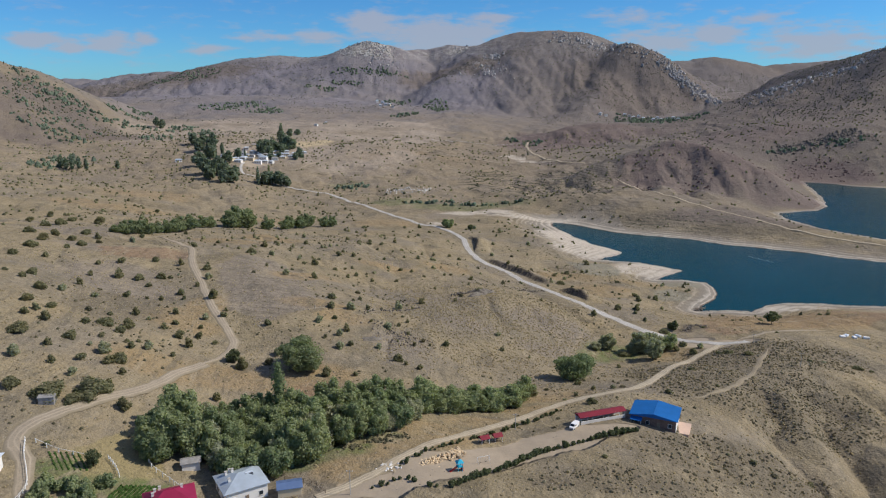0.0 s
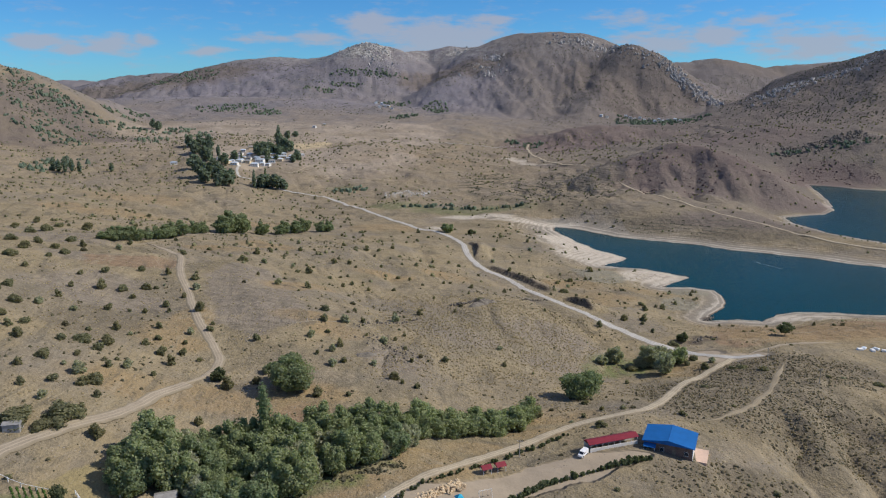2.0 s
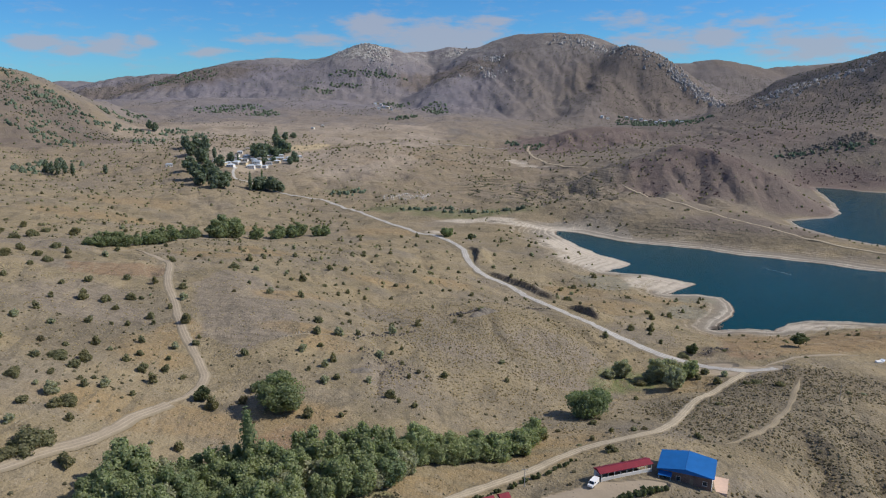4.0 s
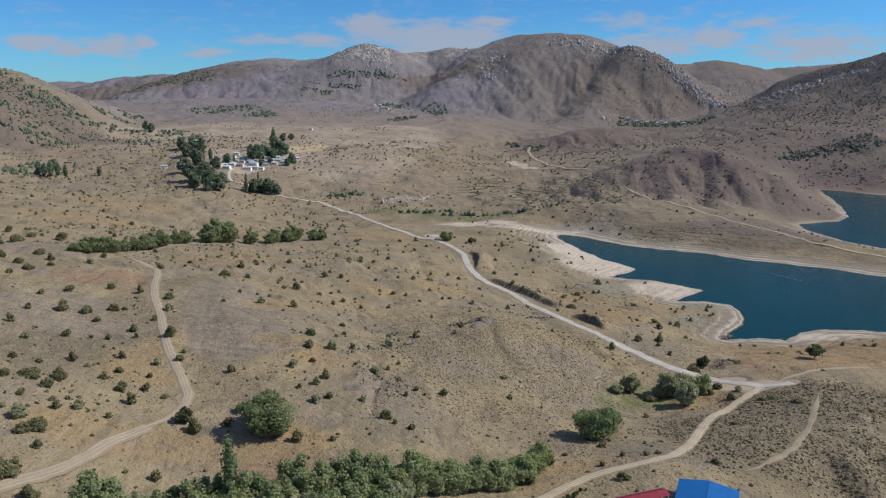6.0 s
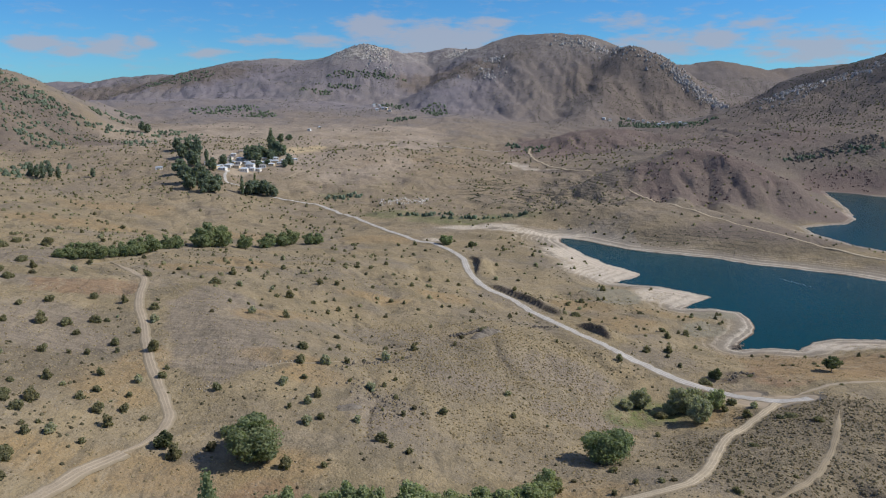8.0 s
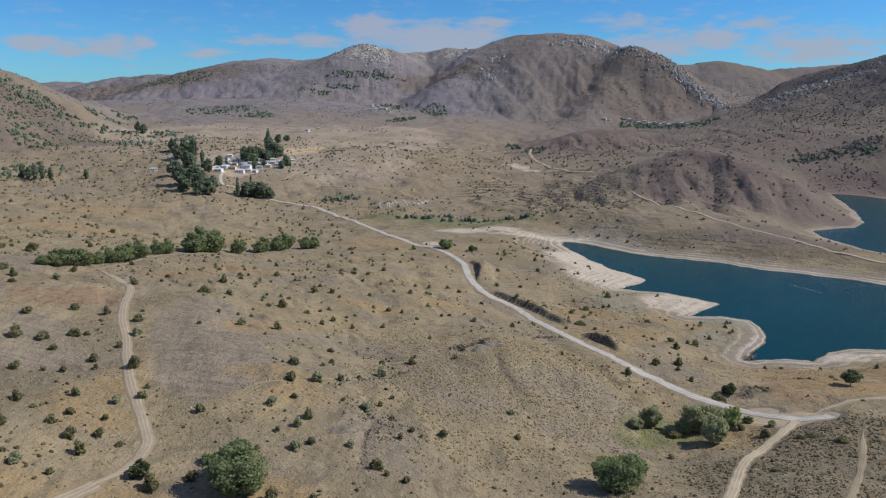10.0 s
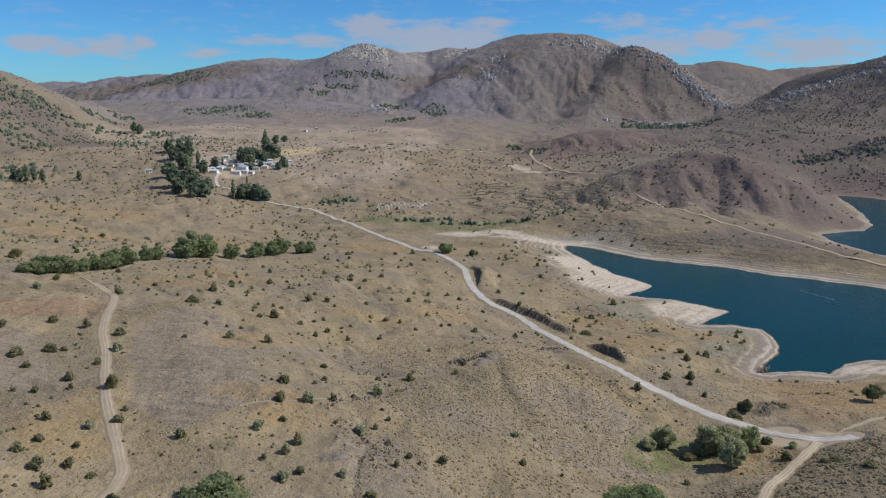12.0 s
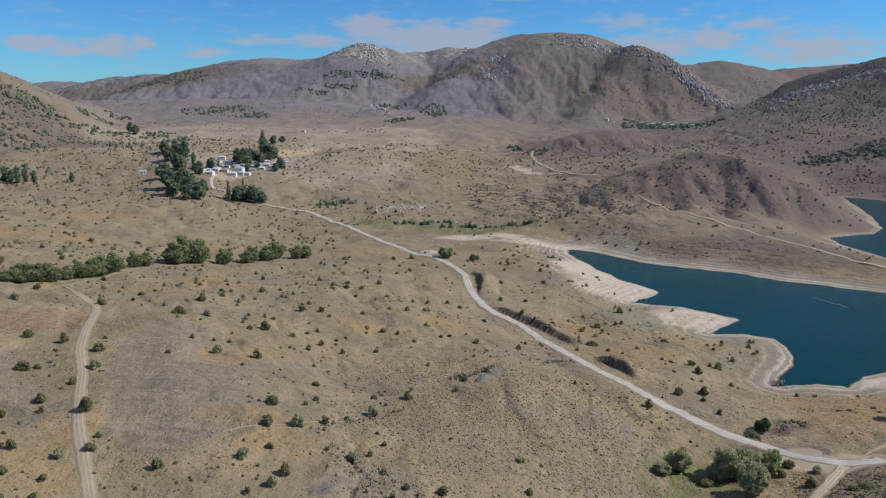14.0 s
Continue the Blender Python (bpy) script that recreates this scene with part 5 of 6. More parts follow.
# tussocks and loose stones on the near slopes
x, y, rng = strewn(31, 54000, -330, 330, 165, 560, True)
ok = off_road(x, y, .3) & (cover("lot", x, y) < .3) & (layered(x, y, 9, 71, 4) * .45 + layered(x, y, 45, 72, 3) * .45 + cover("stony", x, y) * .2 + cover("sage", x, y) * .45 + rng.rand(len(x)) * .35 > .68)
x, y = x[ok], y[ok]
lumps(32, x, y, .3 + .9 * np.random.RandomState(33).rand(len(x)) ** 2.5, STUBBLE, "tussocks", "low dry grey-brown tussocks covering the slopes", "grass", 4, .42)
x, y, rng = strewn(35, 52000, -60, 330, 165, 470)
ok = off_road(x, y, .3) & (cover("lot", x, y) < .3) & (abs(x) < (y + 60) * .72)
x, y, roll = x[ok], y[ok], rng.rand(ok.sum())
cushions = np.exp(-((x - 22) / 62) ** 4 - ((y - 355) / 75) ** 4)
ok = np.maximum(cover("sage", x, y), cushions * .8) * .8 + layered(x, y, 16, 73, 4) * .7 + roll * .4 > .93
x, y = x[ok], y[ok]
size = .45 + .95 * np.random.RandomState(37).rand(len(x)) ** 1.8
grey = cover("sage", x, y) > .35
lumps(36, x[grey], y[grey], size[grey] * 1.1, CUSHION, "sage_cushions", "dense dark grey sage cushions on the stony slope", "shrubs", 4, .55)
lumps(37, x[~grey], y[~grey], size[~grey], STUBBLE, "grass_cushions", "low dry grass cushions covering the hillside", "grass", 4, .42)
x, y, rng = strewn(38, 5200, -330, 200, 190, 620, True)
ok = off_road(x, y, .8) & (cover("lot", x, y) < .3) & (cover("field", x, y) < .5) & (layered(x, y, 30, 74, 3) + rng.rand(len(x)) * .3 + .12 * (x < -60) > .72)
x, y = x[ok], y[ok]
lumps(39, x, y, .5 + 1.1 * np.random.RandomState(40).rand(len(x)) ** 2, SAGE, "low_shrubs", "small low grey-green shrubs in the dry grass", "shrubs", 6, .6)
x, y, rng = strewn(41, 12000, -330, 330, 165, 560, True)
ok = (off_road(x, y, .3) | (rng.rand(len(x)) < .05)) & (layered(x, y, 25, 81, 3) + cover("stony", x, y) * .25 > .52)
x, y = x[ok], y[ok]
lumps(42, x, y, np.random.RandomState(43).uniform(.2, .6, len(x)), LOOSE, "loose_stones", "loose grey stones lying on the slopes", "stones", 4, .45)

# planting rows along the contours of the hill beyond the lake
x, y, rng = strewn(44, 60000, 20, 430, 690, 1130)
roll = rng.rand(len(x))
z = on_ground(x, y)
ok = (cover("terrace", x, y) > .35) & (shore(x, y) > 14)
x, y, z, roll = x[ok], y[ok], z[ok], roll[ok]
step = (z + (layered(x, y, 60, 45, 2) - .5) * 2) / 2.6
ok = (step - np.floor(step) < .16) & (layered(x, y, 28, 46, 3) + roll * .25 > .53) & ((x < 210) | (y < 900))
x, y = x[ok], y[ok]
lumps(47, x, y, np.random.RandomState(48).uniform(.7, 1.7, len(x)), SCRUB, "planted_rows", "rows of small dark shrubs planted along the contours", "shrubs", 4, .6)

# ---- the grove by the stream ----
GROVE = (
    (-92.6, 200.3), (-83.6, 211.1), (-68.6, 215.6), (-54.8, 220.8), (-44.1, 224.8), (-29.2, 230.7), (-17.3, 230.9), (-8.3, 229.2), (-16.2, 215),
    (-26.8, 209.5), (-34.8, 202.1), (-41, 193.1), (-49.1, 187.3), (-63, 184.2), (-74.3, 184.4), (-81.7, 187), (-88, 191.6),

)


def inside(line, x, y):
    hit = False
    for (px, py), (qx, qy) in zip(line, line[1:] + line[:1]):
        if (py > y) != (qy > y) and x < (qx - px) * (y - py) / (qy - py) + px:
            hit = not hit
    return hit


KINDS = [tree("tree", 100 + k, (10, 11, 9.5, 8.5, 10)[k], (8.4, 7.6, 9.0, 8.8, 8.0)[k], (GREEN, GREEN, DARK_GREEN, WILLOW, GREEN)[k], "leafy green tree in the dense stream-side grove", clear=.03, count=3000, leaf=.275, group="trees of the grove") for k in range(5)]
home = [(-40, 216), (-52, 205), (-64, 198), (-72, 206), (-24, 222)]
spots = list(home)
xs, ys = [p[0] for p in GROVE], [p[1] for p in GROVE]
for k in range(4000):
    px, py = pick.uniform(min(xs), max(xs)), pick.uniform(min(ys), max(ys))
    if len(spots) < 84 and inside(GROVE, px, py) and math.hypot(px + 74, py - 186) > 7.5 and all(math.hypot(px - a, py - b) > 3.9 for a, b in spots):
        spots.append((px, py))
for k, (px, py) in enumerate(spots):
    kind = pick.choice(KINDS[:4] if py > 200 else KINDS)
    if k < 5:
        settle(KINDS[k], px, py)
    else:
        put(kind, px, py, pick.uniform(.8, 1.25), pick.uniform(0, 6.28), pick.uniform(.85, 1.1))
# the taller row at the grove's eastern end
ROW = tree("tree", 120, 8.5, 9.5, GREEN, "rounded green tree at the end of the grove", clear=.03, count=3600, leaf=.25, group="trees of the grove")
settle(ROW, -6, 236)
for px, py, s, tall in ((4, 238, 1.15, .9), (11, 241, 1.1, .9), (18, 244, 1.15, .9), (24.5, 249, 1.1, .95), (30, 256, 1.0, 1.1), (-13, 231, 1.1, .85), (-7, 235, 1.25, 1.1), (-17, 227, 1.1, .9), (7.5, 239, .95, .8), (14.5, 242, 1.0, .8), (21, 246, .95, .85), (-1, 236, 1.05, .85), (27.5, 252, .9, .95), (-10, 232, 1.0, .9)):
    put(ROW, px, py, s, pick.uniform(0, 6.28), tall)
settle(spire("poplar", 130, 24, 5.0, DARK_GREEN, "tall narrow dark green poplar above the grove"), -54.7, 218)
settle(spire("poplar", 131, 12, 4, DARK_GREEN, "young narrow poplar among the grove trees"), -58.5, 219)
# single trees
settle(tree("tree", 140, 12.5, 19, FIELD_GREEN, "broad many-stemmed green willow on dry grass", clear=.05, count=5200, leaf=.34, limbs=7), -56, 263).scale = (1.06, 1.0, 1.0)
settle(tree("tree", 141, 10.2, 18, DARK_GREEN, "big round dense green tree casting a dark shadow", clear=.04, count=5200, leaf=.32), 56, 287).scale = (1.02, .95, 1.05)
SOFT = settle(tree("tree", 142, 8.5, 9.5, WILLOW, "grey-green willow tree by the road bend", clear=.05, count=2600, leaf=.3, group="willows by the bend"), 86, 355)
for px, py, s, tall in ((103, 351, 1.3, 1), (109, 350, 1.15, .95), (105, 337, 1.1, 1.1), (98, 349, .8, .8), (79, 350, .7, .7), (113, 356, .7, .8)):
    put(SOFT, px, py, s, pick.uniform(0, 6.28), tall)
settle(tree("tree", 143, 8.5, 9.5, GREEN, "rounded green tree by the road bend", clear=.05, count=2600, leaf=.3), 118, 353)
settle(tree("tree", 144, 7.0, 9.5, HEDGE_GREEN, "lone spreading tree with a bare trunk", clear=.3, count=900, leaf=.4), 191.7, 396.6)
settle(tree("tree", 145, 9, 13, DARK_GREEN, "round dense dark green tree beside the road", clear=.02, count=1000, leaf=.6), 3.3, 707)
LOW = settle(tree("tree", 146, 5, 6, HEDGE_GREEN, "small round dark green tree", clear=.03, count=500, leaf=.45), 26, 700)
put(LOW, 131, 387, 1.0, 1)
put(LOW, -84, 265, .9, 2)
# the hedge of field trees on the meadow
HEDGE_ROW = (
    (-218, 475, 8.8, 8.8), (-214, 478, 9.5, 9.2), (-210, 481, 9.5, 9.2), (-206, 483, 9.5, 9.2), (-201, 490, 6.9, 6.9), (-199, 500, 9.1, 8.4), (-196, 506, 9.9, 9.2), (-194, 513, 10.7, 10),
    (-189, 519, 10.8, 10.1), (-191, 551, 9.2, 9.2), (-188, 560, 8.6, 8.6), (-181, 592, 15.7, 14), (-178, 604, 19.3, 17.7), (-172, 611, 14.4, 16.1), (-158, 623, 11.2, 10.3), (-147, 642, 9.7, 8),
    (-145, 648, 10.7, 11.6), (-137, 661, 11.8, 10.9), (-131, 670, 12, 12), (-116, 674, 10.1, 9.2), (-110, 679, 10.2, 9.3), (-221, 467, 7.4, 4.7),

)
HEDGE_TREE = tree("tree", 150, 7, 8, FIELD_GREEN, "leafy green field tree in a hedge row", clear=.03, count=1700, leaf=.28, group="hedge row")
for k, (px, py, wide, tall) in enumerate(HEDGE_ROW):
    o = settle(HEDGE_TREE, px, py) if k == 0 else put(HEDGE_TREE, px, py, 1, pick.uniform(0, 6.28))
    o.scale = (wide / 7, wide / 7, tall / 7)


# ---- buildings ----
def window(parent, x, y, z, w, h, face):
    """A framed window in a wall that faces along x or y."""
    d = .06
    if face in "sn":
        f = -1 if face == "s" else 1
        fr = part("window", block(x - w / 2 - .08, y - d, z - .08, x + w / 2 + .08, y + d, z + h + .08), WHITE_PAINT, parent)
        part("pane", block(x - w / 2, y + f * d - .02, z, x + w / 2, y + f * d + .02, z + h), GLASS, fr)
        part("sill", block(x - w / 2 - .15, y + f * .1 - .09, z - .16, x + w / 2 + .15, y + f * .1 + .09, z - .08), CONCRETE, fr)
    else:
        f = -1 if face == "w" else 1
        fr = part("window", block(x - d, y - w / 2 - .08, z - .08, x + d, y + w / 2 + .08, z + h + .08), WHITE_PAINT, parent)
        part("pane", block(x + f * d - .02, y - w / 2, z, x + f * d + .02, y + w / 2, z + h), GLASS, fr)
        part("sill", block(x + f * .1 - .09, y - w / 2 - .15, z - .16, x + f * .1 + .09, y + w / 2 + .15, z - .08), CONCRETE, fr)


def house(name, x, y, spin, w, d, h, rise, wall, roof, label, hip=True, eave=.6, chimneys=(), along_x=True, base=0.0, category="house", detail=True):
    t = thing(name, Matrix.Translation((x, y, ground_at(x, y) + base)) @ Matrix.Rotation(radians(spin), 4, "Z"), label, category)
    walls = part("wall", block(-w / 2, -d / 2, -2, w / 2, d / 2, h - .02, .03), wall, t)
    a, b = w / 2 + eave, d / 2 + eave
    inset = min(a, b) * .95 if hip else 0
    if along_x:
        ridge = [(-a + inset, 0, h + rise), (a - inset, 0, h + rise)]
    else:
        ridge = [(0, -b + inset, h + rise), (0, b - inset, h + rise)]
    low = [(-a, -b, h), (a, -b, h), (a, b, h), (-a, b, h)]
    deck = [(p[0], p[1], p[2] - .14) for p in low]
    faces = [(0, 1, 5, 4), (1, 2, 5), (2, 3, 4, 5), (3, 0, 4)] if along_x else [(0, 1, 4), (1, 2, 5, 4), (2, 3, 5), (3, 0, 4, 5)]
    faces += [(0, 1, 7, 6), (1, 2, 8, 7), (2, 3, 9, 8), (3, 0, 6, 9), (6, 7, 8, 9)]
    top = part("roof", solid(low + ridge + deck, faces), roof, t)
    part("ridge_cap", rod((ridge[0][0], ridge[0][1], ridge[0][2] + .02), (ridge[1][0] + .001, ridge[1][1], ridge[1][2] + .02), .09, sides=5), roof, top)
    for cx, cy in chimneys:
        zc = h + rise * max(0, 1 - max(abs(cy) / b, abs(cx) / a if hip else 0))
        stack = part("chimney", block(cx - .3, cy - .3, zc - .3, cx + .3, cy + .3, zc + 1.1), WHITE_WALL, t)
        part("cap", block(cx - .38, cy - .38, zc + 1.1, cx + .38, cy + .38, zc + 1.22), CONCRETE, stack)
    if detail:
        n = max(2, int(w / 3.2))
        for k in range(n):
            xk = -w / 2 + w * (k + .5) / n
            if k == n // 2:
                dr = part("door", block(xk - .5, -d / 2 - .05, 0, xk + .5, -d / 2 + .05, 2.1), WOOD, t)
                part("handle", block(xk + .33, -d / 2 - .1, 1.0, xk + .43, -d / 2 - .05, 1.05), GREY_METAL, dr)
            else:
                window(t, xk, -d / 2, 1.0, 1.1, 1.2, "s")
            window(t, xk, d / 2, 1.0, 1.1, 1.2, "n")
        for sx, f in ((-w / 2, "w"), (w / 2, "e")):
            for yk in (-d / 4, d / 4):
                window(t, sx, yk, 1.0, 1.1, 1.2, f)
    return t


h = house("house", -56.5, 177.5, 32, 11.5, 10.5, 4.2, 2.2, WHITE_WALL, GREY_METAL, "white house under a grey hipped metal roof with solar panel", chimneys=((-3.4, 2.4), (-1.6, 2.8), (-3.6, -1.4), (-2.2, 3.6)))
panel = part("solar_panel", solid([(1.0, -2.6, 4.98), (3.0, -2.6, 4.98), (3.0, -1.0, 5.95), (1.0, -1.0, 5.95), (1.0, -2.6, 5.08), (3.0, -2.6, 5.08), (3.0, -1.0, 6.05), (1.0, -1.0, 6.05)], [(0, 1, 2, 3), (4, 5, 6, 7), (0, 1, 5, 4), (1, 2, 6, 5), (2, 3, 7, 6), (3, 0, 4, 7)]), PANEL, h, "dark solar water-heating panel")
part("water_tank", rod((1.0, -.8, 6.1), (3.0, -.8, 6.1), .28), LIGHT_METAL, panel, "silver water tank")
house("house", -72, 166.3, 24, 12, 10, 4.0, 2.6, CREAM_WALL, CRIMSON_METAL, "house under a crimson hipped metal roof with chimneys", chimneys=((-3.4, 2.0), (-2.2, 3.0), (3.2, 1.6), (-4, .6)))
house("shed", -43.2, 177.5, 15, 6.5, 4.5, 2.6, .8, CREAM_WALL, SLATE_METAL, "small cream outbuilding with a blue metal roof", hip=False, eave=.3, category="shed", detail=False)
house("barn", -74, 187.5, 20, 5.0, 3.4, 2.4, .7, WHITE_WALL, RUST_ROOF, "small white barn under a weathered grey roof", hip=False, eave=.4, category="barn", detail=False)
house("house", -125.5, 166, 8, 12, 18, 5.2, 1.6, WHITE_WALL, LIGHT_METAL, "large white house with a pale blue metal roof", along_x=False)
house("shed", -125, 207, 12, 4.6, 3.2, 2.2, .4, RUST_ROOF, RUST_ROOF, "small grey tin shed on the meadow", hip=False, eave=.2, category="shed", detail=False)
# the roadside cafe: stone walls, blue metal roof
cafe = house("cafe", 72.5, 225.5, -24, 14.6, 10.6, 3.9, 1.3, STONE_WALL, BLUE_METAL, "brown stone restaurant under a bright blue metal roof", hip=False, along_x=False, eave=.7, category="restaurant", base=-.3)
part("gable_wall", block(7.3, -5.3, -1.5, 7.42, 5.3, 3.7), WHITE_WALL, cafe, "white end wall")
part("porch_roof", solid([(-7.4, -7.2, 2.5), (-3.6, -7.2, 2.5), (-3.6, -5.3, 3.1), (-7.4, -5.3, 3.1), (-7.4, -7.2, 2.6), (-3.6, -7.2, 2.6), (-3.6, -5.3, 3.2), (-7.4, -5.3, 3.2)], [(0, 1, 2, 3), (4, 5, 6, 7), (0, 1, 5, 4), (1, 2, 6, 5), (2, 3, 7, 6), (3, 0, 4, 7)]), BLUE_METAL, cafe)
for px in (-7.1, -3.9):
    part("porch_post", rod((px, -7.0, -1), (px, -7.0, 2.55), .07), WHITE_PAINT, cafe)
part("terrace", block(7.45, -4.2, -3.5, 11.6, 4.6, -.75, .05), PINK_SLAB, cafe, "pink concrete terrace slab")
for px in (1.6, 3.6):
    part("skylight", rod((px * .9, 1.6, 5.05 - px * .155), (px * .9, 3.6, 5.05 - px * .155), .07, sides=5), LIGHT_METAL, cafe)
# the long picnic shelter
sx, sy = 53.5, 225.0
shelter = thing("picnic_shelter", Matrix.Translation((sx, sy, ground_at(sx, sy) - .1)) @ Matrix.Rotation(radians(19), 4, "Z"), "long open shelter with a dark red metal roof", "shelter")
part("roof", solid([(-9, -2.0, 2.7), (9, -2.0, 2.7), (9, 0, 3.5), (-9, 0, 3.5), (9, 2.0, 2.7), (-9, 2.0, 2.7), (-9, -2.0, 2.6), (9, -2.0, 2.6), (9, 2, 2.6), (-9, 2, 2.6)], [(0, 1, 2, 3), (3, 2, 4, 5), (0, 6, 7, 1), (1, 7, 8, 4, 2), (4, 8, 9, 5), (5, 9, 6, 0, 3), (6, 9, 8, 7)]), RED_METAL, shelter)
part("low_wall", block(-8.6, -2.0, -.8, 8.6, -1.8, 1.35), WHITE_WALL, shelter, "white low wall")
part("back_wall", block(-8.6, 1.8, -.8, 8.6, 2.0, 2.6), WHITE_WALL, shelter, "white back wall")
for k in range(9):
    part("post", rod((-8.4 + k * 2.1, -1.9, .9), (-8.4 + k * 2.1, -1.9, 2.7), .07), WHITE_PAINT, shelter)
# small picnic huts with red roofs
for px, py in ((12.7, 209.5), (17.1, 211.8)):
    hut = thing("picnic_hut", Matrix.Translation((px, py, ground_at(px, py))) @ Matrix.Rotation(radians(22), 4, "Z"), "small picnic hut with a red pitched roof", "hut", "picnic huts")
    part("roof", solid([(-1.6, -1.5, 1.9), (1.6, -1.5, 1.9), (1.6, 1.5, 1.9), (-1.6, 1.5, 1.9), (-1.6, 0, 2.8), (1.6, 0, 2.8)], [(0, 1, 5, 4), (1, 2, 5), (2, 3, 4, 5), (3, 0, 4), (0, 3, 2, 1)]), RED_METAL, hut)
    for ax, ay in ((-1.3, -1.2), (1.3, -1.2), (1.3, 1.2), (-1.3, 1.2)):
        part("post", rod((ax, ay, -.4), (ax, ay, 2), .08), WHITE_PAINT, hut)
    part("table", block(-.9, -.4, .65, .9, .4, .75), WOOD, hut)
    for ay in (-.8, .8):
        part("bench", block(-.9, ay - .15, .35, .9, ay + .15, .45), WOOD, hut)


def van(x, y, spin):
    t = thing("van", Matrix.Translation((x, y, ground_at(x, y) + .1)) @ Matrix.Rotation(radians(spin), 4, "Z"), "white delivery van parked by the shelter", "van")
    side = [(-2.5, .35), (2.5, .35), (2.55, 1.0), (1.75, 1.2), (1.15, 2.0), (-2.45, 2.1)]
    pts = [(px, s, pz) for s in (-.95, .95) for px, pz in side]
    n = len(side)
    part("body", solid(pts, [tuple(range(n)), tuple(range(n, 2 * n))] + [(i, (i + 1) % n, n + (i + 1) % n, n + i) for i in range(n)]), CAR_WHITE, t)
    part("windscreen", solid([(1.70, -.8, 1.27), (1.70, .8, 1.27), (1.22, .8, 1.94), (1.22, -.8, 1.94), (1.74, -.8, 1.3), (1.74, .8, 1.3), (1.26, .8, 1.97), (1.26, -.8, 1.97)], [(0, 1, 2, 3), (4, 5, 6, 7), (0, 1, 5, 4), (2, 3, 7, 6), (1, 2, 6, 5), (3, 0, 4, 7)]), GLASS, t)
    for s in (-.955, .955):
        part("side_window", block(.2, s - .02, 1.25, 1.1, s + .02, 1.8), GLASS, t)
    for wx in (-1.6, 1.6):
        for s in (-.9, .9):
            wheel = part("wheel", rod((wx, s - .12, .33), (wx, s + .12, .33), .33, sides=14), RUBBER, t)
            part("rim", rod((wx, s - .13, .33), (wx, s + .13, .33), .18, sides=10), GREY_METAL, wheel)
    for s in (-.7, .7):
        part("headlight", block(2.5, s - .15, .75, 2.58, s + .15, .95), WHITE_PAINT, t)
    return t


van(43.4, 218.6, 232).scale = (.85, .85, .85)
# the playground in the yard
px, py = 4.3, 188.0
play = thing("play_tower", Matrix.Translation((px, py, ground_at(px, py))) @ Matrix.Rotation(radians(20), 4, "Z"), "turquoise play tower with a red slide", "playground")
for ax, ay in ((-.7, -.7), (.7, -.7), (.7, .7), (-.7, .7)):
    part("post", rod((ax, ay, -.3), (ax, ay, 3.0), .09), BLUE_PAINT, play)
part("platform", block(-.8, -.8, 1.3, .8, .8, 1.42), BLUE_PAINT, play)
part("roof", solid([(-1.1, -1.1, 2.7), (1.1, -1.1, 2.7), (1.1, 1.1, 2.7), (-1.1, 1.1, 2.7), (0, 0, 3.7)], [(0, 1, 4), (1, 2, 4), (2, 3, 4), (3, 0, 4), (0, 3, 2, 1)]), BLUE_PAINT, play)
part("slide", solid([(-.8, -.35, 1.4), (-.8, .35, 1.4), (-3.2, .35, .15), (-3.2, -.35, .15), (-.8, -.35, 1.25), (-.8, .35, 1.25), (-3.2, .35, 0), (-3.2, -.35, 0)], [(0, 1, 2, 3), (4, 5, 6, 7), (0, 1, 5, 4), (1, 2, 6, 5), (2, 3, 7, 6), (3, 0, 4, 7)]), RED_PAINT, play, "red plastic slide")
part("climbing_panel", block(.8, -.7, 0, .95, .7, 1.3), RED_PAINT, play)
px, py = 11.6, 194.0
swing = thing("swing_frame", Matrix.Translation((px, py, ground_at(px, py))) @ Matrix.Rotation(radians(20), 4, "Z"), "white tubular swing frame in the yard", "swing")
part("top_bar", rod((-1.9, 0, 2.3), (1.9, 0, 2.3), .06), WHITE_PAINT, swing)
for ax in (-1.9, 1.9):
    for ay in (-.8, .8):
        part("leg", rod((ax, ay, -.2), (ax, 0, 2.3), .05), WHITE_PAINT, swing)
for ax in (-.8, .8):
    part("chain", rod((ax, 0, .6), (ax, 0, 2.28), .02, sides=4), GREY_METAL, swing)
    part("seat", block(ax - .25, -.12, .52, ax + .25, .12, .58), RUBBER, swing)
# the heap of pale cut stone, piece by piece
rng = np.random.RandomState(77)
heap = thing("stone_heap", Matrix.Translation((-1.0, 195.2, ground_at(-1, 195.2))) @ Matrix.Rotation(radians(35), 4, "Z"), "long heap of pale cut stone blocks", "stones")
CHUNK = []
for k in range(4):
    bm = block(-.5, -.32, -.28, .5, .32, .28, .08)
    for v in bm.verts:
        v.co *= 1 + .25 * noise.noise(v.co * 3 + Vector((k * 5, 0, 0)))
    me = bpy.data.meshes.new("stone")
    bm.to_mesh(me)
    bm.free()
    me.materials.append(PALE_STONE)
    CHUNK.append(me)
for k in range(260):
    lx, ly = rng.uniform(-7.5, 7.5), rng.normal(0, 1.1)
    lz = max(0, 1.25 - abs(ly) * .7) * rng.rand() * (1 - (abs(lx) / 8) ** 4)
    s = new("stone", CHUNK[k % 4])
    s.parent = heap
    s.matrix_basis = pose(lx, ly, lz + .1, *rng.uniform(0, 360, 3)) @ Matrix.Diagonal((*rng.uniform(.6, 1.15, 3), 1))


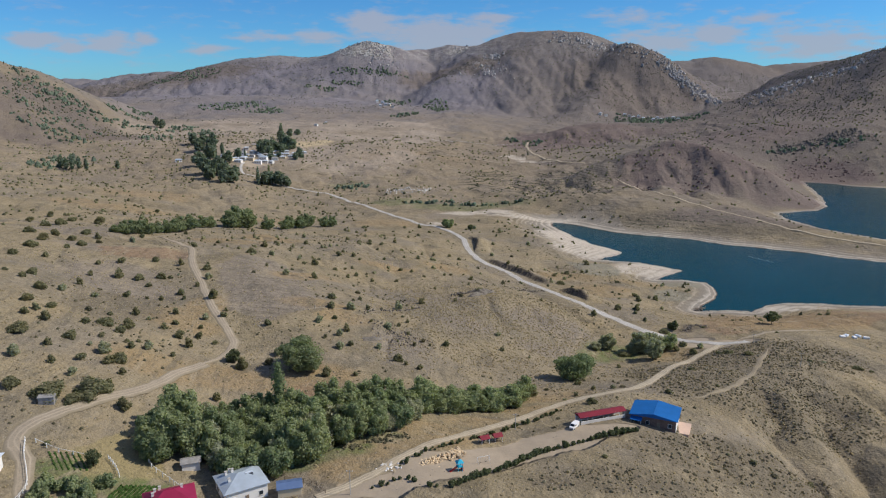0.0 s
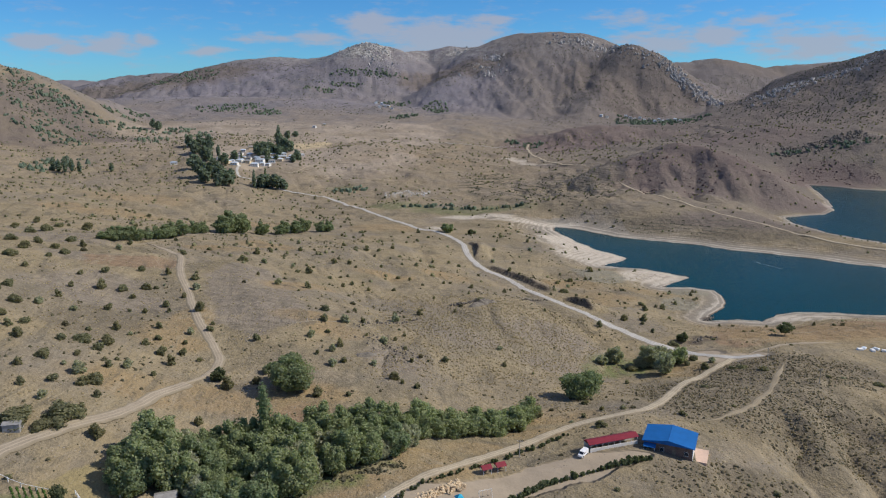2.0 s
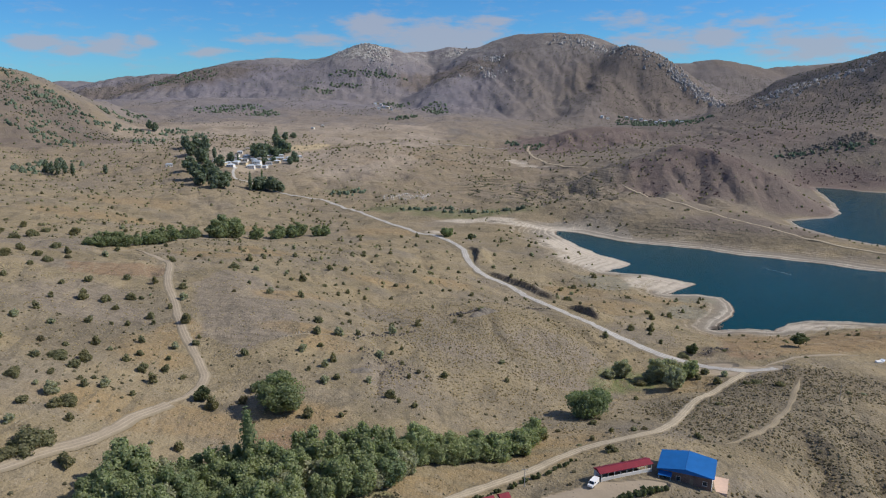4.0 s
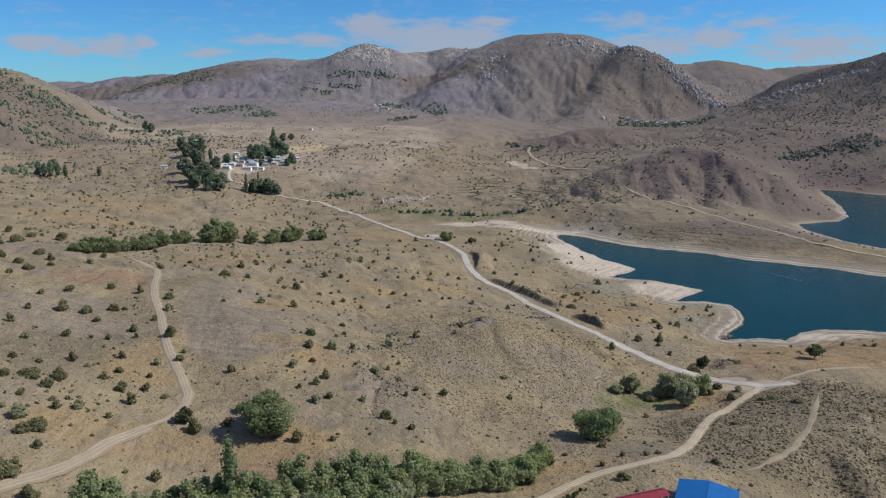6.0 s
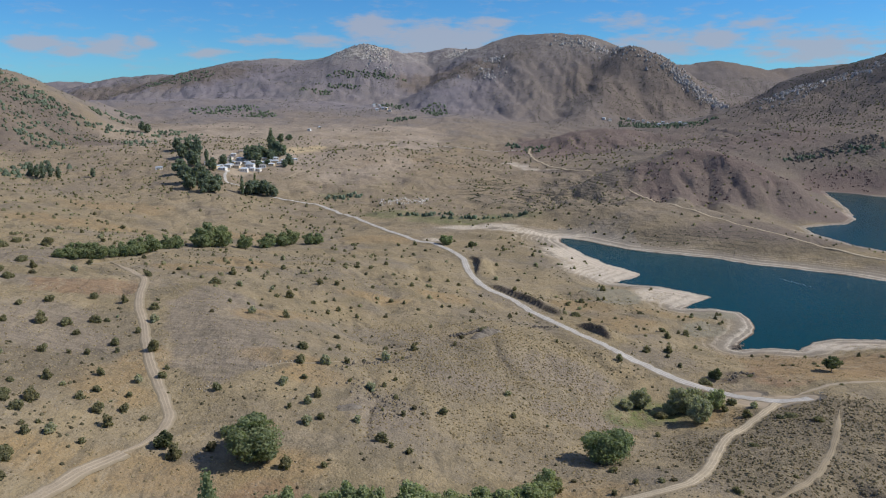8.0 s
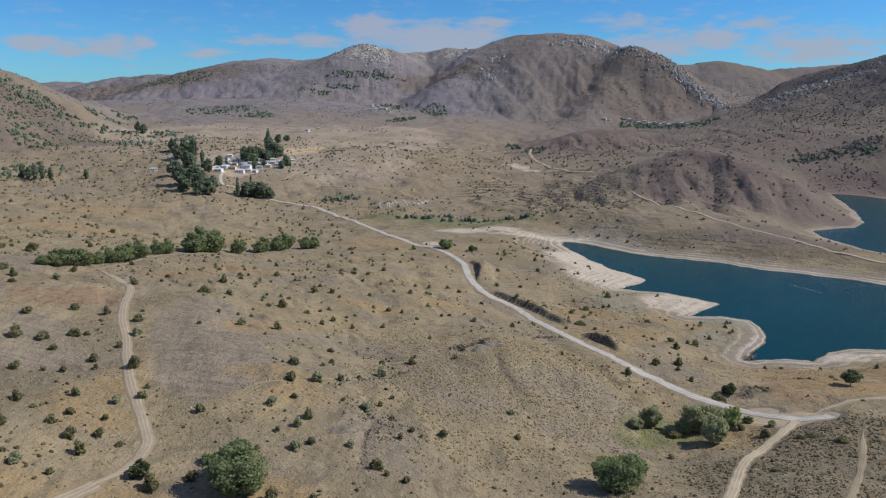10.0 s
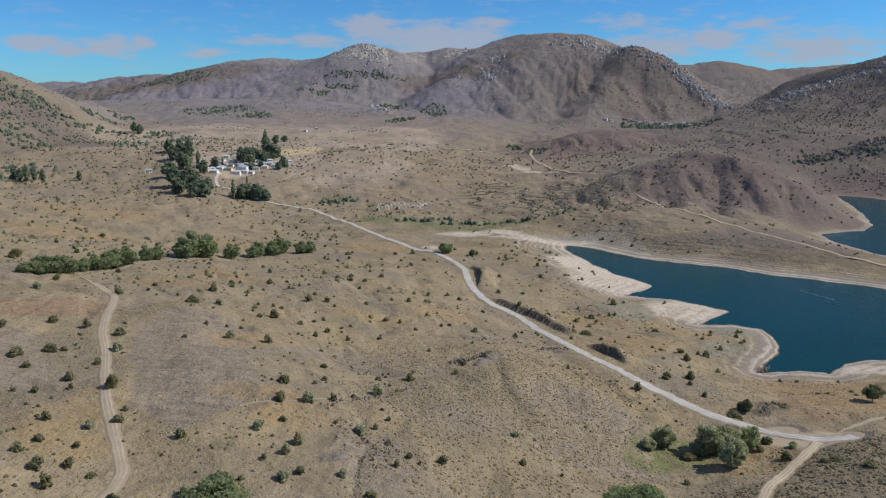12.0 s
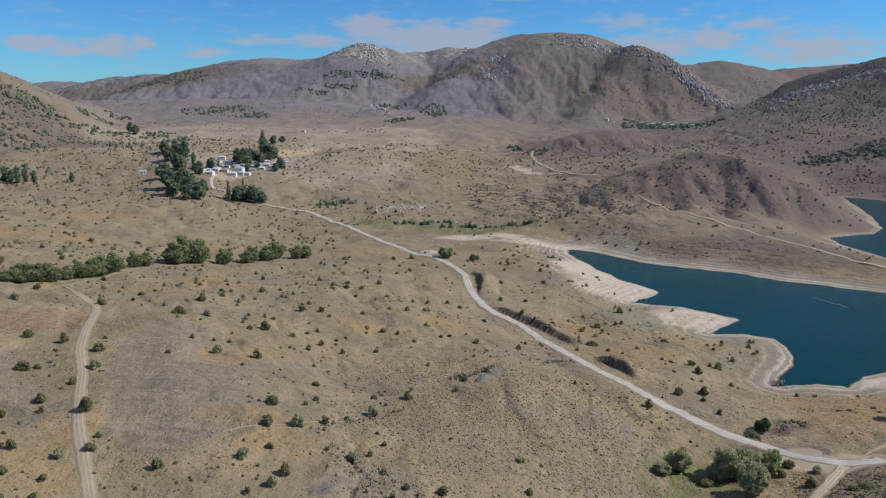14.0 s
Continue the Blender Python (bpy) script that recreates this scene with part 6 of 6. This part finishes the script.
# ---- shrub rows, fences, poles and gardens ----
SHRUB = [bush_mesh(50 + k, HEDGE_GREEN, 110, 1.1, .14) for k in range(3)]


def row(points, step, size, group, label, jitter=.4):
    for p in smoothed(points, step):
        bx, by = p[0] + pick.uniform(-jitter, jitter), p[1] + pick.uniform(-jitter, jitter)
        s = size * pick.uniform(.5, 1.3)
        b = new("shrub", pick.choice(SHRUB))
        b.matrix_basis = Matrix.Translation((bx, by, ground_at(bx, by) - .1)) @ Matrix.Rotation(pick.uniform(0, 6.28), 4, "Z") @ Matrix.Diagonal((s, s, s * 1.1, 1))
        tagged(b, label, "shrub", group)


row(((2, 179), (16, 190), (31, 201.5), (48, 209), (63, 215.5)), 1.0, 1.8, "hedge by the yard", "dark evergreen hedge shrub edging the yard")
row(((-14, 190), (-2, 203), (8, 211), (24, 224), (42, 239)), 1.3, 1.2, "shrubs along the road", "small planted shrub along the gravel road", .9)
row(((-20, 178), (-12, 182), (-3, 178)), 2.2, 1.6, "shrubs along the road", "small planted shrub along the gravel road", 1.2)


def post_fence(points, label, mat, tall=1.4, step=2.6, rails=1):
    c = smoothed(points, step)
    x0, y0 = c[0]
    z0 = ground_at(x0, y0)
    t = thing("fence", Matrix.Translation((x0, y0, z0)), label, "fence")
    tops = []
    for px, py in c:
        z = ground_at(px, py) - z0
        part("post", block(px - x0 - .09, py - y0 - .09, z - .5, px - x0 + .09, py - y0 + .09, z + tall), mat, t)
        tops.append((px - x0, py - y0, z))
    for a, b in zip(tops, tops[1:]):
        for k in range(rails):
            q = tall * (.9 - .4 * k)
            part("rail", rod((a[0], a[1], a[2] + q), (b[0], b[1], b[2] + q), .06, sides=5), mat, t)
    return t


post_fence(((-121, 187), (-118, 181), (-113.5, 174), (-110.5, 168), (-111, 160)), "white post fence along the dirt lane", WHITE_PAINT, 1.5, 1.4, 2)
post_fence(((-118, 187), (-110, 184), (-101, 183)), "white concrete garden posts", WHITE_PAINT, 1.4, 4)
post_fence(((-96, 184), (-92, 180), (-90, 177)), "white post fence round the garden", WHITE_PAINT, 1.4, 1.3, 2)
post_fence(((-88, 191), (-84, 184), (-77, 179), (-68, 172)), "white posts along the grove's edge", WHITE_PAINT, 1.6, 2.2)
post_fence(((-46, 184), (-38, 182), (-33, 176)), "weathered timber fence by the outbuilding", WOOD, 1.2, 2.2, 2)


def pole(x, y, tall, label="grey concrete power pole beside the track"):
    t = thing("power_pole", Matrix.Translation((x, y, ground_at(x, y))), label, "pole", "power poles")
    part("mast", rod((0, 0, -.8), (0, 0, tall), .14, .09, 8), CONCRETE, t)
    part("crossarm", block(-.9, -.06, tall - .5, .9, .06, tall - .38), CONCRETE, t)
    for k in (-.8, 0, .8):
        part("insulator", rod((k, 0, tall - .38), (k, 0, tall - .15), .06, sides=6), WHITE_PAINT, t)


for px, py, tall in ((-26, 175.4, 7.5), (157.2, 342.4, 7), (163, 305.6, 7), (24, 221.5, 6)):
    pole(px, py, tall)
# kitchen gardens: rows of leafy crops and low garden bushes
x, y = [], []
for r in range(9):
    for k in range(46):
        a, b = -91 + r * 1.1 + k * .28 * .25, 160 + k * .30 + r * .35
        x.append(a), y.append(b)
lumps(61, np.array(x), np.array(y), np.random.RandomState(3).uniform(.6, 1.0, len(x)), CROP, "crop_rows", "rows of leafy green garden crops", "crops", 5, .7)
GARDEN = [juniper_mesh(70 + k, (GREEN, DARK_GREEN, GREEN)[k], (.9, 1.2, .6)[k], 420, .06) for k in range(3)]
for k in range(60):
    px = pick.uniform(-107.5, -91)
    py = pick.uniform(159, 172 + (px + 112) * .14)
    s = pick.uniform(2.0, 5.0)
    b = new("garden_bush", GARDEN[k % 3])
    b.matrix_basis = Matrix.Translation((px, py, ground_at(px, py) - .1)) @ Matrix.Rotation(pick.uniform(0, 6.28), 4, "Z") @ Matrix.Diagonal((s, s, s * pick.uniform(.8, 1.1), 1))
    tagged(b, "leafy green fruit bush in the garden", "bush", "garden bushes")
settle(tree("tree", 147, 5.5, 4.2, HEDGE_GREEN, "small dark green fruit tree by the garden fence", clear=.05, count=1200, leaf=.2), -98.5, 180)
x, y = [], []
for r in range(6):
    for k in range(20):
        x.append(-112.5 + r * 1.5 + k * .3), y.append(183.5 - k * .36 + r * .25)
lumps(63, np.array(x), np.array(y), np.random.RandomState(4).uniform(.4, .8, len(x)), CROP, "vegetable_rows", "rows of low green vegetables in brown soil", "crops", 5, .6)
# pale tarpaulins and rubble beside the shore track
for k, (px, py) in enumerate(((218, 369), (221, 371), (224, 368), (227, 370), (230, 367))):
    bm = block(-1.6, -1, -.3, 1.6, 1, .9, .25)
    for v in bm.verts:
        v.co.z += .4 * noise.noise(v.co * 1.3 + Vector((k * 3, 0, 0)))
    me = bpy.data.meshes.new("tarpaulin_heap")
    bm.to_mesh(me)
    bm.free()
    me.materials.append((WHITE_PAINT, LIGHT_METAL)[k % 2])
    b = new("tarpaulin_heap", me)
    b.matrix_basis = pose(px, py, ground_at(px, py), 0, 0, k * 40)
    tagged(b, "pale tarpaulin-covered heap beside the track", "heap", "covered heaps")


# ---- cut banks and outcrops ----
def bank(name, points, tall, deep, mat, label, category="bank"):
    """A steep raw face along a line, falling away gently behind."""
    c = smoothed(points, 1.2)
    n = len(c)
    side = np.gradient(c, axis=0)
    side = np.stack([-side[:, 1], side[:, 0]], 1) / np.linalg.norm(side, axis=1)[:, None]
    prof = ((0, -.6), (.25, .35), (.55, .75), (1.1, 1.0), (2.2, .9), (4.0, .5), (6.5, -.15))
    ends = np.sin(np.linspace(0, np.pi, n)) ** .5
    v = []
    for i in range(n):
        for o, k in prof:
            p = c[i] + side[i] * o * deep
            wob = 1 + .7 * (noise.noise(Vector((p[0] * .5, p[1] * .5, k))))
            v.append((p[0], p[1], ground_at(p[0], p[1]) + tall * k * ends[i] * wob - (.3 if k < 0 else .15)))
    return tagged(new(name, mesh_of(name, v, sheet(len(prof), n), mat)), label, category, kind="structure")


bank("rock_outcrop", ((13, 398), (18, 403), (23, 409), (29, 414)), 2.4, -.8, ROCK, "low weathered rock outcrop on the hill")
bank("rock_outcrop", ((-36, 294), (-31, 297), (-27, 300)), 1.0, .9, ROCK, "low dark rock ledge on the slope")


# ---- the village ----
VILLAGE_TREES = (
    (-435, 1244, 25, 23.1), (-421, 1254, 23.1, 27), (-404, 1178, 19.9, 19.9), (-385, 1186, 18.1, 27.1), (-354, 1082, 21.3, 21.3), (-350, 1014, 19.9, 19.9), (-323, 961, 20.2, 21.6), (-304, 947, 21.2, 24),
    (-292, 947, 18.3, 19.7), (-276, 920, 19, 19), (-284, 911, 17.5, 17.5), (-305, 923, 16.5, 17.9), (-279, 952, 9.8, 14.1), (-322, 1059, 15.9, 15.9), (-320, 1103, 13.2, 14.9), (-292, 1164, 26, 24.2),
    (-306, 1188, 14.2, 19.5), (-287, 1199, 23.2, 19.6), (-275, 1197, 17.7, 16), (-266, 1224, 21.7, 23.6), (-289, 1283, 17.2, 22.9), (-262, 1240, 12.8, 16.5), (-265, 1142, 10.1, 8.4), (-274, 1128, 11.7, 8.3),
    (-232, 1149, 13.5, 16.9), (-235, 1127, 9.9, 11.6), (-242, 951, 16.7, 16.7), (-233, 958, 19.6, 16.8), (-221, 956, 19.4, 18.1), (-212, 954, 12.4, 13.8), (-354, 1137, 6.9, 15.5), (-301, 1472, 13.2, 11),
    (-317, 1388, 16.7, 18.7), (-308, 1430, 12.9, 15), (-603, 1536, 17.1, 17.1), (-619, 1548, 12.4, 19.8),

)
VILLAGE_POPLARS = (
    (-287, 1188, 5.3, 28.3), (-248, 942, 4.8, 24.8), (-304, 1336, 8, 36), (-310, 1109, 3.3, 14.9), (-344, 1107, 5, 18.3), (-531, 984, 7.3, 17.8), (-510, 973, 6.4, 20.7), (-503, 978, 6.4, 17.5),
    (-497, 986, 6.4, 16), (-470, 1022, 6.5, 13), (-522, 980, 8, 14.5),

)
VILLAGE_HOUSES = (
    (-307, 1089, 11.4, 6.5), (-296, 1089, 11.3, 6.5), (-283, 1080, 12.8, 7.2), (-282, 1110, 14.8, 7.4), (-278, 1132, 11.7, 6.7), (-267, 1122, 11.6, 6.6), (-271, 1168, 10.4, 6.1), (-260, 1175, 10.4, 6.1),
    (-249, 1186, 12.2, 6.1), (-245, 1201, 8.8, 5.3), (-319, 1106, 8.3, 5), (-398, 1066, 11.5, 4.1), (-313, 1169, 10.5, 6.1), (-302, 1159, 10.4, 6), (-267, 1099, 8.1, 4.1), (-289, 1625, 7.3, 4.9),
    (-279, 1697, 7.6, 5.1), (-330, 1177, 8.8, 5.3), (-316, 1081, 8.1, 4), (-312, 1128, 10.1, 5.1), (-276, 1099, 9.8, 4.9), (-303, 1126, 8.4, 5), (-256, 1131, 10, 5), (-250, 1161, 10.3, 5.1),
    (-239, 1219, 9, 4.5), (-288, 1149, 10.2, 5.1), (-270, 1145, 10.2, 5.1), (-288, 1123, 10, 5),
    (-318, 1065, 11, 6.5), (-327, 1149, 12.5, 6), (-335, 1210, 10, 5.5), (-295, 1140, 11, 6.5), (-297, 1181, 12.5, 6), (-279, 1147, 10, 5.5), (-282, 1192, 11, 6.5), (-269, 1176, 12.5, 6), (-266, 1202, 10, 5.5), (-330, 1240, 11, 6.5), (-305, 1054, 12.5, 6), (-310, 1105, 10, 5.5), (-299, 1209, 11, 6.5), (-340, 1100, 12.5, 6),

)
FAR_HOUSES = (
    (-230, 2477, 9.6, 7.7), (-225, 2500, 7.8, 9.7), (-211, 2473, 9.6, 7.7), (-183, 2264, 8.8, 7), (-171, 2253, 7, 7), (-158, 2214, 6.9, 6.9), (-196, 2216, 6.9, 5.2), (-230, 2500, 7.8, 9.7),
    (550, 2209, 8.8, 5.3), (559, 2190, 8.7, 5.2), (561, 2147, 8.6, 5.1), (583, 2169, 8.7, 5.2), (581, 2114, 8.5, 5.1), (608, 2159, 8.7, 5.2), (586, 2027, 8.1, 4.9), (608, 2064, 6.7, 5),
    (604, 2013, 8.1, 4.9), (626, 2034, 8.2, 4.9), (586, 1851, 7.5, 4.5), (575, 1778, 5.8, 4.3), (465, 2158, 8.5, 5.1), (481, 2156, 8.5, 5.1),

)
FARM_TREE = [tree("tree", 160 + k, 10, 10, (POPLAR, POPLAR)[k], "dark green broadleaf tree in the village", clear=.06, count=420, leaf=.8, group="village trees") for k in range(2)]
for k, (px, py, wide, tall) in enumerate(VILLAGE_TREES):
    if k < 2:
        settle(FARM_TREE[k], px, py)
        FARM_TREE[k].scale = (1.6, 1.6, 1.9)
    else:
        o = put(FARM_TREE[k % 2], px, py, 1, pick.uniform(0, 6.28))
        o.scale = (wide / 10, wide / 10, tall / 10)
NEEDLE = spire("poplar", 170, 20, 5, POPLAR, "slender dark poplar near the village", 220, .8)
for k, (px, py, wide, tall) in enumerate(VILLAGE_POPLARS):
    o = settle(NEEDLE, px, py) if k == 0 else put(NEEDLE, px, py, 1, pick.uniform(0, 6.28))
    o.scale = (wide / 5, wide / 5, tall / 20)


def far_house(spin, px, py, w, h, k):
    wall, roof = (WHITE_WALL, CREAM_WALL, WHITE_WALL)[k % 3], (LIGHT_METAL, RUST_ROOF, LIGHT_METAL, GREY_METAL)[k % 4]
    d = w * .75
    t = thing("house", Matrix.Translation((px, py, ground_at(px, py))) @ Matrix.Rotation(spin, 4, "Z"), "small village house with a metal roof", "house", "village houses")
    part("wall", block(-w / 2, -d / 2, -1.5, w / 2, d / 2, h), wall, t)
    a, b, r = w / 2 + .5, d / 2 + .5, h + w * .16
    part("roof", solid([(-a, -b, h), (a, -b, h), (a, b, h), (-a, b, h), (-a * .4, 0, r), (a * .4, 0, r)], [(0, 1, 5, 4), (1, 2, 5), (2, 3, 4, 5), (3, 0, 4), (0, 3, 2, 1)]), roof, t)
    for xk in (-w * .28, 0, w * .28):
        part("window", block(xk - .6, -d / 2 - .06, h * .4, xk + .6, -d / 2 + .06, h * .4 + 1.3), GLASS, t)


for k, (px, py, w, h) in enumerate(VILLAGE_HOUSES):
    far_house(pick.uniform(-.5, .5), px, py, max(7, w * .85), max(3.5, h * .6), k)
for k, (px, py, w, h) in enumerate(FAR_HOUSES):
    far_house(pick.uniform(-.5, .5), px, py, max(9, w), max(5, h * .8), k)
settle(spire("conifer", 171, 12, 3, DARK_GREEN, "small dark conifer among the houses", 120, .7), -250, 1010)
# thickets along the stream beds and field edges: centre and half-widths
THICKETS = (
    (-741, 1660, 36, 38), (-840, 2001, 34, 41), (-631, 2165, 105, 83), (-507, 2064, 49, 61), (-311, 2857, 134, 37), (-385, 2763, 87, 23), (-455, 2680, 63, 27), (-203, 2854, 67, 17),
    (-1048, 2983, 148, 94), (-162, 2525, 51, 27), (-106, 1936, 39, 52), (-26, 2365, 44, 132), (534, 2095, 37, 109), (562, 1970, 47, 142), (567, 1804, 44, 86), (624, 1811, 44, 33),
    (-563, 1545, 30, 66), (-495, 1464, 24, 55), (-560, 1065, 27, 56), (-549, 973, 19, 21), (178, 1466, 23, 33), (145, 1520, 16, 24), (-813, 1453, 64, 18), (-770, 1430, 75, 22),
    (-773, 1360, 60, 19), (-770, 1491, 52, 21), (-719, 1449, 50, 13), (-845, 1486, 39, 17), (-711, 1379, 59, 10), (-743, 1304, 46, 15), (-696, 1467, 50, 12), (-639, 1494, 50, 17),
    (-547, 1363, 34, 35), (-671, 1290, 45, 29), (-717, 1324, 46, 14), (-114, 988, 10, 9), (-134, 972, 18, 6), (54, 845, 57, 6), (-15, 872, 39, 8), (684, 1211, 43, 11),
    (627, 1220, 52, 7), (582, 1220, 31, 7),

)
x, y, s = [], [], []
rng = np.random.RandomState(91)
for cx, cy, rx, ry in THICKETS:
    n = int(min(120, 14 + rx * ry / 60))
    a, r = rng.uniform(0, 6.28, n), np.sqrt(rng.rand(n))
    x += list(cx + np.cos(a) * r * rx)
    y += list(cy + np.sin(a) * r * ry)
    s += list(rng.uniform(3, 7, n) * (1 + cy / 4000))
lumps(92, np.array(x), np.array(y), np.array(s) * .85, POPLAR, "thickets", "dark green thickets along field edges and streams", "bushes", 6, .8)
# the hillside graveyard's pale stones
rng = np.random.RandomState(95)
gx2 = rng.uniform(-78, -18, 130)
gy2 = 950 + (gx2 + 60) * .35 + rng.normal(0, 10, 130)
lumps(96, gx2, gy2, rng.uniform(.8, 1.9, 130), WHITE_WALL, "grave_stones", "small pale upright stones on the hillside", "stones", 4, .9)
# rubble and dry brushwood by the road
rng = np.random.RandomState(101)
lumps(102, rng.normal(-17, 1.6, 60), rng.normal(190, 1.1, 60), rng.uniform(.3, .9, 60), WHITE_WALL, "rubble", "small heap of pale broken rubble by the road", "rubble", 5, .6)
for cx, cy in ((-21, 207), (-15.5, 211), (-29, 203)):
    lumps(103, rng.normal(cx, 2.2, 50), rng.normal(cy, .9, 50), rng.uniform(.5, 1.3, 50), SAGE, "brushwood", "grey dry brushwood heaped on the grass", "brush", 5, .6)
# a line of grey floats on the lake
floats = thing("float_line", Matrix.Translation((270.2, 618.1, 0)) @ Matrix.Rotation(-1.07, 4, "Z"), "line of small grey floats on the reservoir", "floats")
for k in range(22):
    part("float", block(-.22, -.22, -.2, .22, .22, .16, .08), CONCRETE, floats).location = (k * 1.26, .6 * math.sin(k * .9), 0)
